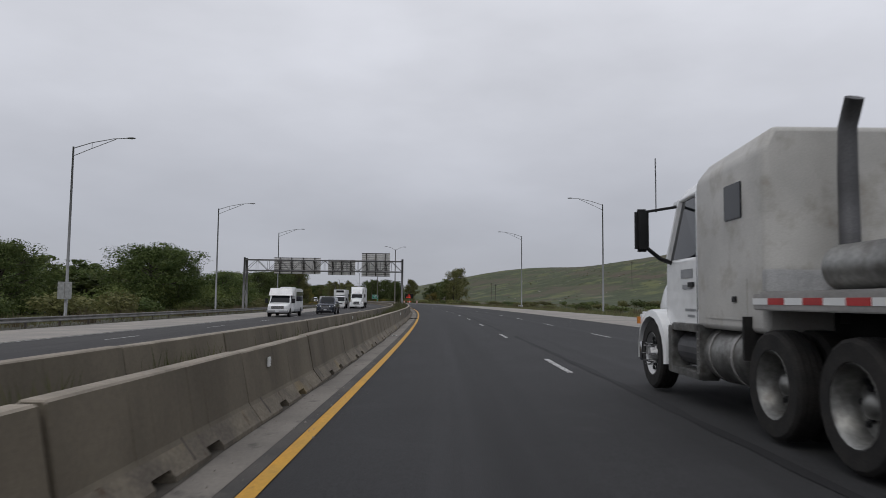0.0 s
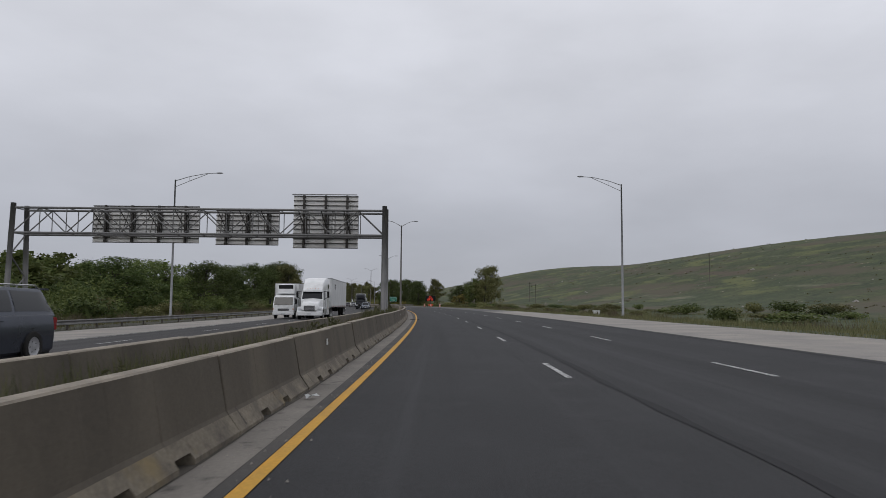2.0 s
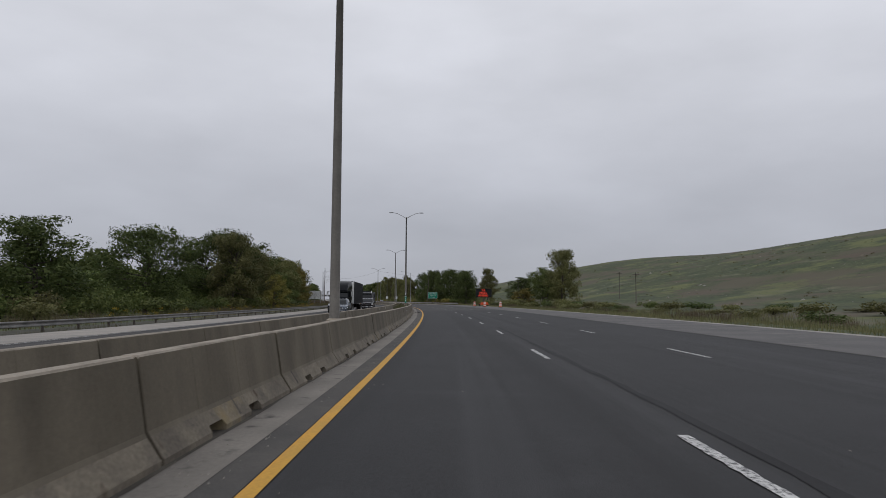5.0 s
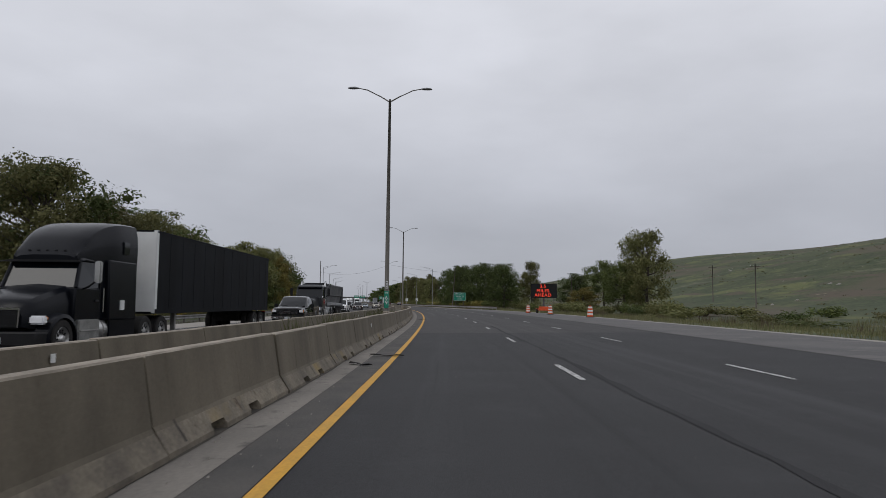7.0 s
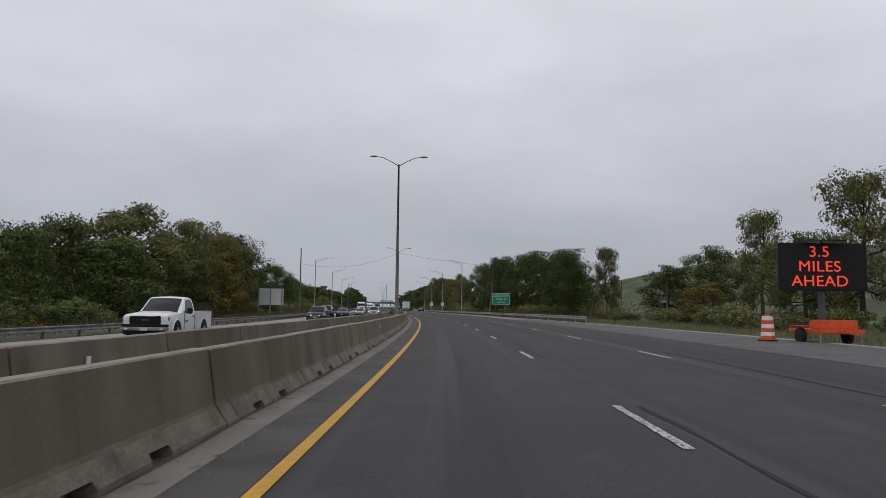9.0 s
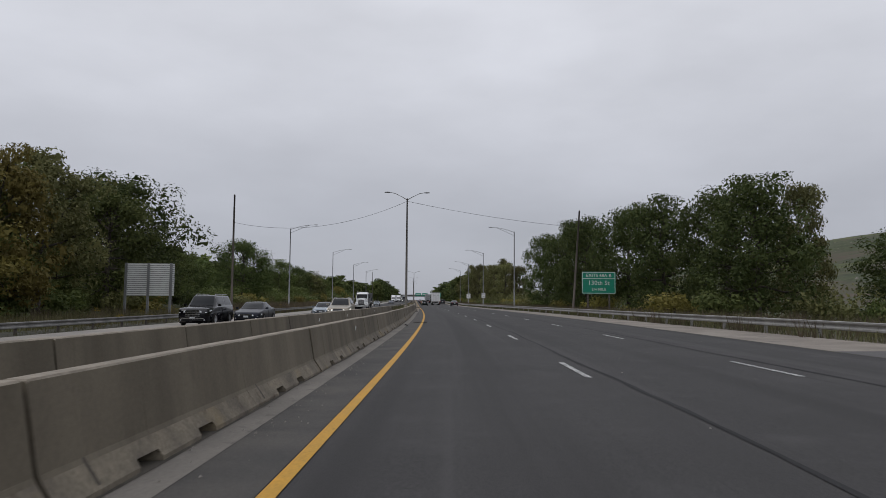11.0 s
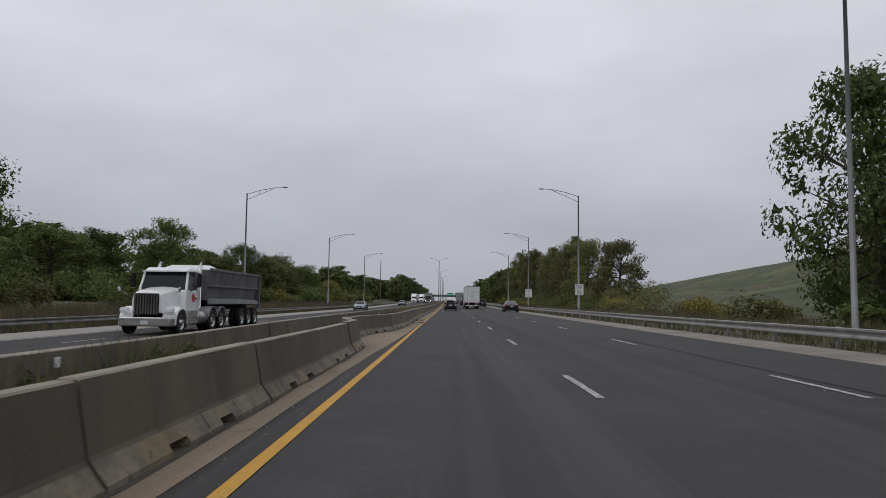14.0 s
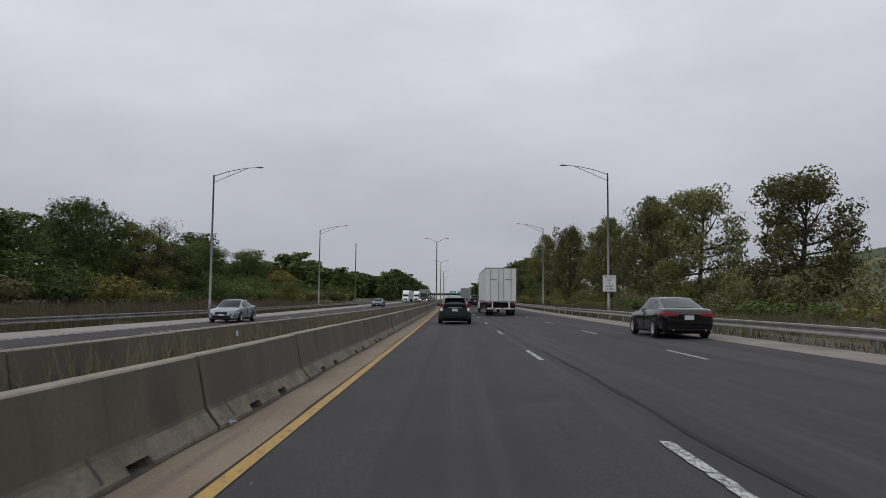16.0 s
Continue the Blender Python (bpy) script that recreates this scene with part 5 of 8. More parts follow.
def hill_brush():
    """Low brush and tussocks over the hillside."""
    rng = np.random.default_rng(5)
    n = 3000
    q, lat = rng.uniform(-20, 900, n), 55 + 200 * rng.random(n) ** 1.2
    th = np.interp(q, ST, TH)
    x, y = np.interp(q, ST, PX) + lat * np.cos(th), np.interp(q, ST, PY) + lat * np.sin(th)
    z = ground_height(x, y)
    keep = noise_mask(x, y) > 0.45
    cs = np.stack([x, y, z + 0.1], 1)[keep]
    rs = (0.3 + 0.6 * rng.random(n) ** 2)[keep]
    v, f = leaf_quads(rng, cs, rs, 30000, 0.16, 0.35)
    return tagged(raw("hill_brush", v, f, M_WEED), "low olive brush and tussocks on the hillside", "brush", kind="stuff")


def noise_mask(x, y):
    return 0.5 + 0.5 * np.sin(x * 0.045 + 2 * np.sin(y * 0.021)) * np.sin(y * 0.037 + 1.5 * np.sin(x * 0.03)) + 0.15 * np.sin(x * 0.3) * np.sin(y * 0.27)


hill_brush()


def hill_rocks():
    """Pale stones and rubble scattered over the slope."""
    rng = np.random.default_rng(15)
    vs, fs = [], []
    for k in range(420):
        q, lat = rng.uniform(20, 760), rng.uniform(60, 240)
        p = on_ground(q, lat).translation
        r = 0.15 + 0.5 * rng.random() ** 4
        i = len(vs)
        ring = [p + Vector((math.cos(a) * r * rng.uniform(0.8, 2.0), math.sin(a) * r * rng.uniform(0.8, 2.0), -0.1)) for a in np.arange(0, 6.2, 1.26)]
        vs += ring + [p + Vector((rng.uniform(-0.2, 0.2) * r, 0, r * rng.uniform(0.4, 0.9)))]
        fs += [(i + j, i + (j + 1) % 5, i + 5) for j in range(5)]
    return tagged(raw("hill_rocks", vs, fs, M_CONCRETE), "pale stones scattered over the grassy hillside", "rocks", kind="stuff")


hill_rocks()


# ================= litter in the gutter =================
def tyre_scrap(s, lat, length, turn, seed):
    """A torn strip of tread, curled and lying flat."""
    r3 = random.Random(seed)
    bm = bmesh.new()
    secs = []
    n = 9
    for i in range(n + 1):
        f = i / n
        y = (f - 0.5) * length
        bend = 0.10 * math.sin(f * 3.0 + seed)
        lift = 0.015 + 0.05 * abs(math.sin(f * 4.0 + seed * 0.7))
        w = 0.07 * (0.5 + r3.random() * 0.6)
        secs.append([(bend - w, y, lift), (bend + w, y + r3.uniform(-0.02, 0.02), lift * 0.6), (bend + w, y, lift * 0.6 - 0.012), (bend - w, y, lift - 0.014)])
    loft(bm, secs)
    g = empty("tyre_scrap", place(s, lat, 0.016, turn), "torn black strip of tyre tread on the gutter", "tyre scrap", "road litter")
    part("tread", bm, M_BLACKRUB, g)
    return g


for row in ((52.0, -0.42, 0.8, 70, 8), (52.3, -0.36, 0.5, 120, 9), (118.2, -0.12, 0.75, 82, 3), (278.2, -0.18, 0.7, 80, 10), (397.4, -0.12, 0.85, 84, 11), (393.2, -0.85, 0.5, 30, 12), (504.2, -0.40, 0.7, 60, 2), (503.9, -0.45, 0.6, 140, 5), (497.5, -0.30, 0.6, 70, 1), (497.6, -0.05, 0.5, 100, 4), (235.2, -0.58, 0.8, 35, 3), (237.5, -0.2, 0.9, 80, 6), (444.0, -0.9, 0.5, 20, 7)):
    tyre_scrap(*row)


def paper_scrap(s, lat, w, turn):
    bm = bmesh.new()
    vs = [[bm.verts.new((w * (i / 3 - 0.5), w * 0.7 * (k / 2 - 0.5), 0.02 + 0.05 * abs(math.sin(i * 1.9 + k * 1.3)))) for i in range(4)] for k in range(3)]
    for k in range(2):
        for i in range(3):
            bm.faces.new((vs[k][i], vs[k][i + 1], vs[k + 1][i + 1], vs[k + 1][i]))
    bmesh.ops.solidify(bm, geom=bm.faces[:], thickness=0.006)
    g = empty("paper_scrap", place(s, lat, 0.012, turn), "crumpled pale scrap lying against the barrier foot", "litter", "road litter")
    part("sheet", bm, M_SIGNWHITE, g)


for row in ((436.2, -1.0, 0.3, 20), (499.3, -0.55, 0.18, 40), (468.0, -0.9, 0.2, 70), (71.0, -0.42, 0.2, 30), (26.0, -0.4, 0.18, 10), (528.5, -0.66, 0.09, 50)):
    paper_scrap(*row)


def flowers():
    """Loose heads of yellow flowers among the weeds behind the far guard rail."""
    rng = np.random.default_rng(41)
    n = 150
    q = np.concatenate([rng.uniform(205, 335, 80), rng.uniform(395, 560, 70)])
    lat = np.where(q < 350, rng.uniform(-26.5, -22.5, n), rng.uniform(-27, -20.5, n))
    th = np.interp(q, ST, TH)
    x, y = np.interp(q, ST, PX) + lat * np.cos(th), np.interp(q, ST, PY) + lat * np.sin(th)
    z = ground_height(x, y) + rng.uniform(0.5, 1.1, n)
    v, f = leaf_quads(rng, np.stack([x, y, z], 1), rng.uniform(0.12, 0.4, n), 3600, 0.045, 0.5)
    return tagged(raw("wild_flowers", v, f, M_FLOWER), "yellow wild flowers among the roadside weeds", "flowers", kind="stuff")


flowers()


def thicket(name, seed, rows, mat, label):
    """Undergrowth grown together below the trees: s from, s to, step, lat, its spread, low and high tops."""
    rng = np.random.default_rng(seed)
    cs, rs = [], []
    for s0, s1, step, lat, sway, lo, hi in rows:
        for s in np.arange(s0, s1, step):
            h, w = rng.uniform(lo, hi), rng.uniform(6, 9)
            c = on_ground(s + rng.uniform(-2, 2), lat + rng.uniform(-sway, sway)).translation
            for k in range(9):
                r = rng.uniform(0.16, 0.26) * h
                cs.append((c.x + rng.uniform(-0.4, 0.4) * w, c.y + rng.uniform(-0.4, 0.4) * w, c.z + rng.uniform(0.25, 0.85) * h))
                rs.append(r + 0.35)
    v, f = leaf_quads(rng, np.array(cs), np.array(rs), len(cs) * 80, 0.19, 0.85)
    return tagged(raw(name, v, f, mat), label, "undergrowth", kind="stuff")


thicket("undergrowth", 51, ((50, 770, 6.2, -38, 2.5, 3.0, 5.2),), M_LEAF[1], "dense green undergrowth below the trees beyond the guard rail")
thicket("undergrowth", 52, ((556, 800, 5.5, 33, 3.5, 3.0, 6.0), (405, 500, 5.5, 35, 3.0, 3.5, 6.0)), M_LEAF[2], "olive undergrowth below the trees on the verge")


# ================= vehicles =================
def paint(name, color, rough=0.22, metal=0.0):
    return material("paint_" + name, color, rough, metal, vary=0.06, scale=1.5, fine=8, spec=0.28, coat=0.25)


P_WHITE = paint("white", (0.82, 0.83, 0.83))
P_DIRTYWHITE = material("paint_road_worn_white", (0.72, 0.73, 0.735), 0.45, vary=0.05, scale=0.8, color2=(0.64, 0.645, 0.645))
P_BLACK = material("paint_black", (0.004, 0.004, 0.006), 0.12, vary=0.06, scale=1.5, fine=8, spec=0.4, coat=0.7)
P_TRUCKBLACK = material("paint_truck_black", (0.005, 0.006, 0.009), 0.25, vary=0.1, scale=1.2, spec=0.16)
P_GREY = paint("dark_grey", (0.03, 0.032, 0.036), 0.3, 0.3)
P_BLUEGREY = paint("blue_grey", (0.07, 0.078, 0.098), 0.2, 0.5)
P_SILVER = paint("silver", (0.30, 0.345, 0.385), 0.22, 0.5)
P_SLATE = paint("slate", (0.13, 0.15, 0.18), 0.25, 0.4)
P_GREEN = paint("dark_green_grey", (0.03, 0.038, 0.036), 0.32, 0.3)
P_TAN = paint("tan", (0.30, 0.22, 0.15), 0.35, 0.3)
P_BLUE = paint("midnight_blue", (0.014, 0.018, 0.03), 0.28, 0.3)
P_MAROON = paint("dark_maroon", (0.03, 0.015, 0.018), 0.28, 0.3)
P_BEIGE = paint("champagne", (0.40, 0.36, 0.30), 0.32, 0.4)
M_RIM = material("alloy_wheel", (0.45, 0.45, 0.46), 0.4, 0.3, vary=0.1, scale=5)
M_UNDER = material("underbody", (0.018, 0.017, 0.016), 0.9, vary=0.3, scale=4)
M_DUMP = material("worn_dump_steel", (0.10, 0.105, 0.115), 0.6, 0.3, vary=0.2, scale=1.6, color2=(0.17, 0.17, 0.175), stretch=(1, 1, 0.4))
M_TARP = material("dark_tarpaulin", (0.0075, 0.009, 0.012), 0.65, spec=0.12, vary=0.25, scale=1.2, stretch=(1, 1, 0.4), bump=0.4, bump_scale=3)
M_TAPE_R = material("red_reflective_tape", (0.45, 0.03, 0.03), 0.4, vary=0.1)
M_GREY_PANEL = material("grey_panel", (0.30, 0.31, 0.32), 0.5, vary=0.15, scale=2)
M_TANK = stained(material("weathered_aluminium", (0.30, 0.30, 0.285), 0.45, 0.8, vary=0.25, scale=3, fine=20, bump=0.2), (0.10, 0.09, 0.08), 5.0, 0.5, 0.75)
P_GRIMY = stained(material("paint_grimy_white", (0.50, 0.49, 0.46), 0.45, vary=0.1, scale=1.5), (0.27, 0.245, 0.20), 2.5, 0.52, 0.75)
M_HEAD = glow_material("lit_headlamp", (1.0, 0.98, 0.92), 1.3)


def panes(g, low, up, z0, z1, names, thick=0.02):
    """One slab of glass for each side of the glass house."""
    n = len(low)
    cx, cy = sum(p[0] for p in low) / n, sum(p[1] for p in low) / n
    for k in range(n):
        a, b, c, d = low[k], low[(k + 1) % n], up[(k + 1) % n], up[k]
        outer = [(*a, z0), (*b, z0), (*c, z1), (*d, z1)]
        nx, ny = (a[1] - b[1]), (b[0] - a[0])
        ln = math.hypot(nx, ny) or 1
        nx, ny = nx / ln, ny / ln
        if nx * (cx - a[0]) + ny * (cy - a[1]) < 0:
            nx, ny = -nx, -ny
        part(names[k], loft(bmesh.new(), [[(x + nx * thick, y + ny * thick, z) for x, y, z in outer], outer]), M_GLASS, g, "dark tinted glass")


def rounded(ob, angle=38):
    """Smooth shading with sharp creases."""
    ob.data.shade_smooth()
    ob.data.set_sharp_from_angle(angle=radians(angle))
    return ob


def soften(ob, width=0.05):
    """Rounded edges on a pressed or moulded body."""
    m = ob.modifiers.new("edge", "BEVEL")
    m.width, m.segments, m.limit_method, m.angle_limit = width, 3, "ANGLE", radians(25)
    return rounded(ob, 40)


def blend(secs, times):
    """More cross-sections between the given ones, along a smooth curve."""
    a = [np.array(s, float) for s in secs]
    out = []
    for i in range(len(a) - 1):
        p0, p1, p2, p3 = a[max(i - 1, 0)], a[i], a[i + 1], a[min(i + 2, len(a) - 1)]
        d = max(1e-6, abs(p2[0][1] - p1[0][1]))
        m1 = (p2 - p0) * d / max(1e-6, abs(p2[0][1] - p0[0][1]))
        m2 = (p3 - p1) * d / max(1e-6, abs(p3[0][1] - p1[0][1]))
        for k in range(times):
            t = k / times
            q = (2 * t ** 3 - 3 * t ** 2 + 1) * p1 + (t ** 3 - 2 * t ** 2 + t) * m1 + (-2 * t ** 3 + 3 * t ** 2) * p2 + (t ** 3 - t ** 2) * m2
            q[:, 1] = p1[:, 1] + (p2[:, 1] - p1[:, 1]) * t
            out.append([tuple(v) for v in q])
    out.append([tuple(v) for v in a[-1]])
    return out


def lathe(profile, c, sides=24):
    bm = bmesh.new()
    disc(bm, c, "X", 0, 0, 0, sides, profile)
    bmesh.ops.recalc_face_normals(bm, faces=bm.faces)
    return bm


def wheel(g, x, y, r, w, side, rim=M_RIM, spokes=5, hub=0.0):
    """A tyre with its rim and hub; side +1 faces right."""
    s = side
    prof = [(-s * w / 2, r * 0.55), (-s * w / 2, r * 0.92), (-s * w * 0.40, r * 0.985), *[(s * w * c, r * e) for c in ((-0.22, 0.0, 0.22) if r > 0.5 else ()) for c, e in ((c - 0.02, 1.0), (c - 0.012, 0.972), (c + 0.028, 0.972), (c + 0.036, 1.0))], (s * w * 0.40, r * 0.985), (s * w / 2, r * 0.92), (s * w / 2, r * 0.64), (s * w * 0.38, r * 0.6)]
    t = rounded(part("tyre", lathe(prof, (x, y, r), 20), M_BLACKRUB, g, smooth=False), 30)
    rp = [(s * w * 0.40, r * 0.63), (s * w * 0.47, r * 0.60), (s * w * (0.36 if r < 0.45 else 0.30), r * 0.52), (s * w * (0.33 if r < 0.45 else 0.25 if not hub else 0.1), r * 0.30), (s * w * (0.36 + hub), r * 0.16), (s * w * (0.38 + hub), 0.001)]
    if hub < 0:
        rp = [(s * w * 0.44, r * 0.64), (s * w * 0.49, r * 0.62), (s * w * 0.42, r * 0.575), (-s * w * 0.25, r * 0.52), (-s * w * 0.3, r * 0.30), (-s * w * 0.28, r * 0.22), (s * w * 0.06, r * 0.19), (s * w * 0.16, r * 0.10), (s * w * 0.18, 0.001)]
    rm = rounded(part("rim", lathe(rp, (x, y, r), 20), rim, t, "metal wheel rim", smooth=False), 50)
    if spokes:
        bm = bmesh.new()
        for k in range(spokes):
            a = k * math.tau / spokes
            c, sn = math.cos(a), math.sin(a)
            for d in (0.33, 0.44):
                tube(bm, [(x + s * w * (0.27 if hub >= 0 else -0.3), y + c * r * d - 0.0, r + sn * r * d), (x + s * w * (0.34 if hub >= 0 else -0.2), y + c * r * d, r + sn * r * d)], r * 0.055, 6)
        part("lug", bm, M_BLACK, rm)
    return t


def section(w, zlo, zhi, crown, y):
    """Closed loop of a car body's cross-section."""
    half = [(w * 0.86, zlo), (w * 0.97, zlo + 0.10), (w, zlo + (zhi - zlo) * 0.42), (w * 0.985, zlo + (zhi - zlo) * 0.72), (w * 0.94, zhi - 0.03), (w * 0.86, zhi), (w * 0.45, zhi + crown)]
    return [(a, y, b) for a, b in half] + [(-a, y, b) for a, b in half[::-1]]


def sheet(rows_of, thick):
    """A skin through rows of points, given thickness where wanted."""
    bm = bmesh.new()
    vs = [[bm.verts.new(c) for c in r] for r in rows_of]
    for a, c in zip(vs, vs[1:]):
        for k in range(len(a) - 1):
            bm.faces.new((a[k], a[k + 1], c[k + 1], c[k]))
    bmesh.ops.recalc_face_normals(bm, faces=bm.faces)
    if thick:
        bmesh.ops.solidify(bm, geom=bm.faces[:], thickness=thick)
    return bm


def car(name, label, mat, kind, lit=False, group="traffic", hub=M_RIM):
    """A road car; y is its front. kind: sedan, hatch, suv, bigsuv, coupe."""
    K = {"sedan": dict(L=4.85, W=1.84, H=1.46, belt=0.95, nose=0.72, hood=1.35, ws=1.0, roof0=0.2, roof1=-0.95, rw=-1.95, deck=1.04, tail=0.98, r=0.335, wb=2.78),
         "hatch": dict(L=4.4, W=1.76, H=1.53, belt=1.0, nose=0.75, hood=1.15, ws=1.05, roof0=0.25, roof1=-1.35, rw=-1.95, deck=1.08, tail=1.05, r=0.32, wb=2.7),
         "suv": dict(L=4.7, W=1.86, H=1.70, belt=1.10, nose=0.90, hood=1.35, ws=0.85, roof0=0.2, roof1=-1.85, rw=-2.15, deck=1.12, tail=1.08, r=0.36, wb=2.7),
         "bigsuv": dict(L=5.5, W=2.0, H=1.92, belt=1.20, nose=1.04, hood=1.5, ws=1.05, roof0=0.5, roof1=-2.5, rw=-2.66, deck=1.22, tail=1.18, r=0.40, wb=3.05),
         "coupe": dict(L=4.5, W=1.78, H=1.36, belt=0.90, nose=0.68, hood=1.3, ws=0.75, roof0=0.05, roof1=-0.85, rw=-1.7, deck=0.98, tail=0.95, r=0.32, wb=2.6)}[kind]
    L, W, H, belt = K["L"], K["W"] / 2, K["H"], K["belt"]
    f, b = L / 2, -L / 2
    g = empty(name, Matrix.Identity(4), label, "car", group)
    zl = 0.20
    secs = [section(W * 0.70, 0.34, K["nose"] - 0.10, 0.0, f), section(W * 0.86, 0.24, K["nose"], 0.01, f - 0.10), section(W * 0.95, zl, K["nose"] + 0.06, 0.03, f - 0.35), section(W, zl, belt - 0.09, 0.045, K["ws"] + (f - K["ws"]) * 0.45),
            section(W, zl, belt - 0.02, 0.03, K["ws"] + 0.15), section(W, zl, belt, 0.0, 0.0), section(W, zl, belt + 0.02, 0.0, K["roof1"]),
            section(W * 0.98, zl + 0.02, K["deck"], 0.02, K["rw"] - 0.05 if K["rw"] - 0.05 > b + 0.3 else b + 0.3), section(W * 0.93, 0.26, K["tail"], 0.01, b + 0.12), section(W * 0.82, 0.36, K["tail"] - 0.12, 0.0, b)]
    rounded(part("body", loft(bmesh.new(), blend(secs, 3)), mat, g), 30)
    # glass house: an arched top and sloping sides, with the panes laid on
    y0, y1, y2, y3 = K["ws"] + 0.05, K["roof0"], K["roof1"], K["rw"]
    wt, wb_ = W * 0.68, W * 0.90
    ky = [y3, y2 - (y2 - y3) * 0.12, y2 + 0.15, (y1 + y2) / 2, y1 - 0.12, y1 + 0.1 * (y0 - y1), y0]
    kz = [K["deck"] - 0.01, H - 0.13, H - 0.03, H, H - 0.02, H - 0.085, belt - 0.02]
    def ridge(y):
        return float(np.interp(y, ky, kz))
    def edge(y):
        return float(np.interp(y, [y3, y2, y1, y0], [W * 0.80, wt * 0.97, wt, W * 0.83]))
    ys = sorted(set([y3 + (y0 - y3) * k / 40 for k in range(41)] + ky))
    zs = [sum(ridge(min(y0, max(y3, y + d))) for d in (-0.09, -0.045, 0, 0.045, 0.09)) / 5 for y in ys]
    def arch(y):
        return float(np.interp(y, ys, zs))
    def top(y, u, lift=0.0):
        return (edge(y) * u, y + (0.10 if y > y1 else 0.05 * (y < y2)) * (1 - u * u) * (1 if y > y1 else -1) * min(1, abs(y - (y1 if y > y1 else y2)) / 0.3), arch(y) - 0.035 * u * u + lift)
    def flank(y, v, sd, out=0.0):
        lo, hi = Vector((sd * wb_, y, belt - 0.05)), Vector(top(y, sd))
        q = lo.lerp(hi, v)
        return (q.x + sd * (out + 0.03 * math.sin(math.pi * v)), y, q.z)
    us = [-1, -0.9, -0.6, -0.3, 0, 0.3, 0.6, 0.9, 1]
    shell = [[flank(y, v, -1) for v in (0, 0.35, 0.7)] + [top(y, u) for u in us] + [flank(y, v, 1) for v in (0.7, 0.35, 0)] for y in ys]
    rounded(part("cabin", sheet(shell, 0), mat, g, "roof and window pillars"), 50)
    for nm, ya, yb in (("windscreen", y1 - 0.02, y0 - 0.04), ("rear_window", y3 + (0.06 if y2 - y3 > 0.5 else 0.03), y2 - 0.02)):
        rounded(part(nm, sheet([[top(ya + (yb - ya) * k / 8, u * 0.9, 0.012) for u in us] for k in range(9)], -0.012), M_GLASS, g, "dark tinted glass"))
    mid = (y0 + y3) / 2 - 0.1
    for sd in (-1, 1):
        for ya, yb in ((mid + 0.06, y0 - 0.42), (y3 + (0.55 if y2 - y3 > 0.5 else 0.16), mid - 0.06)):
            rounded(part("side_window", sheet([[flank(ya + (yb - ya) * k / 8, v, sd, 0.008) for v in (0.2, 0.45, 0.7, 0.9)] for k in range(9)], 0.01), M_GLASS, g, "dark tinted glass"))
    for sd in (-1, 1):
        part("mirror", boxed(min(sd * W * 0.98, sd * (W + 0.18)), max(sd * W * 0.98, sd * (W + 0.18)), y0 - 0.28, y0 - 0.12, belt + 0.0, belt + 0.13, bevel=0.03), mat, g)
        part("door_seam", boxed(min(sd * W * 0.985, sd * (W + 0.004)), max(sd * W * 0.985, sd * (W + 0.004)), -0.06, -0.045, 0.32, belt - 0.05), M_BLACK, g)
        part("door_handle", boxed(min(sd * W * 0.97, sd * (W + 0.02)), max(sd * W * 0.97, sd * (W + 0.02)), -0.28, -0.10, belt - 0.15, belt - 0.12, bevel=0.005), mat, g)
        for yw in (K["wb"] / 2, -K["wb"] / 2):
            arch = lathe([(sd * 0.0, K["r"] * 1.18), (sd * 0.012, K["r"] * 1.16), (sd * 0.012, 0.02)], (sd * (W - 0.02), yw, K["r"]), 24)
            part("wheel_arch", arch, M_BLACK, g)
            wheel(g, sd * (W - 0.05), yw, K["r"], 0.21, sd, hub)
        # lamps
        hw = 0.30 if kind != "hatch" else 0.26
        nz = K["nose"]
        part("headlamp", loft(bmesh.new(), [[(sd * W * x, f + dy, z) for x, dy, z in q] for q in (((0.44, -0.14, nz - 0.21), (0.78, -0.20, nz - 0.23), (0.90, -0.58, nz - 0.12), (0.86, -0.62, nz - 0.06), (0.74, -0.22, nz - 0.07), (0.44, -0.16, nz - 0.12)), ((0.44, 0.02, nz - 0.21), (0.84, -0.05, nz - 0.23), (1.0, -0.58, nz - 0.12), (0.99, -0.62, nz - 0.05), (0.84, -0.06, nz - 0.06), (0.44, 0.015, nz - 0.11)))]), M_HEAD if lit else M_LAMPGLASS, g, "clear headlamp")
        part("fog_lamp", boxed(min(sd * W * 0.62, sd * W * 0.76), max(sd * W * 0.62, sd * W * 0.76), f - 0.14, f - 0.02, 0.33, 0.41, bevel=0.02), M_LAMPGLASS, g)
        if kind in ("hatch",):
            part("tail_lamp", boxed(min(sd * W * 0.74, sd * W * 0.93), max(sd * W * 0.74, sd * W * 0.93), b - 0.0, b + 0.25, 0.92, 1.14, bevel=0.03), M_RED, g, "red tail lamp")
            part("reversing_lamp", boxed(min(sd * W * 0.75, sd * W * 0.94), max(sd * W * 0.75, sd * W * 0.94), b - 0.003, b + 0.25, 0.72, 0.93, bevel=0.03), M_LAMPGLASS, g, "clear lower lamp")
        elif kind in ("suv", "bigsuv"):
            part("tail_lamp", boxed(min(sd * W * 0.72, sd * W * 0.93), max(sd * W * 0.72, sd * W * 0.93), b - 0.0, b + 0.2, 0.78, 1.12, bevel=0.02), M_RED, g, "red tail lamp")
        else:
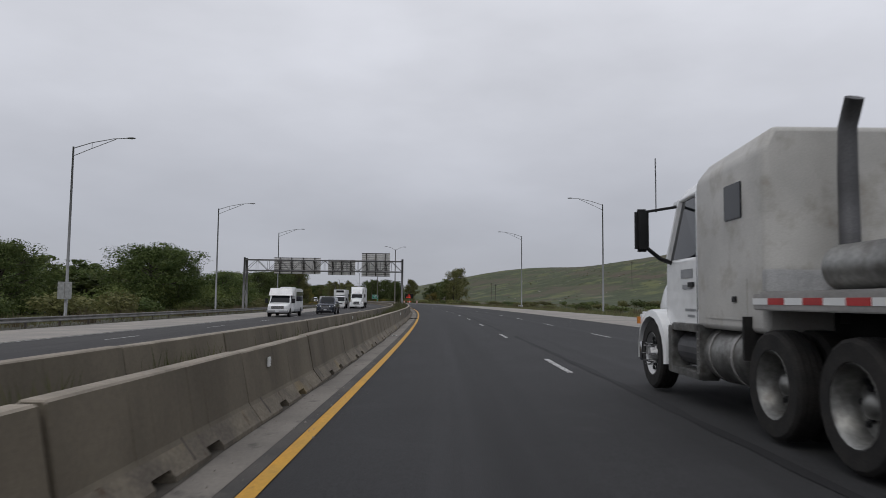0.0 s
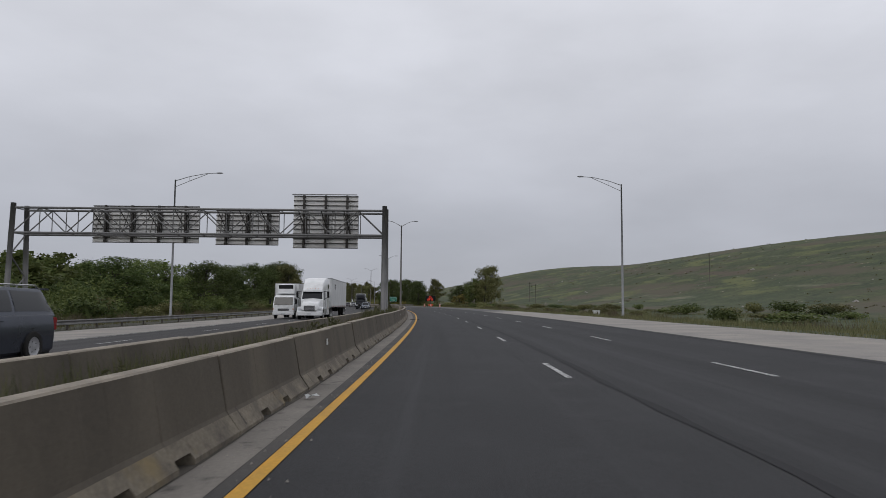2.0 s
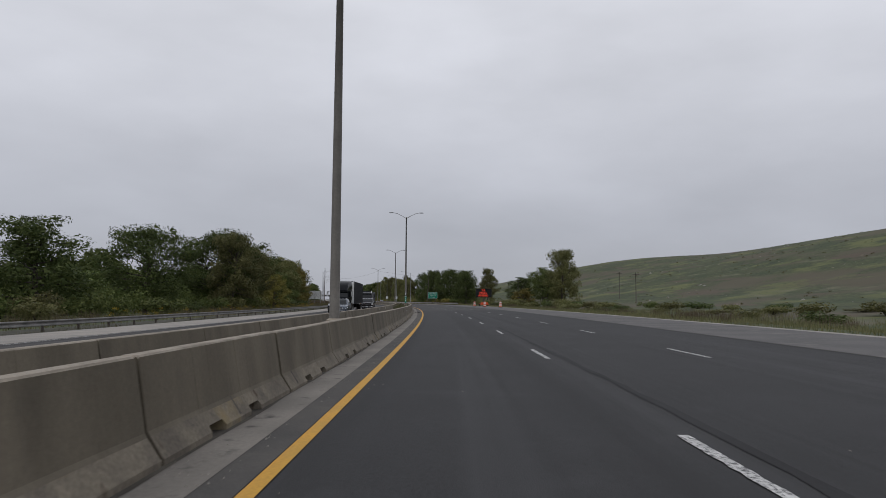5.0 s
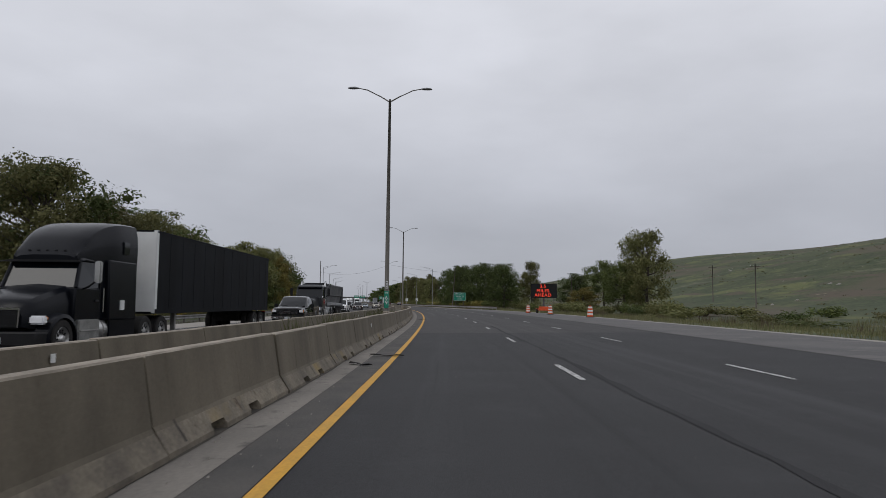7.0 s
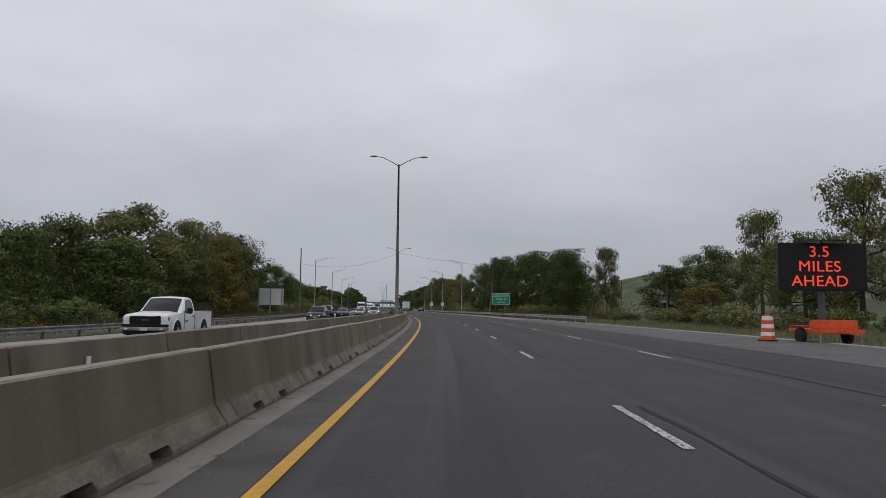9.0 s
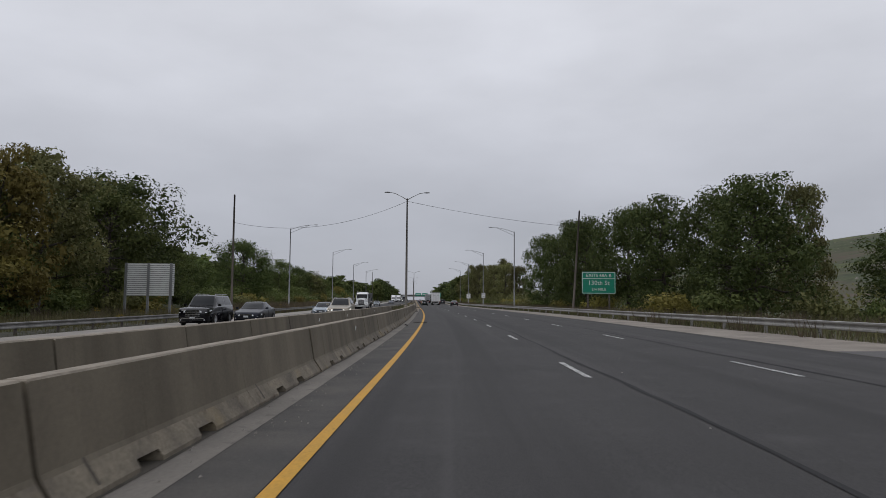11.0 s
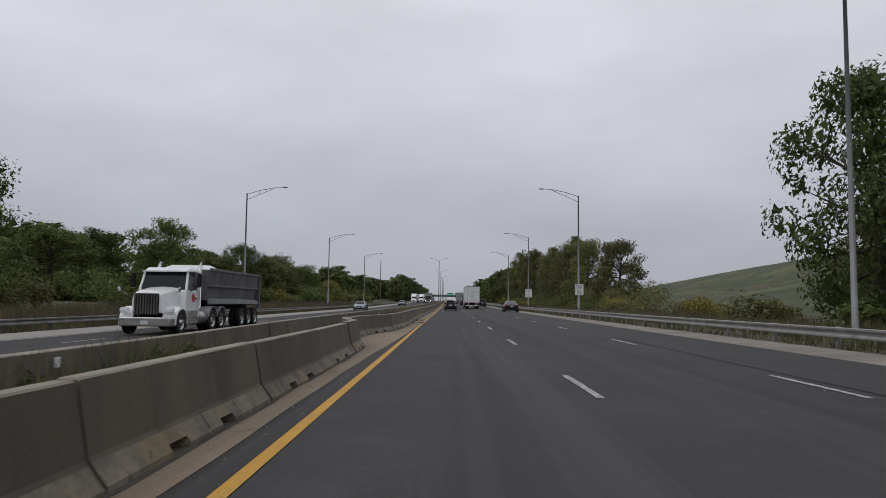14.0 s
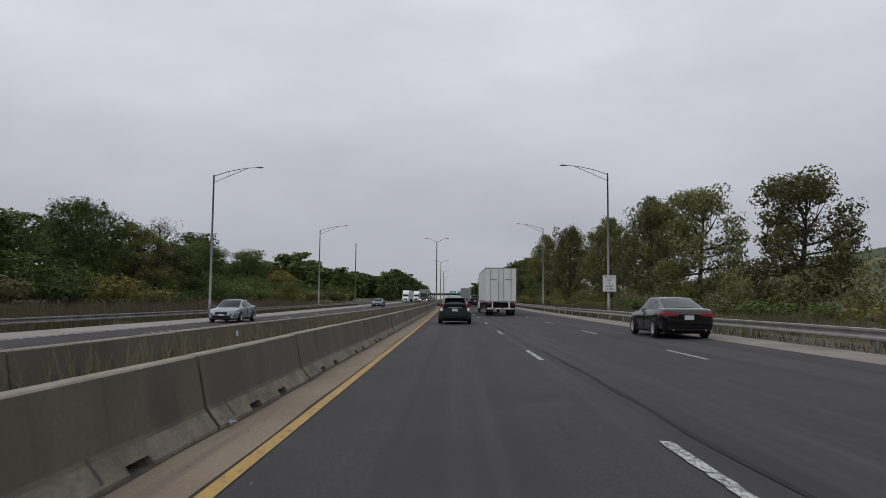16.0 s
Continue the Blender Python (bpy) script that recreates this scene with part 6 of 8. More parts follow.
            part("tail_lamp", loft(bmesh.new(), [[(sd * W * x, b + dy, z) for x, dy, z in q] for q in (((0.40, 0.06, K["tail"] - 0.18), (0.86, 0.10, K["tail"] - 0.20), (0.945, 0.34, K["tail"] - 0.15), (0.93, 0.40, K["tail"] - 0.08), (0.84, 0.08, K["tail"] - 0.07), (0.40, 0.05, K["tail"] - 0.12)), ((0.40, -0.03, K["tail"] - 0.20), (0.88, -0.01, K["tail"] - 0.215), (1.005, 0.34, K["tail"] - 0.155), (1.0, 0.42, K["tail"] - 0.08), (0.87, 0.0, K["tail"] - 0.08), (0.40, -0.03, K["tail"] - 0.13)))]), M_RED, g, "red tail lamp")
    part("front_plate", boxed(-0.155, 0.155, f, f + 0.016, 0.42, 0.54), M_PLATE, g, "pale licence plate")
    part("grille", boxed(-W * 0.42, W * 0.42, f - 0.12, f + 0.006, K["nose"] - 0.24, K["nose"] - 0.06, bevel=0.02), M_BLACK, g, "dark front grille")
    for k in range(3):
        z = K["nose"] - 0.21 + 0.05 * k
        part("grille_bar", boxed(-W * 0.40, W * 0.40, f + 0.002, f + 0.012, z, z + 0.012), M_CHROME, g)
    if kind in ("bigsuv", "suv"):
        for z in (0.58, 0.68, 0.78) if kind == "bigsuv" else (0.60, 0.70):
            part("chrome_bar", boxed(-W * 0.46, W * 0.46, f + 0.01, f + 0.03, z, z + 0.035, bevel=0.008), M_CHROME, g)
        part("bumper_trim", boxed(-W * 0.7, W * 0.7, f - 0.06, f + 0.025, 0.44, 0.49, bevel=0.01), M_CHROME, g)
    part("lower_intake", boxed(-W * 0.62, W * 0.62, f - 0.10, f + 0.004, 0.30, 0.44, bevel=0.02), M_BLACK, g)
    part("number_plate", boxed(-0.16, 0.16, b - 0.02, b + 0.01, K["tail"] - 0.33, K["tail"] - 0.18), M_PLATE, g, "pale licence plate")
    part("rear_bumper", boxed(-W * 0.84, W * 0.84, b - 0.03, b + 0.12, 0.34, 0.52, bevel=0.03), mat if kind != "hatch" else M_BLACK, g)
    part("chrome_strip", boxed(-W * 0.42, W * 0.42, b - 0.014, b + 0.02, K["tail"] - 0.145, K["tail"] - 0.105), M_CHROME, g)
    part("floor_pan", boxed(-W * 0.86, W * 0.86, b + 0.2, f - 0.2, 0.17, 0.24), M_UNDER, g)
    if kind in ("suv", "bigsuv"):
        for sd in (-1, 1):
            part("roof_rail", tubed([(sd * W * 0.6, y1 - 0.1, H - 0.06), (sd * W * 0.6, y1 - 0.3, H + 0.035), (sd * W * 0.6, y2 + 0.3, H + 0.035), (sd * W * 0.6, y2 + 0.1, H - 0.06)], 0.022, 6), M_CHROME, g)
        part("spoiler", boxed(-wt, wt, y2 - 0.22, y2, H - 0.08, H - 0.03, bevel=0.01), mat, g)
    if kind == "coupe":
        part("wing", boxed(-W * 0.86, W * 0.86, b + 0.02, b + 0.30, 1.22, 1.26, bevel=0.012), mat, g)
        for sd in (-1, 1):
            part("wing_post", boxed(sd * W * 0.8 - 0.02, sd * W * 0.8 + 0.02, b + 0.06, b + 0.24, 0.93, 1.23), mat, g)
    if kind in ("sedan", "coupe"):
        part("lower_valance", boxed(-W * 0.78, W * 0.78, b - 0.015, b + 0.1, 0.27, 0.37, bevel=0.02), M_BLACK, g)
        for sd in (-1, 1):
            part("exhaust_tip", tubed([(sd * W * 0.6, b + 0.12, 0.30), (sd * W * 0.6, b - 0.03, 0.30)], 0.035, 10), M_CHROME, g)
            part("sill_trim", boxed(min(sd * W * 0.95, sd * (W + 0.004)), max(sd * W * 0.95, sd * (W + 0.004)), -K["wb"] / 2 + 0.45, K["wb"] / 2 - 0.45, 0.22, 0.29, bevel=0.01), M_BLACK, g)
    if kind == "hatch":
        part("spoiler", boxed(-wt, wt, y2 - 0.30, y2, H - 0.10, H - 0.05, bevel=0.015), mat, g)
        part("lower_glass", boxed(-W * 0.70, W * 0.70, b - 0.012, b + 0.05, 0.90, 1.10, bevel=0.01), M_GLASS, g)
    return g


def pickup(name, label, mat, chrome=False):
    """A regular-cab pickup truck; y is its front."""
    g = empty(name, Matrix.Identity(4), label, "pickup truck", "traffic")
    W, f, b = 1.0, 2.75, -2.75
    secs = [section(W * 0.88, 0.50, 1.06, 0.0, f), section(W * 0.96, 0.42, 1.12, 0.04, f - 0.07), section(W * 0.99, 0.38, 1.155, 0.06, f - 0.35), section(W, 0.36, 1.19, 0.075, f - 0.9), section(W, 0.36, 1.21, 0.06, 1.35), section(W, 0.36, 1.22, 0.0, 1.1), section(W, 0.36, 1.22, 0.0, 0.5), section(W, 0.36, 1.22, 0.0, -0.48)]
    rounded(part("cab_body", loft(bmesh.new(), blend(secs, 3)), mat, g, "bonnet, wings and doors"), 30)
    # cab: an arched roof on sloping sides
    ky, kz = [-0.46, -0.40, -0.26, 0.0, 0.34, 0.52, 1.34], [1.20, 1.74, 1.86, 1.90, 1.88, 1.815, 1.19]
    ys = sorted(set([-0.46 + 1.80 * k / 30 for k in range(31)] + ky))
    zs = [sum(float(np.interp(min(1.34, max(-0.46, y + d)), ky, kz)) for d in (-0.06, 0, 0.06)) / 3 for y in ys]

    def top(y, u, lift=0.0):
        half = float(np.interp(y, [-0.46, -0.2, 0.4, 1.34], [0.86, 0.76, 0.76, 0.88]))
        return (half * u, y + (0.12 * (1 - u * u) * min(1, (y - 0.5) / 0.4) if y > 0.5 else 0.0), float(np.interp(y, ys, zs)) - 0.04 * u * u + lift)

    def flank(y, v, sd, out=0.0):
        q = Vector((sd * 0.95, y, 1.17)).lerp(Vector(top(y, sd)), v)
        return (q.x + sd * (out + 0.03 * math.sin(math.pi * v)), y, q.z)

    us = [-1, -0.92, -0.6, -0.3, 0, 0.3, 0.6, 0.92, 1]
    rounded(part("cabin", sheet([[flank(y, v, -1) for v in (0, 0.35, 0.7)] + [top(y, u) for u in us] + [flank(y, v, 1) for v in (0.7, 0.35, 0)] for y in ys], 0), mat, g, "roof and window pillars"), 50)
    for nm, ya, yb in (("windscreen", 0.53, 1.27), ("rear_window", -0.45, -0.405)):
        rounded(part(nm, sheet([[top(ya + (yb - ya) * k / 8, u * 0.9, 0.012) for u in us] for k in range(9)], -0.012), M_GLASS, g, "dark tinted glass"))
    part("cowl", boxed(-0.80, 0.80, 1.30, 1.42, 1.215, 1.265, bevel=0.015), M_BLACK, g, "black wiper cowl")
    for x in (-0.45, 0.2):
        part("wiper", tubed([(x, 1.40, 1.27), (x + 0.5, 1.26, 1.33)], 0.011, 5), M_BLACK, g)
    for sd in (-1, 1):
        lim = lambda v: 0.98 - 0.56 * v
        rounded(part("side_window", sheet([[flank(-0.24 + (lim(v) + 0.24) * k / 8, v, sd, 0.009) for k in range(9)] for v in (0.14, 0.4, 0.65, 0.86)], 0.01), M_GLASS, g, "dark tinted glass"))
        part("door_seam", boxed(min(sd * 0.985, sd * 1.006), max(sd * 0.985, sd * 1.006), -0.36, -0.345, 0.5, 1.18), M_BLACK, g)
        part("door_seam", boxed(min(sd * 0.985, sd * 1.006), max(sd * 0.985, sd * 1.006), 0.96, 0.975, 0.5, 1.18), M_BLACK, g)
        part("door_handle", boxed(min(sd * 0.98, sd * 1.03), max(sd * 0.98, sd * 1.03), -0.22, -0.05, 1.03, 1.07, bevel=0.01), M_BLACK, g)
        part("body_badge", boxed(min(sd * 0.98, sd * 1.008), max(sd * 0.98, sd * 1.008), 0.55, 0.85, 0.82, 0.88), M_CHROME if chrome else M_DARKSTEEL, g, "plain badge")
        bed = part("bed_side", boxed(min(sd * 0.88, sd * W), max(sd * 0.88, sd * W), b, -0.54, 0.46, 1.26, bevel=0.035), mat, g)
        soften(part("bed_rail", boxed(min(sd * 0.86, sd * 1.012), max(sd * 0.86, sd * 1.012), b, -0.54, 1.235, 1.275, bevel=0.012), M_BLACK if chrome else mat, bed), 0.01)
        part("mirror", boxed(min(sd * 1.02, sd * 1.26), max(sd * 1.02, sd * 1.26), 0.70, 0.82, 1.16, 1.40, bevel=0.035), M_BLACK, g, "black door mirror")
        part("mirror_arm", tubed([(sd * 0.93, 0.80, 1.22), (sd * 1.06, 0.77, 1.24)], 0.03, 6), M_BLACK, g)
        for y in (1.80, -1.62):
            part("wheel_arch", lathe([(0.0, 0.50), (sd * 0.014, 0.48), (sd * 0.014, 0.02)], (sd * (W - 0.008), y, 0.42), 22), M_BLACK, g)
            part("arch_lip", lathe([(0.0, 0.545), (sd * 0.03, 0.53), (sd * 0.03, 0.50), (0.0, 0.485)], (sd * (W - 0.012), y, 0.42), 24), mat, g, "flared wheel arch lip")
            wheel(g, sd * (W - 0.06), y, 0.39, 0.25, sd)
        lampx = (min(sd * 0.66, sd * 0.93), max(sd * 0.66, sd * 0.93))
        hl = part("headlamp", boxed(*lampx, f - 0.16, f + 0.015, 0.86, 1.06, bevel=0.03), M_LAMPGLASS, g, "clear headlamp")
        part("turn_lamp", boxed(min(sd * 0.90, sd * 0.965), max(sd * 0.90, sd * 0.965), f - 0.22, f - 0.05, 0.88, 1.04, bevel=0.015), M_AMBER, hl)
        part("fog_lamp", boxed(min(sd * 0.66, sd * 0.80), max(sd * 0.66, sd * 0.80), f + 0.13, f + 0.15, 0.53, 0.60, bevel=0.01), M_LAMPGLASS, g)
        part("tail_lamp", boxed(min(sd * 0.9, sd * 1.005), max(sd * 0.9, sd * 1.005), b - 0.01, b + 0.06, 0.8, 1.15), M_RED, g)
    gr = part("grille", boxed(-0.66, 0.66, f - 0.1, f + 0.03, 0.74, 1.08, bevel=0.03), M_BLACK, g, "black front grille")
    for z in (0.80, 0.87, 0.94, 1.01):
        part("grille_bar", boxed(-0.60, 0.60, f + 0.025, f + 0.042, z, z + 0.022, bevel=0.004), M_CHROME if chrome else M_BLACK, gr)
    part("grille_badge", boxed(-0.17, 0.17, f + 0.035, f + 0.055, 0.885, 0.955, bevel=0.01), M_DARKSTEEL, gr, "plain badge")
    part("bumper_cover", boxed(-0.97, 0.97, f - 0.12, f + 0.09, 0.64, 0.75, bevel=0.03), M_BLACK, g, "black bumper cover")
    part("bumper", boxed(-0.98, 0.98, f - 0.05, f + 0.14, 0.50, 0.64, bevel=0.035), M_CHROME if chrome else M_GREY_PANEL, g, "chrome front bumper" if chrome else "dull grey front bumper")
    part("air_dam", boxed(-0.90, 0.90, f - 0.08, f + 0.06, 0.34, 0.50, bevel=0.02), M_BLACK, g)
    part("front_plate", boxed(-0.155, 0.155, f + 0.14, f + 0.152, 0.50, 0.62), M_PLATE, g, "pale licence plate")
    part("tailgate", boxed(-0.88, 0.88, b, b + 0.06, 0.5, 1.24, bevel=0.01), mat, g)
    part("bed_floor", boxed(-0.88, 0.88, b, -0.54, 0.52, 0.58), M_UNDER, g)
    part("bed_front", boxed(-0.88, 0.88, -0.60, -0.54, 0.56, 1.22), mat, g)
    part("rear_bumper", boxed(-0.95, 0.95, b - 0.12, b, 0.42, 0.58, bevel=0.02), M_CHROME, g)
    part("chassis", boxed(-0.7, 0.7, b + 0.2, f - 0.3, 0.28, 0.45), M_UNDER, g)
    return g


def shuttle_bus():
    g = empty("shuttle_bus", Matrix.Identity(4), "white cutaway shuttle bus with dark side windows", "bus", "traffic")
    W = 1.18
    # van nose
    secs = [section(0.86, 0.42, 1.05, 0.0, 3.5), section(0.96, 0.38, 1.2, 0.03, 3.3), section(1.0, 0.38, 1.32, 0.03, 2.6), section(1.0, 0.38, 1.38, 0.02, 2.45), section(1.0, 0.38, 1.38, 0.0, 1.2)]
    rounded(part("nose", loft(bmesh.new(), blend(secs, 2)), P_WHITE, g), 30)
    part("windscreen", loft(bmesh.new(), [[(-0.95, 2.5, 1.33), (0.95, 2.5, 1.33), (0.98, 1.2, 1.33), (-0.98, 1.2, 1.33)], [(-0.86, 1.95, 2.08), (0.86, 1.95, 2.08), (0.9, 1.2, 2.08), (-0.9, 1.2, 2.08)]]), M_GLASS, g, "dark windscreen and cab windows")
    for sd in (-1, 1):
        part("pillar", tubed([(sd * 0.95, 2.5, 1.33), (sd * 0.86, 1.95, 2.08)], 0.05, 6), P_WHITE, g)
        part("cab_door_post", boxed(min(sd * 0.93, sd * 1.0), max(sd * 0.93, sd * 1.0), 1.2, 1.4, 1.3, 2.1), P_WHITE, g)
    part("coach_body", boxed(-W, W, -3.5, 1.3, 0.5, 2.85, bevel=0.1), P_WHITE, g)
    part("cap", loft(bmesh.new(), [[(-W, 1.2, 2.08), (W, 1.2, 2.08), (W, 1.2, 2.85), (-W, 1.2, 2.85)], [(-1.1, 2.2, 2.1), (1.1, 2.2, 2.1), (1.0, 1.9, 2.8), (-1.0, 1.9, 2.8)]]), P_WHITE, g)
    for sd in (-1, 1):
        for k in range(3):
            part("side_window", boxed(min(sd * (W - 0.02), sd * (W + 0.012)), max(sd * (W - 0.02), sd * (W + 0.012)), -3.2 + k * 1.25, -2.0 + k * 1.25, 1.55, 2.5, bevel=0.005), M_GLASS, g)
        part("skirt", boxed(min(sd * (W - 0.02), sd * (W + 0.01)), max(sd * (W - 0.02), sd * (W + 0.01)), -3.4, 1.2, 0.5, 0.75), M_GREY_PANEL, g)
        part("headlamp", boxed(min(sd * 0.58, sd * 0.88), max(sd * 0.58, sd * 0.88), 3.36, 3.52, 0.82, 1.05, bevel=0.02), M_LAMPGLASS, g, "clear headlamp")
        part("mirror", boxed(min(sd * 1.1, sd * 1.38), max(sd * 1.1, sd * 1.38), 2.3, 2.4, 1.35, 1.8, bevel=0.02), M_BLACK, g)
        part("mirror_arm", tubed([(sd * 0.98, 2.3, 1.3), (sd * 1.24, 2.35, 1.5)], 0.015, 5), M_BLACK, g)
        for y in (2.55, -2.1):
            part("wheel_arch", lathe([(0.0, 0.48), (sd * 0.012, 0.47), (sd * 0.012, 0.02)], (sd * (1.0 if y > 0 else W), y, 0.42), 22), M_BLACK, g)
            wheel(g, sd * ((1.0 if y > 0 else W) - 0.1), y, 0.39, 0.25, sd)
    part("grille", boxed(-0.56, 0.56, 3.4, 3.53, 0.78, 1.06, bevel=0.02), M_BLACK, g, "black slatted grille")
    for k in range(3):
        part("grille_bar", boxed(-0.54, 0.54, 3.52, 3.545, 0.82 + 0.08 * k, 0.85 + 0.08 * k), M_CHROME, g)
    part("bumper", boxed(-1.0, 1.0, 3.42, 3.66, 0.44, 0.64, bevel=0.03), M_GREY_PANEL, g, "grey front bumper")
    part("number_plate", boxed(-0.16, 0.16, 3.66, 3.67, 0.48, 0.63), M_PLATE, g)
    part("roof_unit", boxed(-0.6, 0.6, -2.6, -0.6, 2.85, 3.0, bevel=0.05), P_WHITE, g)
    part("chassis", boxed(-0.8, 0.8, -3.3, 3.2, 0.3, 0.52), M_UNDER, g)
    return g


def dual(g, y, r=0.52, x=1.22, rim=M_ALU, hub=0.0):
    for sd in (-1, 1):
        wheel(g, sd * (x - 0.14), y, r, 0.28, sd, rim, 8, hub)
        part("inner_tyre", lathe([(-0.13, r * 0.55), (-0.13, r * 0.93), (-0.09, r), (0.09, r), (0.13, r * 0.93), (0.13, r * 0.55)], (sd * (x - 0.47), y, r), 22), M_BLACKRUB, g)


def tractor(name, label, mat, sleeper=True, roof=3.95, hoodmat=None, grille=M_CHROME, bumper=M_CHROME, tall_grille=False, lit=False, hl=None, short=False):
    """A conventional truck tractor; its front at y = 0, cab behind. Returns the thing and the y of its fifth wheel."""
    g = empty(name, Matrix.Identity(4), label, "truck", "traffic")
    def hood_sec(w, z0, z1, y, c):
        half = [(w, z0), (w * 1.0, z0 + (z1 - z0) * 0.6), (w * 0.93, z1 - 0.1), (w * 0.78, z1)]
        return [(a, y, b) for a, b in half] + [(0, y, z1 + c)] + [(-a, y, b) for a, b in half[::-1]]
    if tall_grille:
        hood = [hood_sec(0.60, 0.95, 1.72, -0.12, 0.04), hood_sec(0.64, 0.9, 1.80, -0.3, 0.05), hood_sec(0.80, 0.9, 2.0, -1.9, 0.05)]
    else:
        hood = [hood_sec(0.62, 0.85, 1.28, -0.05, 0.03), hood_sec(0.80, 0.8, 1.5, -0.25, 0.06), hood_sec(0.88, 0.8, 1.72, -0.9, 0.07), hood_sec(0.95, 0.8, 1.92, -1.75, 0.06)]
    if short:
        hood = [[(x, y * 0.78, z) for x, y, z in q] for q in hood]
    rounded(part("hood", loft(bmesh.new(), blend(hood, 3)), hoodmat or mat, g), 28)
    for sd in (-1, 1):
        # fenders
        bm = bmesh.new()
        ring = []
        for a in np.linspace(-0.15, math.pi + 0.15, 11):
            ring.append((math.cos(a), math.sin(a)))
        secs = []
        for c, s_ in ring:
            secs.append([(sd * 0.62, -0.95 + c * 0.72, 0.52 + s_ * 0.70), (sd * 1.18, -0.95 + c * 0.72, 0.52 + s_ * 0.66), (sd * 1.2, -0.95 + c * 0.64, 0.50 + s_ * 0.58), (sd * 0.62, -0.95 + c * 0.62, 0.50 + s_ * 0.58)])
        rounded(part("fender", loft(bm, secs), hoodmat or mat, g))
        wheel(g, sd * 1.04, -0.95, 0.52, 0.28, sd, M_ALU, 10, 0.25)
        my = -1.5 if short else -2.1
        part("headlamp", boxed(min(sd * 0.74, sd * 1.12), max(sd * 0.74, sd * 1.12), -0.32, -0.12, 0.92, 1.14, bevel=0.04), M_HEAD if lit else M_LAMPGLASS, g, "clear headlamp")
        part("mirror", boxed(min(sd * 1.36, sd * 1.56), max(sd * 1.36, sd * 1.56), my - 0.05, my + 0.07, 2.02, 2.64, bevel=0.04), hl or M_BLACK, g, "tall side mirror")
        part("mirror_arm", tubed([(sd * 0.95, my - 0.05, 1.82), (sd * 1.2, my, 1.92), (sd * 1.42, my, 2.1)], 0.03, 6), M_BLACK, g)
        part("mirror_arm", tubed([(sd * 1.0, my - 0.15, 2.66), (sd * 1.42, my, 2.6)], 0.02, 6), M_BLACK, g)
        ty0, ty1 = (-4.05, -3.0) if short else (-4.3, -2.92)
        ring = np.linspace(0, math.tau, 26, endpoint=False)
        rounded(part("fuel_tank", loft(bmesh.new(), [[(sd * 0.82 + r * math.cos(a), y, 0.68 + r * math.sin(a)) for a in ring] for y, r in ((ty0 - 0.05, 0.12), (ty0 - 0.03, 0.26), (ty0, 0.325), (ty0 + 0.03, 0.34), (ty1 - 0.03, 0.34), (ty1, 0.325))]), M_TANK if short else M_ALU, g, "round aluminium fuel tank"), 35)
        for y in (ty0 + 0.16, ty1 - 0.25):
            part("tank_strap", loft(bmesh.new(), [[(sd * 0.82 + 0.352 * math.cos(a), y + d, 0.68 + 0.352 * math.sin(a)) for a in ring] for d in (0, 0.05)]), M_GALV, g)
        if short:
            # open step frame with a dark drum behind it
            for y0, y1, z0, z1 in ((-3.0, -1.78, 0.34, 0.44), (-2.98, -1.95, 0.92, 1.02), (-3.0, -2.86, 0.34, 1.02), (-1.98, -1.78, 0.40, 0.98)):
                part("step_frame", boxed(min(sd * 0.95, sd * 1.19), max(sd * 0.95, sd * 1.19), y0, y1, z0, z1, bevel=0.012), M_TANK, g, "riveted aluminium step frame")
            part("air_drum", tubed([(sd * 0.92, -2.84, 0.68), (sd * 0.92, -2.02, 0.68)], 0.22, 18), M_DARKSTEEL, g, "dark drum inside the step frame", )
            part("step_back", boxed(min(sd * 0.55, sd * 0.66), max(sd * 0.55, sd * 0.66), -3.0, -1.8, 0.36, 1.0), M_UNDER, g)
            for k in range(7):
                part("rivet", tubed([(sd * 1.185, -2.93, 0.42 + 0.085 * k), (sd * 1.2, -2.93, 0.42 + 0.085 * k)], 0.013, 6), M_GALV, g)
        else:
            part("step_box", boxed(min(sd * 0.7, sd * 1.16), max(sd * 0.7, sd * 1.16), -2.9, -1.75, 0.42, 1.0, bevel=0.03), M_ALU, g, "aluminium step box")
            part("step_tread", boxed(min(sd * 0.8, sd * 1.2), max(sd * 0.8, sd * 1.2), -2.85, -1.8, 0.68, 0.71), M_GALV, g)
    cy0, cy1 = (-1.35, -2.85) if short else (-1.75, -3.35)
    cab_top = 2.85 if not sleeper else 2.75
    soften(part("cab", loft(bmesh.new(), [[(-1.05, cy0 + 0.1, 0.95), (1.05, cy0 + 0.1, 0.95), (1.05, cy1, 0.95), (-1.05, cy1, 0.95)], [(-1.05, cy0 + 0.05, 1.9), (1.05, cy0 + 0.05, 1.9), (1.05, cy1, 1.9), (-1.05, cy1, 1.9)]]), mat, g), 0.05)
    panes(g, [(-1.02, cy0), (1.02, cy0), (1.03, cy1 + 0.3), (-1.03, cy1 + 0.3)], [(-0.94, cy0 - 0.35), (0.94, cy0 - 0.35), (0.98, cy1 + 0.3), (-0.98, cy1 + 0.3)], 1.88, cab_top - 0.1, ["windscreen", "side_window", "rear_window", "side_window"])
    soften(part("cab_roof", loft(bmesh.new(), [[(-1.0, cy0 - 0.22, cab_top - 0.14), (1.0, cy0 - 0.22, cab_top - 0.14), (1.05, cy1, cab_top - 0.14), (-1.05, cy1, cab_top - 0.14)], [(-0.9, cy0 - 0.5, cab_top + 0.05), (0.9, cy0 - 0.5, cab_top + 0.05), (0.98, cy1, cab_top + 0.08), (-0.98, cy1, cab_top + 0.08)]]), mat, g), 0.06)
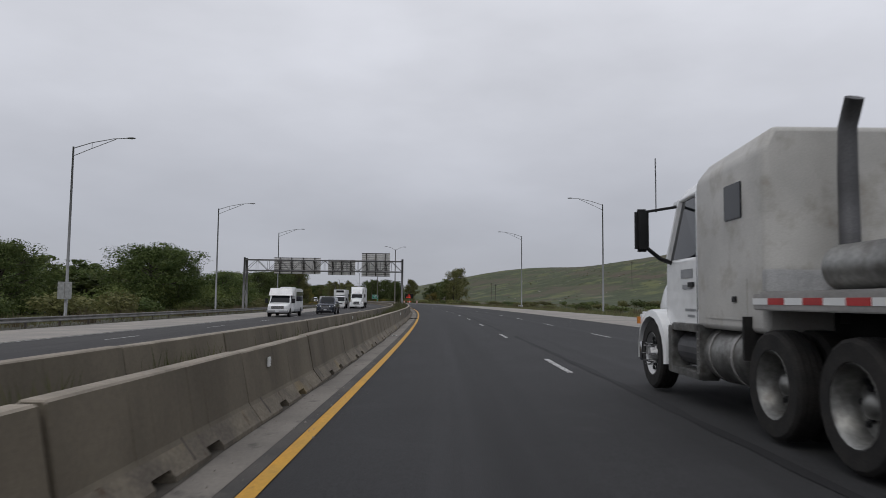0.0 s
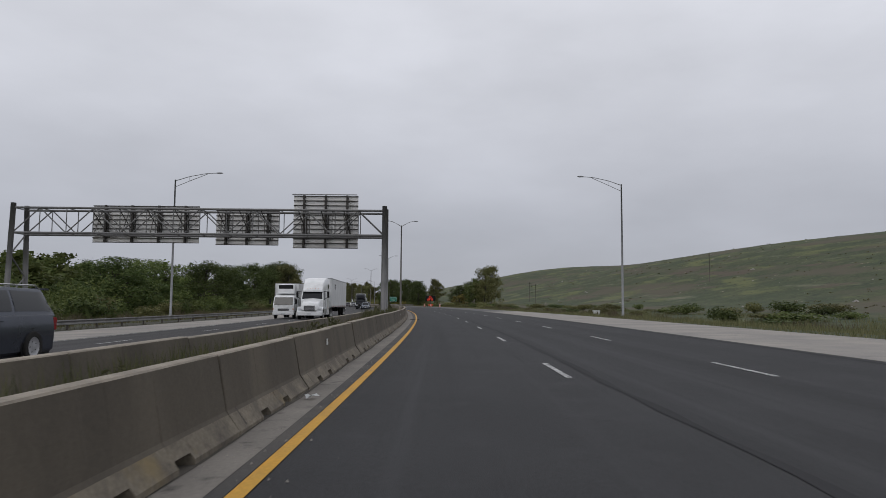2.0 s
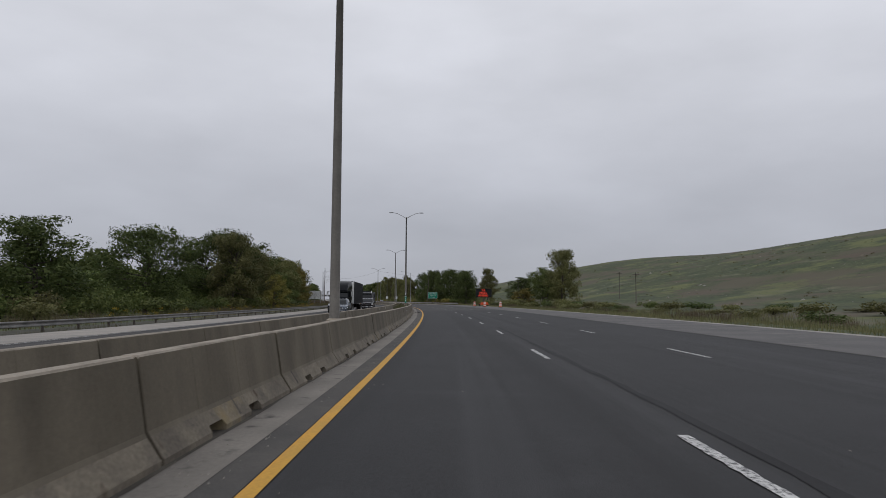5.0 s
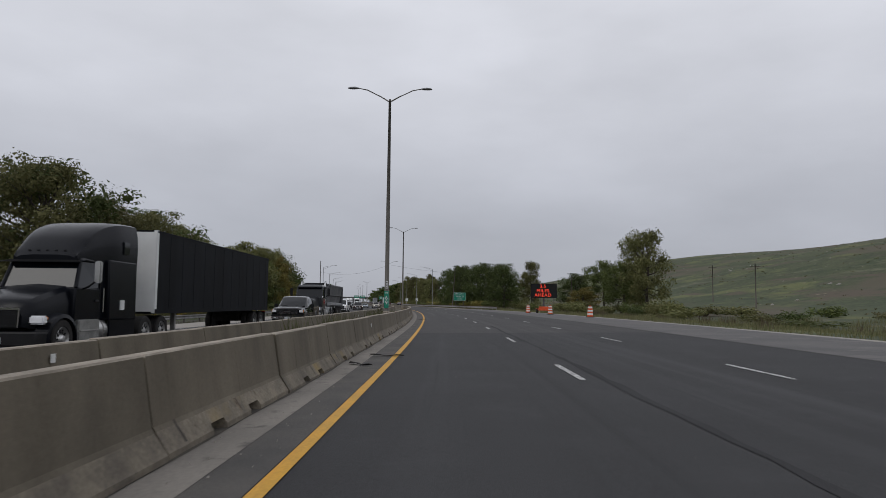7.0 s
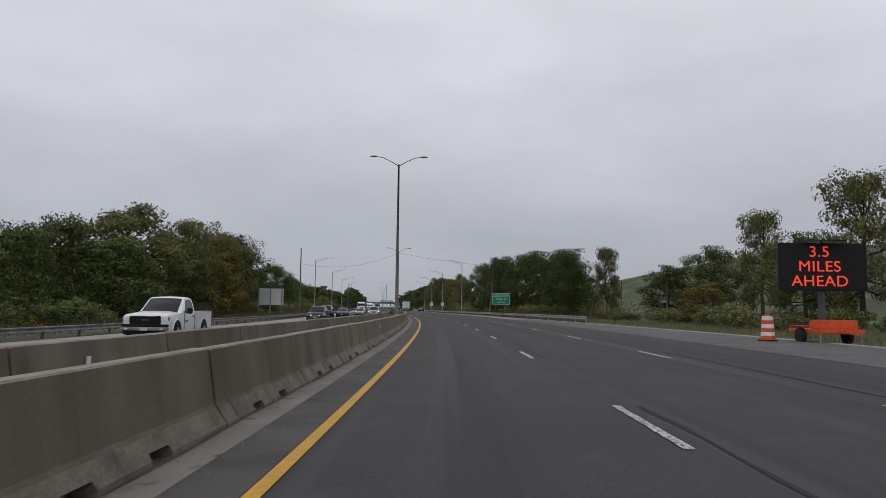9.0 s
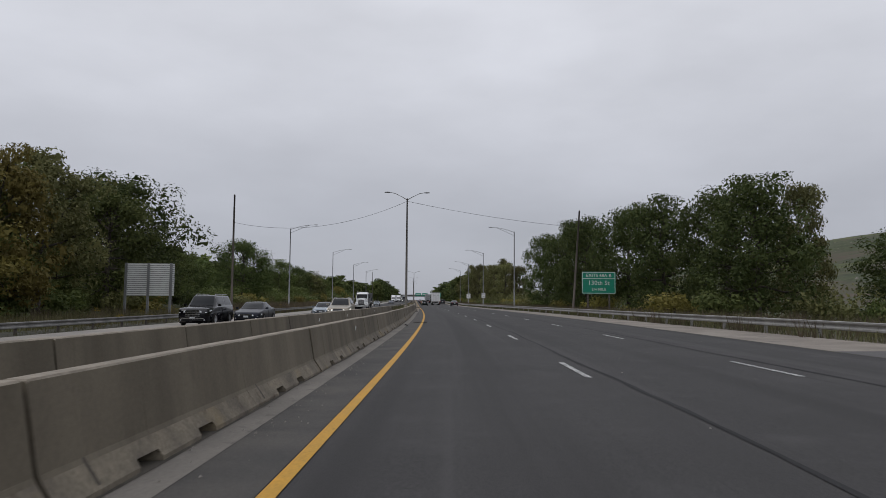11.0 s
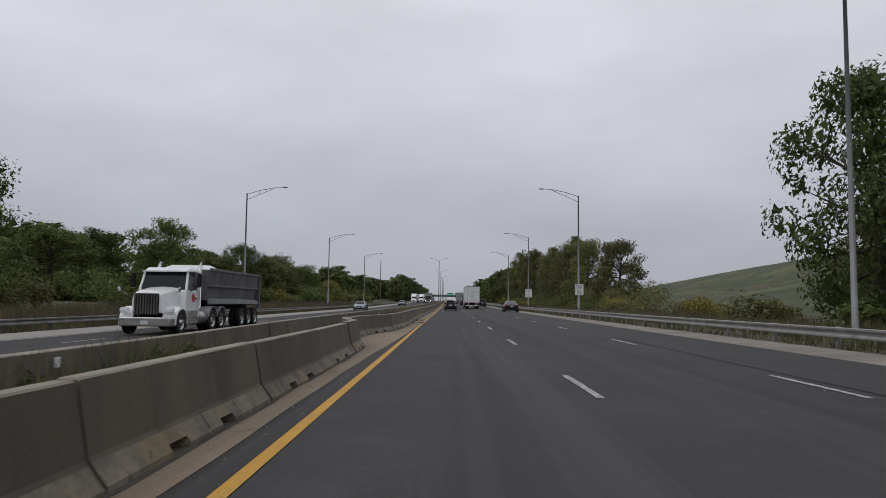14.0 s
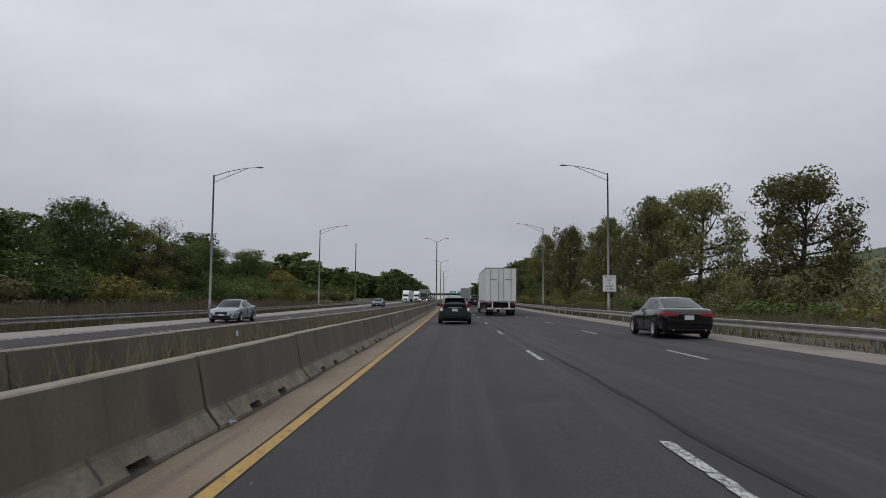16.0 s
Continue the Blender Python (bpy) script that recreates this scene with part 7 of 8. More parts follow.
    part("visor", boxed(-0.98, 0.98, cy0 - 0.3, cy0 - 0.1, cab_top - 0.16, cab_top - 0.1, bevel=0.01), M_BLACK if mat is P_TRUCKBLACK else mat, g)
    for sd in (-1, 1):
        part("pillar", tubed([(sd * 1.02, cy0, 1.88), (sd * 0.94, cy0 - 0.35, cab_top - 0.1)], 0.055, 6), mat, g)
        part("rear_pillar", boxed(min(sd * 0.95, sd * 1.05), max(sd * 0.95, sd * 1.05), cy1, cy1 + 0.32, 1.85, cab_top - 0.1), mat, g)
        part("door_seam", boxed(min(sd * 1.045, sd * 1.054), max(sd * 1.045, sd * 1.054), cy1 + 0.3, cy1 + 0.315, 1.0, 1.9), M_BLACK, g)
        part("grab_handle", tubed([(sd * 1.09, cy1 + 0.16, 1.2), (sd * 1.09, cy1 + 0.16, 1.9)], 0.018, 6), M_CHROME, g)
        part("door_handle", boxed(min(sd * 1.05, sd * 1.08), max(sd * 1.05, sd * 1.08), cy1 + 0.4, cy1 + 0.58, 1.5, 1.56), M_BLACK, g)
    end = cy1
    if short:
        end = -4.7
        soften(part("sleeper", loft(bmesh.new(), [[(-1.16, cy1 + 0.02, 0.98), (1.16, cy1 + 0.02, 0.98), (1.16, end, 0.98), (-1.16, end, 0.98)], [(-1.16, cy1 + 0.02, 2.8), (1.16, cy1 + 0.02, 2.8), (1.16, end, 2.85), (-1.16, end, 2.85)], [(-1.0, cy1 - 0.1, 3.02), (1.0, cy1 - 0.1, 3.02), (1.05, end, 3.08), (-1.05, end, 3.08)]]), P_GRIMY, g, "grimy off-white sleeper box"), 0.06)
        for sd in (-1, 1):
            part("sleeper_window", boxed(min(sd * 1.15, sd * 1.175), max(sd * 1.15, sd * 1.175), -4.2, -3.75, 2.2, 2.6, bevel=0.01), M_GLASS, g)
            part("locker_door", boxed(min(sd * 1.15, sd * 1.17), max(sd * 1.15, sd * 1.17), -4.3, -3.2, 1.1, 1.55, bevel=0.008), P_GRIMY, g)
            part("locker_latch", boxed(min(sd * 1.17, sd * 1.185), max(sd * 1.17, sd * 1.185), -4.05, -3.95, 1.3, 1.36), M_BLACK, g)
    if sleeper:
        end = -5.1
        soften(part("sleeper", loft(bmesh.new(), [[(-1.2, cy1 + 0.02, 0.95), (1.2, cy1 + 0.02, 0.95), (1.22, end, 0.95), (-1.22, end, 0.95)], [(-1.16, cy1 + 0.02, cab_top), (1.16, cy1 + 0.02, cab_top), (1.2, end, cab_top), (-1.2, end, cab_top)]]), mat, g), 0.05)
        def dome(y, w, zt):
            half = [(w, cab_top - 0.12), (w * 1.005, cab_top + (zt - cab_top) * 0.35), (w * 0.985, cab_top + (zt - cab_top) * 0.7), (w * 0.92, zt - 0.06), (w * 0.78, zt - 0.005), (w * 0.4, zt + 0.02)]
            return [(a, y, b) for a, b in half] + [(-a, y, b) for a, b in half[::-1]]
        rounded(part("roof_fairing", loft(bmesh.new(), blend([dome(cy0 - 0.22, 0.88, cab_top + 0.03), dome(cy0 - 0.42, 0.93, cab_top + 0.26), dome(cy0 - 0.85, 0.98, roof - 0.55), dome(cy0 - 1.5, 1.05, roof - 0.22), dome(cy0 - 2.3, 1.15, roof - 0.05), dome(end, 1.19, roof)], 4)), mat, g, "rounded roof fairing over the sleeper"), 32)
        for sd in (-1, 1):
            part("sleeper_window", boxed(min(sd * 1.1, sd * 1.2), max(sd * 1.1, sd * 1.2), -4.55, -4.15, 2.95, 3.35, bevel=0.02), M_GLASS, g)
            part("side_skirt", boxed(min(sd * 1.14, sd * 1.2), max(sd * 1.14, sd * 1.2), end, -3.4, 0.4, 0.95, bevel=0.02), mat, g)
        for x in (-0.5, -0.25, 0, 0.25, 0.5):
            part("marker_lamp", boxed(x - 0.035, x + 0.035, cy0 - 0.42, cy0 - 0.30, cab_top + 0.16, cab_top + 0.19), M_BLACK if mat is P_TRUCKBLACK else M_AMBER, g)
    part("grille", boxed(-0.52, 0.52, -0.16 if tall_grille else -0.16, -0.03 if not tall_grille else -0.08, 0.82, 1.3 if not tall_grille else 1.72, bevel=0.03), M_BLACK, g, "dark radiator grille")
    for k in range(9 if tall_grille else 6):
        if tall_grille:
            x = -0.46 + 0.115 * k
            part("grille_bar", boxed(x - 0.03, x + 0.03, -0.085, -0.06, 0.86, 1.68), grille, g)
        else:
            z = 0.86 + 0.07 * k
            part("grille_bar", boxed(-0.50, 0.50, -0.035, -0.015, z, z + 0.03), grille, g)
    soften(part("bumper", loft(bmesh.new(), [[(-1.2, -0.35, z0), (1.2, -0.35, z0), (1.05, 0.02, z0), (-1.05, 0.02, z0)] for z0 in (0.36, 0.74)]), bumper, g, "front bumper"), 0.05)
    part("number_plate", boxed(-0.16, 0.16, 0.02, 0.035, 0.44, 0.6), M_PLATE, g)
    part("chassis", boxed(-0.45, 0.45, end - 3.4 if not sleeper else end - 2.6, -0.4, 0.62, 0.9), M_UNDER, g)
    return g, end


def box_trailer(name, label, mat, length=16.0, height=4.05, front=None, doors=True, tape=True, roofm=M_GREY_PANEL, lower=None):
    """A semi-trailer whose front face is at y = 0."""
    g = empty(name, Matrix.Identity(4), label, "trailer", "traffic")
    W, z0 = 1.29, 1.12
    part("box", boxed(-W, W, -length, 0, z0, height, bevel=0.03), mat, g)
    part("roof_edge", boxed(-W - 0.012, W + 0.012, -length - 0.01, 0.01, height - 0.11, height - 0.0, bevel=0.02), roofm, g)
    part("bottom_rail", boxed(-W - 0.015, W + 0.015, -length, 0.0, z0 - 0.02, z0 + 0.14), lower or M_ALU, g)
    if front:
        part("front_panel", boxed(-W + 0.02, W - 0.02, -0.01, 0.03, z0 + 0.05, height - 0.06), front, g, "pale front wall of the trailer")
        for sd in (-1, 1):
            part("corner_post", boxed(min(sd * (W - 0.1), sd * (W + 0.012)), max(sd * (W - 0.1), sd * (W + 0.012)), -0.16, 0.02, z0, height), front, g)
    if tape:
        for sd in (-1, 1):
            for k in range(int(length / 1.2)):
                part("tape", boxed(min(sd * (W + 0.012), sd * (W + 0.018)), max(sd * (W + 0.012), sd * (W + 0.018)), -length + 0.4 + k * 1.2, -length + 0.9 + k * 1.2, z0 + 0.03, z0 + 0.09), M_TAPE_R if k % 2 else M_SIGNWHITE, g)
    if doors:
        yb = -length - 0.012
        part("door", boxed(-W + 0.05, -0.015, yb - 0.02, yb, z0 + 0.08, height - 0.12, bevel=0.006), mat, g)
        part("door", boxed(0.015, W - 0.05, yb - 0.02, yb, z0 + 0.08, height - 0.12, bevel=0.006), mat, g)
        for x in (-0.85, -0.2, 0.2, 0.85):
            part("lock_rod", tubed([(x, yb - 0.05, z0 + 0.05), (x, yb - 0.05, height - 0.15)], 0.018, 6), M_GALV, g)
        for x in (-0.62, 0.62):
            part("marking", boxed(x - 0.28, x + 0.28, yb - 0.026, yb - 0.02, 2.95, 3.04), M_GREY_PANEL, g, "unreadable lettering as a grey bar")
        part("underride_guard", boxed(-1.15, 1.15, -length - 0.06, -length + 0.06, 0.52, 0.64), M_SIGNWHITE, g)
        for x in (-0.7, 0.7):
            part("guard_post", boxed(x - 0.05, x + 0.05, -length - 0.03, -length + 0.04, 0.6, z0), M_SIGNWHITE, g)
        for k in range(6):
            part("tape", boxed(-1.15 + k * 0.39, -1.15 + k * 0.39 + 0.3, -length - 0.068, -length - 0.06, 0.55, 0.61), M_TAPE_R if k % 2 else M_SIGNWHITE, g)
        for sd in (-1, 1):
            part("tail_lamp", boxed(sd * 1.0 - 0.14, sd * 1.0 + 0.14, -length - 0.05, -length, 0.92, 1.04, bevel=0.01), M_RED, g)
            part("mud_flap", boxed(sd * 0.95 - 0.28, sd * 0.95 + 0.28, -length + 0.25, -length + 0.27, 0.25, 1.0), M_BLACKRUB, g)
    for y in (-length + 1.0, -length + 2.3):
        dual(g, y)
    part("bogie", boxed(-0.55, 0.55, -length + 0.4, -length + 3.0, 0.55, 1.12), M_UNDER, g)
    for sd in (-1, 1):
        part("landing_leg", boxed(sd * 0.85 - 0.08, sd * 0.85 + 0.08, -2.9, -2.75, 0.3, 1.12), M_GALV, g)
    for k in range(int(length / 1.22)):
        for sd in (-1, 1):
            part("panel_seam", boxed(min(sd * W, sd * (W + 0.006)), max(sd * W, sd * (W + 0.006)), -k * 1.22 - 1.25, -k * 1.22 - 1.22, z0 + 0.15, height - 0.12), mat, g)
    return g


def put(g, s, lat, turn=0.0):
    g.matrix_world = place(s, lat, 0.012, turn)
    return g


# ---- traffic on this carriageway ----
put(car("hatchback_car", "dark grey hatchback car with a rear spoiler on the asphalt", P_GREEN, "hatch"), 562.4, 1.85)
put(car("sedan_car", "black four-door sedan car in the outer lane", P_BLACK, "sedan"), 547.4, 9.8)
put(car("suv_car", "tan sport utility car ahead in the inner lane", P_TAN, "suv"), 592, 1.8)
put(car("sedan_car", "dark sedan car far ahead in the inner lane", P_GREY, "sedan"), 615, 1.7)
put(car("suv_car", "dark grey sport utility car in the outer lane", P_GREY, "suv"), 618, 9.3)
lorry = box_trailer("box_trailer", "white box trailer with double rear doors and underride guard", P_DIRTYWHITE, 14.5, 4.0)
put(lorry, 579.5 + 14.5, 5.75)
head, _ = tractor("truck_tractor", "white truck tractor pulling a box trailer", P_WHITE, True)
put(head, 579.5 + 14.5 + 5.4, 5.75)
lorry = box_trailer("box_trailer", "pale grey box trailer far ahead", M_GREY_PANEL, 13, 4.0)
put(lorry, 723, 5.6)
head, _ = tractor("truck_tractor", "pale truck tractor far ahead", P_WHITE, True)
put(head, 728.4, 5.6)
put(car("suv_car", "dark sport utility car ahead in the middle lane", P_BLACK, "bigsuv"), 643, 5.7)


# ---- the white day-cab truck with a dump trailer ----
def flatbed_rig():
    g, end = tractor("truck_tractor", "white truck tractor with a short sleeper and aluminium tank", P_WHITE, False, short=True)
    for y in (-4.95, -6.27):
        dual(g, y, 0.52, 1.24, M_TANK, -0.25)
    for sd in (-1, 1):
        part("exhaust_pipe", tubed([(sd * 0.45, -4.95, 1.1), (sd * 0.45, -4.95, 2.6), (sd * 0.45, -4.97, 3.0), (sd * 0.45, -5.1, 3.25)], [0.10, 0.09, 0.085, 0.085], 12), M_DARKSTEEL, g, "dark bent exhaust pipe", smooth=True)
        part("aerial", tubed([(sd * 1.25, -1.5, 2.6), (sd * 1.25, -1.5, 3.4)], 0.008, 5), M_BLACK, g)
        part("quarter_fender", boxed(min(sd * 0.75, sd * 1.25), max(sd * 0.75, sd * 1.25), -4.4, -4.36, 0.7, 1.15), M_BLACKRUB, g)
        for y0, y1, z0, z1 in ((-2.4, -1.95, 1.62, 1.74), (-2.35, -2.0, 1.47, 1.53), (-2.5, -2.1, 1.18, 1.21), (-2.45, -2.2, 1.1, 1.13)):
            part("marking", boxed(min(sd * 1.052, sd * 1.057), max(sd * 1.052, sd * 1.057), y0, y1, z0, z1), M_GREY_PANEL, g, "unreadable door lettering as a grey bar")
        part("side_marker", boxed(min(sd * 1.17, sd * 1.215), max(sd * 1.17, sd * 1.215), -0.36, -0.3, 0.95, 1.06), M_AMBER, g)
        for k in range(8):
            a = k * math.tau / 8
            part("lug_spike", tubed([(sd * 1.16, -0.95 + 0.16 * math.cos(a), 0.52 + 0.16 * math.sin(a)), (sd * 1.27, -0.95 + 0.16 * math.cos(a), 0.52 + 0.16 * math.sin(a))], [0.02, 0.006], 6), M_CHROME, g)
        part("fender_seam", tubed([(sd * 1.0, -1.62, 0.95), (sd * 1.02, -1.72, 1.3), (sd * 0.9, -1.72, 1.7)], 0.014, 5), M_BLACK, g)
    part("deck_plate", boxed(-0.5, 0.5, -5.2, -4.4, 0.9, 0.93), M_ALU, g)
    part("fifth_wheel", tubed([(0, -5.6, 0.9), (0, -5.6, 1.12)], [0.45, 0.42], 16), M_DARKSTEEL, g)
    for k in range(4):
        part("air_hose", tubed([(-0.25 + 0.15 * k, -4.56, 1.5), (-0.25 + 0.15 * k, -4.68, 1.15), (-0.2 + 0.13 * k, -4.85, 1.4)], 0.014, 5), M_BLACK, g)
    t = empty("flatbed_trailer", Matrix.Identity(4), "low aluminium flatbed trailer with red and white tape", "trailer", "traffic")
    L = 11.5
    part("deck", boxed(-1.25, 1.25, -L, 0, 1.22, 1.40, bevel=0.02), M_GALV, t)
    part("bulkhead", boxed(-1.2, 1.2, -0.08, 0.0, 1.4, 1.62, bevel=0.01), M_ALU, t)
    part("frame", boxed(-0.5, 0.5, -L, 0, 0.95, 1.22), M_UNDER, t)
    for sd in (-1, 1):
        part("side_rail", boxed(min(sd * 1.2, sd * 1.29), max(sd * 1.2, sd * 1.29), -L, 0.0, 1.22, 1.38, bevel=0.01), M_GALV, t)
        rounded(part("load_beam", loft(bmesh.new(), [[(sd * 0.95 + 0.2 * math.cos(a), y, 1.59 + 0.2 * math.sin(a)) for a in np.linspace(0, math.tau, 28, endpoint=False)] for y in (-1.0, -L + 0.5)]), M_TANK, t, "pale round metal load"))
        for k in range(34):
            part("tape", boxed(min(sd * 1.285, sd * 1.296), max(sd * 1.285, sd * 1.296), -0.31 - k * 0.32, -0.0 - k * 0.32, 1.275, 1.335), M_TAPE_R if k % 2 else M_SIGNWHITE, t)
        part("winch", boxed(min(sd * 1.1, sd * 1.24), max(sd * 1.1, sd * 1.24), -3.3, -3.05, 1.05, 1.24), M_DARKSTEEL, t)
    for y in (-L + 0.7, -L + 2.0):
        dual(t, y, 0.52, 1.24)
    return g, t


rig, bed = flatbed_rig()
put(rig, 11.15, 5.68)
put(bed, 11.15 - 4.72, 5.68)


# ---- the opposite carriageway: vehicles face the other way ----
def oncoming(g, s, lat):
    """s: the vehicle's front for lorries, its middle for cars."""
    return put(g, s, lat, 180)


bus = oncoming(shuttle_bus(), 67.6, -12.9)
bus.matrix_world = bus.matrix_world @ Matrix.Diagonal((1, 1, 0.94, 1))
oncoming(car("suv_car", "blue-grey sport utility car with a chrome grille", P_BLUEGREY, "bigsuv"), 77.2, -9.9)


def white_rig():
    h, end = tractor("truck_tractor", "white sleeper truck tractor with a tall roof fairing", P_WHITE, True, 4.0, bumper=P_WHITE)
    for y in (-5.9, -7.2):
        dual(h, y)
    t = box_trailer("box_trailer", "white box trailer with a black painted mark", P_DIRTYWHITE, 15.5, 4.05)
    for sd in (-1, 1):
        for y, z, b, hi in ((-3.3, 3.42, 1.0, 0.14), (-3.55, 3.12, 0.15, 0.46), (-3.05, 3.2, 0.34, 0.26)):
            part("emblem", boxed(min(sd * 1.28, sd * 1.304), max(sd * 1.28, sd * 1.304), y - b / 2, y + b / 2, z - hi / 2, z + hi / 2), M_BLACK, t, "plain black painted mark")
    for y in (-0.5,):
        part("reefer_gap", boxed(-0.4, 0.4, 0.03, 0.2, 1.3, 1.6), M_UNDER, t)
    return h, t


def reefer_truck():
    """A cab-over box truck with a cooling unit on the front of its box; its front at y = 0."""
    g = empty("box_truck", Matrix.Identity(4), "white cab-over refrigerated box truck with a dark cooling unit", "truck", "traffic")
    cab = [[(-1.02, 0.0, 0.55), (1.02, 0.0, 0.55), (1.04, -1.75, 0.55), (-1.04, -1.75, 0.55)], [(-1.04, 0.02, 1.30), (1.04, 0.02, 1.30), (1.05, -1.75, 1.30), (-1.05, -1.75, 1.30)], [(-0.98, -0.42, 2.22), (0.98, -0.42, 2.22), (1.0, -1.75, 2.22), (-1.0, -1.75, 2.22)], [(-0.88, -0.62, 2.34), (0.88, -0.62, 2.34), (0.92, -1.72, 2.34), (-0.92, -1.72, 2.34)]]
    soften(part("cab", loft(bmesh.new(), cab), P_WHITE, g), 0.06)
    part("windscreen", loft(bmesh.new(), [[(-0.93, 0.0, 1.36), (0.93, 0.0, 1.36), (0.90, -0.385, 2.14), (-0.90, -0.385, 2.14)], [(-0.93, 0.025, 1.37), (0.93, 0.025, 1.37), (0.90, -0.36, 2.15), (-0.90, -0.36, 2.15)]]), M_GLASS, g, "dark sloping windscreen")
    for x in (-0.5, 0.25):
        part("wiper", tubed([(x, 0.03, 1.37), (x + 0.45, -0.02, 1.50)], 0.012, 5), M_BLACK, g)
    for sd in (-1, 1):
        part("side_window", boxed(min(sd * 0.99, sd * 1.04), max(sd * 0.99, sd * 1.04), -1.3, -0.45, 1.42, 2.08, bevel=0.02), M_GLASS, g, "dark tinted glass")
        part("door_seam", boxed(min(sd * 1.0, sd * 1.053), max(sd * 1.0, sd * 1.053), -1.45, -1.435, 0.7, 1.4), M_BLACK, g)
        part("headlamp", boxed(min(sd * 0.62, sd * 1.0), max(sd * 0.62, sd * 1.0), -0.1, 0.03, 0.74, 0.92, bevel=0.03), M_LAMPGLASS, g, "clear headlamp")
        part("turn_lamp", boxed(min(sd * 0.9, sd * 1.03), max(sd * 0.9, sd * 1.03), -0.14, 0.035, 0.94, 1.02, bevel=0.01), M_AMBER, g)
        part("mirror", boxed(min(sd * 1.18, sd * 1.36), max(sd * 1.18, sd * 1.36), 0.05, 0.13, 1.45, 1.95, bevel=0.03), M_BLACK, g, "black door mirror")
        part("mirror_arm", tubed([(sd * 1.0, -0.2, 2.0), (sd * 1.25, 0.08, 1.95)], 0.018, 6), M_BLACK, g)
        part("corner_post", boxed(min(sd * 1.18, sd * 1.235), max(sd * 1.18, sd * 1.235), -1.96, -1.90, 1.0, 3.55), M_ALU, g)
        wheel(g, sd * 0.92, -0.95, 0.42, 0.24, sd, M_ALU, 6)
        dual_y = -6.6
        wheel(g, sd * 0.98, dual_y, 0.42, 0.24, sd, M_ALU, 6)
        wheel(g, sd * 0.70, dual_y, 0.42, 0.22, sd, M_ALU, 0)
        part("side_rail", boxed(min(sd * 1.1, sd * 1.225), max(sd * 1.1, sd * 1.225), -8.4, -1.92, 0.92, 1.02), M_ALU, g)
    part("grille", boxed(-0.55, 0.55, -0.05, 0.035, 0.80, 1.02, bevel=0.02), M_BLACK, g, "dark slatted grille")
    for z in (0.85, 0.92):
        part("grille_bar", boxed(-0.52, 0.52, 0.03, 0.045, z, z + 0.022), M_CHROME, g)
    part("bumper", boxed(-1.05, 1.05, -0.25, 0.08, 0.40, 0.68, bevel=0.04), P_WHITE, g, "white front bumper")
    part("front_plate", boxed(-0.155, 0.155, 0.08, 0.092, 0.46, 0.58), M_PLATE, g, "pale licence plate")
    part("box", boxed(-1.22, 1.22, -8.4, -1.95, 1.0, 3.55, bevel=0.03), P_DIRTYWHITE, g, "white insulated box")
    unit = soften(part("cooling_unit", boxed(-0.86, 0.86, -1.93, -1.25, 2.5, 3.48, bevel=0.05), P_WHITE, g, "white cooling unit over the cab"), 0.03)
    part("vent", boxed(-0.72, 0.72, -1.26, -1.235, 3.0, 3.40, bevel=0.02), M_BLACK, unit, "black air grille")
    part("chassis", boxed(-0.42, 0.42, -8.3, -0.4, 0.55, 0.9), M_UNDER, g)
    part("rear_door_frame", boxed(-1.2, 1.2, -8.46, -8.4, 0.95, 3.5), M_ALU, g)
    return g


oncoming(reefer_truck(), 131.0, -13.2)
h, t = white_rig()
oncoming(h, 126.0, -9.9)
oncoming(t, 132.2, -9.9)
oncoming(car("suv_car", "slate blue-grey sport utility car in the middle lane", P_SLATE, "suv"), 229.6, -8.7)
h, end = tractor("truck_tractor", "black sleeper truck tractor with aerodynamic roof", P_TRUCKBLACK, True, 3.95, grille=M_BLACK, bumper=M_BLACK, hl=M_ALU)
for y in (-5.9, -7.2):
    dual(h, y)
part("grille_frame", boxed(-0.55, 0.55, -0.02, 0.0, 1.28, 1.34), M_CHROME, h)
for k in (-1, 1):
    part("turn_lamp", boxed(min(k * 0.98, k * 1.08), max(k * 0.98, k * 1.08), -0.42, -0.30, 1.02, 1.12, bevel=0.02), M_AMBER, h)
    part("placard", boxed(min(k * 1.20, k * 1.232), max(k * 1.20, k * 1.232), -4.25, -4.0, 1.25, 1.55), M_SIGNWHITE, h, "plain white placard")
    part("grille_slash", tubed([(k * 0.54, -0.005, 0.85), (k * 0.56, -0.005, 1.32)], 0.025, 6), M_CHROME, h)
t = box_trailer("box_trailer", "black curtain-sided trailer with a pale front wall", M_TARP, 15.3, 3.95, front=M_SIGNWHITE, doors=True, tape=False, roofm=M_TARP, lower=M_TARP)
oncoming(h, 237.0, -9.9)
oncoming(t, 243.4, -9.9)
oncoming(pickup("pickup_truck", "black pickup truck with a chrome front bumper", P_BLACK, True), 264.9, -8.1)


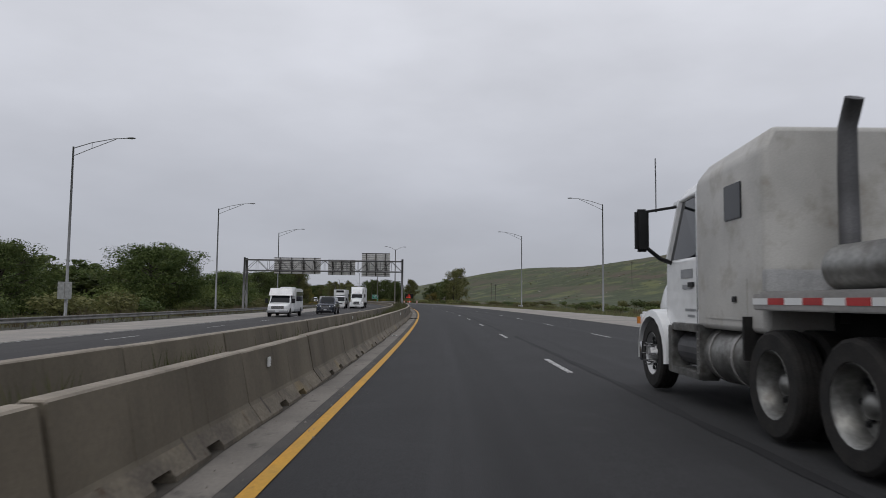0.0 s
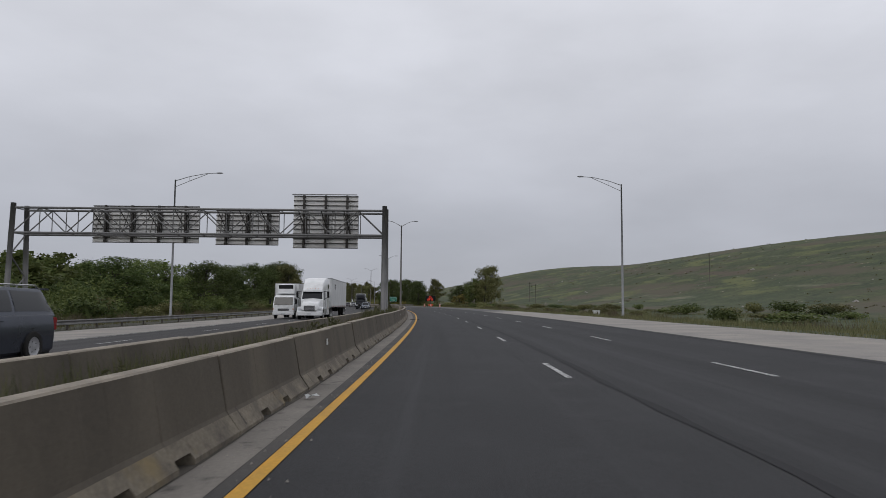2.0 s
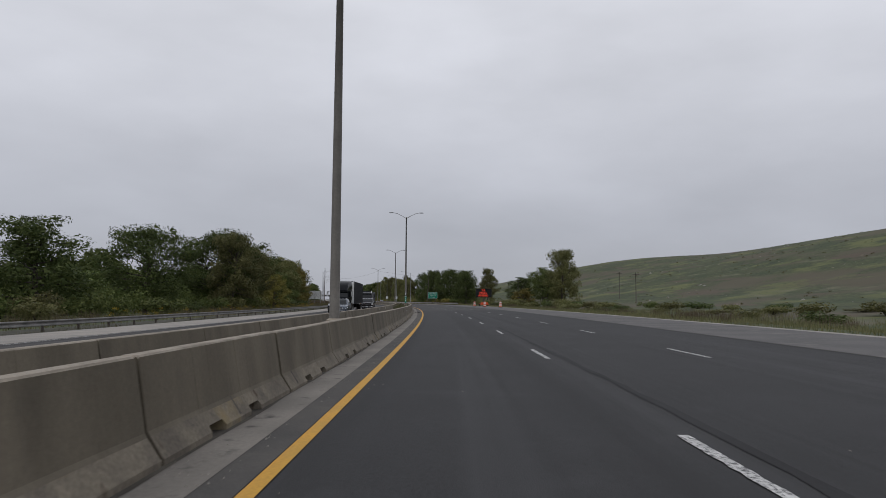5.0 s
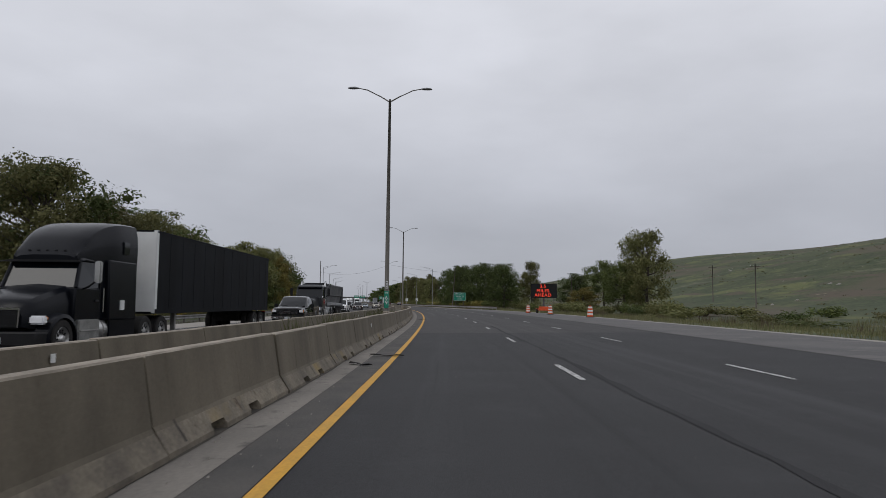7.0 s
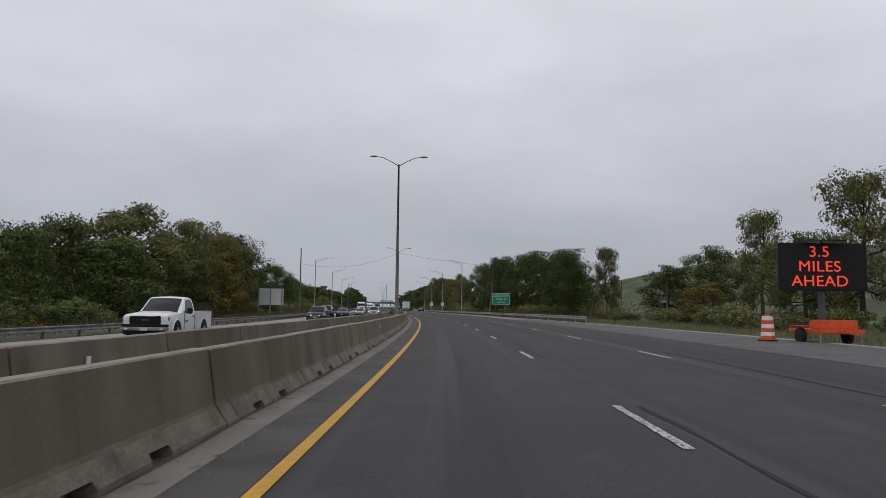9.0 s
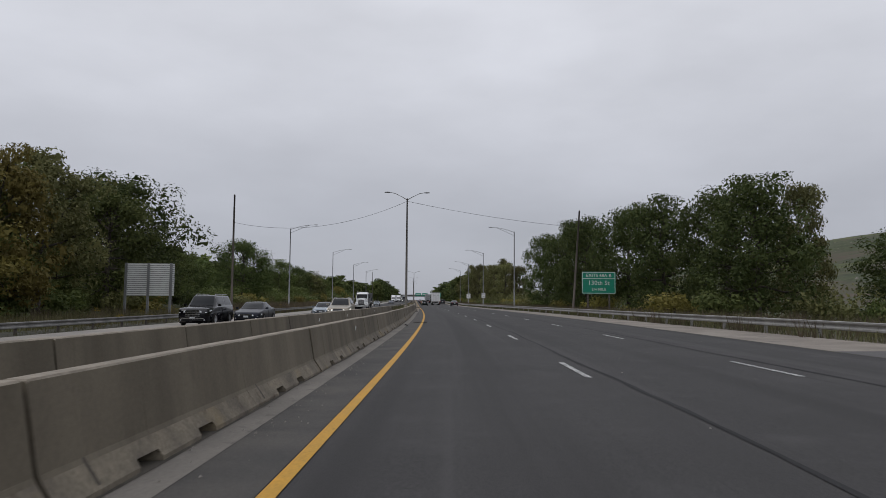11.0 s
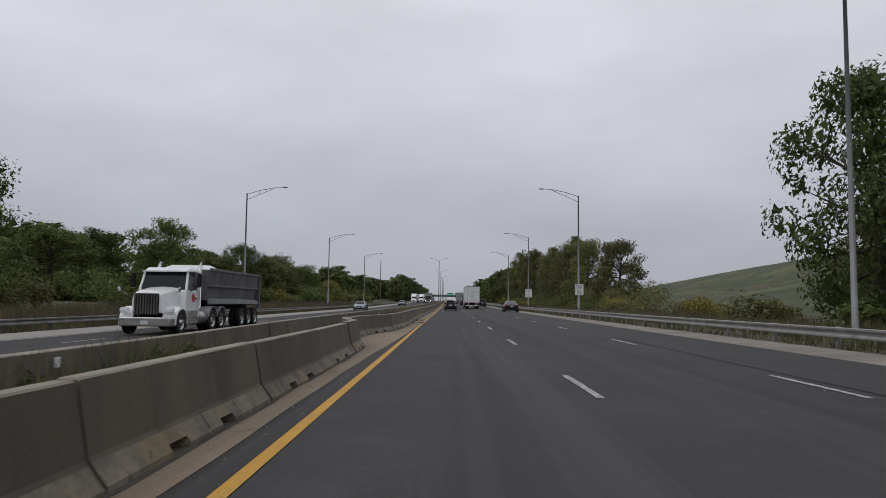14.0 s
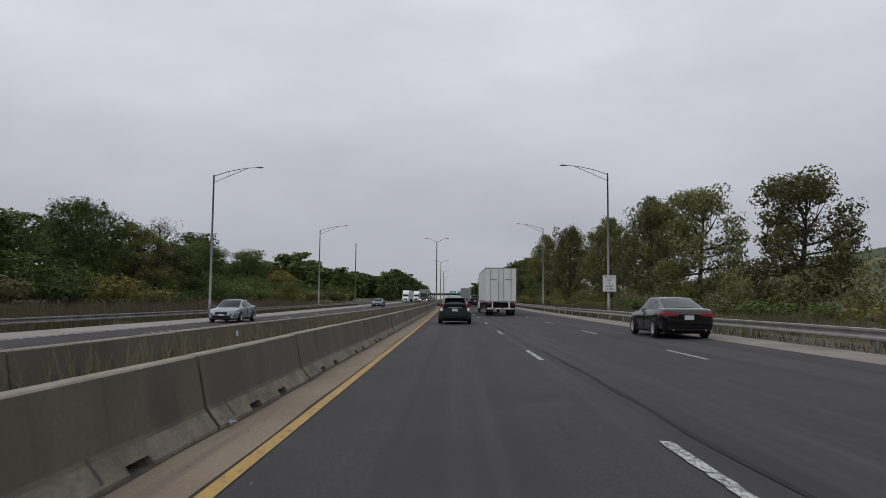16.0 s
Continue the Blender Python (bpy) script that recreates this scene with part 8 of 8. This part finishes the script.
def dump_rig(cab_mat, label_cab, tarp, label_tub):
    g, end = tractor("truck_tractor", label_cab, cab_mat, False, tall_grille=True, grille=M_CHROME, bumper=M_ALU)
    for y in (-4.75, -6.05):
        dual(g, y, 0.52, 1.22, M_ALU)
        for sd in (-1, 1):
            part("mud_guard", loft(bmesh.new(), [[(x, y + 0.66 * math.cos(a), 0.56 + 0.62 * math.sin(a)) for x in (sd * 0.62, sd * 1.24)] + [(x, y + 0.62 * math.cos(a), 0.56 + 0.58 * math.sin(a)) for x in (sd * 1.24, sd * 0.62)] for a in np.linspace(0.2, math.pi - 0.2, 8)]), M_GREY_PANEL, g)
    for sd in (-1, 1):
        part("exhaust_pipe", tubed([(sd * 0.95, -3.55, 1.1), (sd * 0.95, -3.55, 3.0), (sd * 0.95, -3.75, 3.2)], [0.09, 0.075, 0.075], 10), M_CHROME, g, "chrome exhaust pipe", smooth=True)
        part("horn_mirror", tubed([(sd * 0.9, -0.5, 1.6), (sd * 1.25, -0.35, 1.85)], 0.012, 5), M_CHROME, g)
        part("round_mirror", lathe([(-0.03, 0.001), (-0.03, 0.09), (0.0, 0.11), (0.03, 0.09), (0.03, 0.001)], (sd * 1.27, -0.35, 1.9), 14), M_CHROME, g)
        part("badge", lathe([(0.0, 0.2), (sd * 0.006, 0.19), (sd * 0.006, 0.001)], (sd * 1.05, -2.55, 1.55), 18), M_TAPE_R, g, "round red door badge")
    t = empty("dump_trailer", Matrix.Identity(4), label_tub, "trailer", "traffic")
    L = 8.4
    part("tub", loft(bmesh.new(), [[(-0.95, 0.0, 1.45), (0.95, 0.0, 1.45), (1.25, 0.15, 2.9), (-1.25, 0.15, 2.9)], [(-0.95, -L, 1.25), (0.95, -L, 1.25), (1.25, -L, 2.9), (-1.25, -L, 2.9)]]), M_DUMP, t, "worn grey dump tub")
    part("tarp", loft(bmesh.new(), [[(-1.2, 0.1, 2.9), (1.2, 0.1, 2.9), (0.7, -0.1, 3.12), (-0.7, -0.1, 3.12)], [(-1.2, -1.6, 2.9), (1.2, -1.6, 2.9), (0.7, -1.4, 3.16), (-0.7, -1.4, 3.16)]]), tarp, t, "front cover of the tub")
    part("load", loft(bmesh.new(), [[(-1.15, -1.6, 2.88), (1.15, -1.6, 2.88), (0.5, -1.9, 3.02), (-0.5, -1.9, 3.02)], [(-1.15, -L + 0.2, 2.88), (1.15, -L + 0.2, 2.88), (0.5, -L + 0.5, 3.0), (-0.5, -L + 0.5, 3.0)]]), M_UNDER, t, "dark covered load")
    for sd in (-1, 1):
        part("top_rail", boxed(min(sd * 1.2, sd * 1.3), max(sd * 1.2, sd * 1.3), -L, 0.15, 2.84, 2.98, bevel=0.02), M_DUMP, t)
        part("mid_rib", boxed(min(sd * 1.12, sd * 1.2), max(sd * 1.12, sd * 1.2), -L, 0.05, 2.1, 2.18), M_DUMP, t)
        part("chute_rail", loft(bmesh.new(), [[(sd * 0.95, -0.4, 1.25), (sd * 1.24, -0.9, 1.3), (sd * 1.24, -0.9, 1.5), (sd * 0.95, -0.4, 1.55)], [(sd * 0.95, -L + 0.1, 1.2), (sd * 1.24, -L + 0.2, 1.25), (sd * 1.24, -L + 0.2, 1.42), (sd * 0.95, -L + 0.1, 1.5)]]), M_GREY_PANEL, t, "pale lower side rail")
        part("rear_post", boxed(min(sd * 1.12, sd * 1.3), max(sd * 1.12, sd * 1.3), -L - 0.08, -L + 0.06, 1.0, 2.98), M_DUMP, t)
    part("tailgate", boxed(-1.12, 1.12, -L - 0.06, -L, 1.25, 2.9, bevel=0.01), M_DUMP, t)
    part("frame", boxed(-0.5, 0.5, -L, -0.2, 1.0, 1.28), M_UNDER, t)
    for y in (-L + 0.6, -L + 1.9, -L + 3.2):
        dual(t, y, 0.52, 1.22)
    return g, t


h, t = dump_rig(P_GREY, "dark grey truck tractor with an upright chrome grille", M_TARP, "dark steel dump trailer behind its tractor")
oncoming(h, 273.0, -9.0)
oncoming(t, 277.4, -9.0)
h, t = dump_rig(P_WHITE, "white truck tractor with an upright chrome grille", P_WHITE, "grey steel dump trailer with a dark load")
oncoming(h, 482.6, -10.9)
oncoming(t, 486.9, -10.9)
oncoming(pickup("pickup_truck", "white pickup truck with a black grille", P_WHITE), 318.3, -11.1).scale = (1.0, 1.0, 1.05)
oncoming(car("suv_car", "dark maroon crossover car with lit headlamps", P_MAROON, "suv", lit=True), 361.5, -10.8)
oncoming(car("suv_car", "large black sport utility car with a chrome grille", P_BLACK, "bigsuv"), 399.5, -14.0)
oncoming(car("sedan_car", "midnight blue sedan car behind a black one", P_BLUE, "sedan"), 402.4, -11.6)
oncoming(car("suv_car", "champagne crossover car with lit headlamps", P_BEIGE, "suv", lit=True), 410.8, -6.7)
oncoming(car("coupe_car", "silver-white coupe car with a rear wing", P_SILVER, "coupe"), 420.6, -9.5)
oncoming(car("sedan_car", "silver sedan car near the outer shoulder", P_SILVER, "sedan"), 566.5, -12.6)
oncoming(car("sedan_car", "blue-grey sedan car far along the opposite lanes", P_SLATE, "sedan"), 641, -10.9)
for s, lat, m1, lab in ((747, -13.2, P_WHITE, "white truck tractor far down the road"), (772, -11.0, P_WHITE, "white truck tractor with a white trailer far off")):
    h, end = tractor("truck_tractor", lab, m1, True, 3.9)
    oncoming(h, s, lat)
    oncoming(box_trailer("box_trailer", "white box trailer far down the road", P_DIRTYWHITE, 14, 4.0), s + 5.6, lat)
h, end = tractor("truck_tractor", "dark truck tractor with lit headlamps far off", P_GREY, False, lit=True)
oncoming(h, 728, -6.6)
oncoming(box_trailer("box_trailer", "grey box trailer far down the road", M_GREY_PANEL, 13, 4.1, front=M_GREY_PANEL), 733.6, -6.6)
for s, lat, m1, k, lab in ((790, -6.2, P_BLACK, "suv", "black crossover car with lit headlamps far off"), (672, 1.8, P_MAROON, "sedan", "dark red sedan car far ahead"), (700, 8.9, P_GREY, "suv", "grey crossover car far ahead"), (730, 1.7, P_SILVER, "sedan", "silver sedan car far ahead")):
    c = car("suv_car" if k == "suv" else "sedan_car", lab, m1, k, lit=lat < 0)
    (oncoming if lat < 0 else put)(c, s, lat)


# ================= the far distance =================
def guide_sign(s, lat, z0, w, h):
    """A green guide sign on two posts, too far off to read."""
    g = empty("guide_sign", place(s, lat, 0.0), "green guide sign on two steel posts far down the road", "road sign")
    p = part("panel", boxed(-w / 2, w / 2, -0.03, 0.03, z0, z0 + h, bevel=0.01), M_SIGNGREEN, g)
    for z, k in ((0.68, 0.36), (0.42, 0.30), (0.18, 0.22)):
        part("mark", boxed(-w * k, w * k, -0.042, -0.03, z0 + h * z, z0 + h * z + h * 0.13), M_SIGNWHITE, p, "unreadable white line of words")
    for x in (-w * 0.3, w * 0.3):
        part("post", boxed(x - 0.06, x + 0.06, 0.03, 0.15, -0.4, z0 + h * 0.9), M_GALV, g)


guide_sign(812, 14.6, 2.9, 2.9, 2.5)


def overpass(s):
    """A low concrete bridge across the far road."""
    g = empty("overpass", place(s, 0.0, 0.0), "grey concrete road bridge crossing far ahead", "bridge")
    part("deck", boxed(-90, 90, -5.5, 5.5, 7.2, 7.5), M_GANTRY, g)
    for y in (-4.5, -1.5, 1.5, 4.5):
        part("girder", boxed(-90, 90, y - 0.25, y + 0.25, 5.6, 7.2), M_MAST, g)
    for y in (-5.5, 5.2):
        part("parapet", boxed(-90, 90, y, y + 0.3, 7.5, 8.4), M_GANTRY, g)
    for x in (-45, -19, -2, 15, 45):
        part("pier", boxed(x - 0.6, x + 0.6, -5, 5, -1.5, 5.6, bevel=0.1), M_GANTRY, g)
    for x in (4, 14):
        p = part("sign_panel", boxed(x - 4, x + 4, -5.8, -5.6, 7.0, 10.6, bevel=0.05), M_SIGNGREEN, g, "green sign panel on the parapet")
        part("mark", boxed(x - 3, x + 3, -5.83, -5.8, 8.6, 9.3), M_SIGNWHITE, p, "unreadable white line of words")


overpass(1390)

def far_woods():
    rng = np.random.default_rng(77)
    cs, rs = [], []
    for k in range(420):
        s = rng.uniform(900, 1900)
        lat = rng.choice((-1, 1)) * rng.uniform(34, 260)
        p = at(s, lat)
        for q in range(4):
            cs.append((p.x + rng.normal() * 6, p.y + rng.normal() * 6, rng.uniform(2, 12)))
            rs.append(rng.uniform(4, 7))
    q, f = leaf_quads(rng, np.array(cs), np.array(rs), 42000, 1.1)
    return tagged(raw("far_woods", q, f, M_LEAF[1]), "hazy green woods along the far road", "woods", kind="stuff")


far_woods()
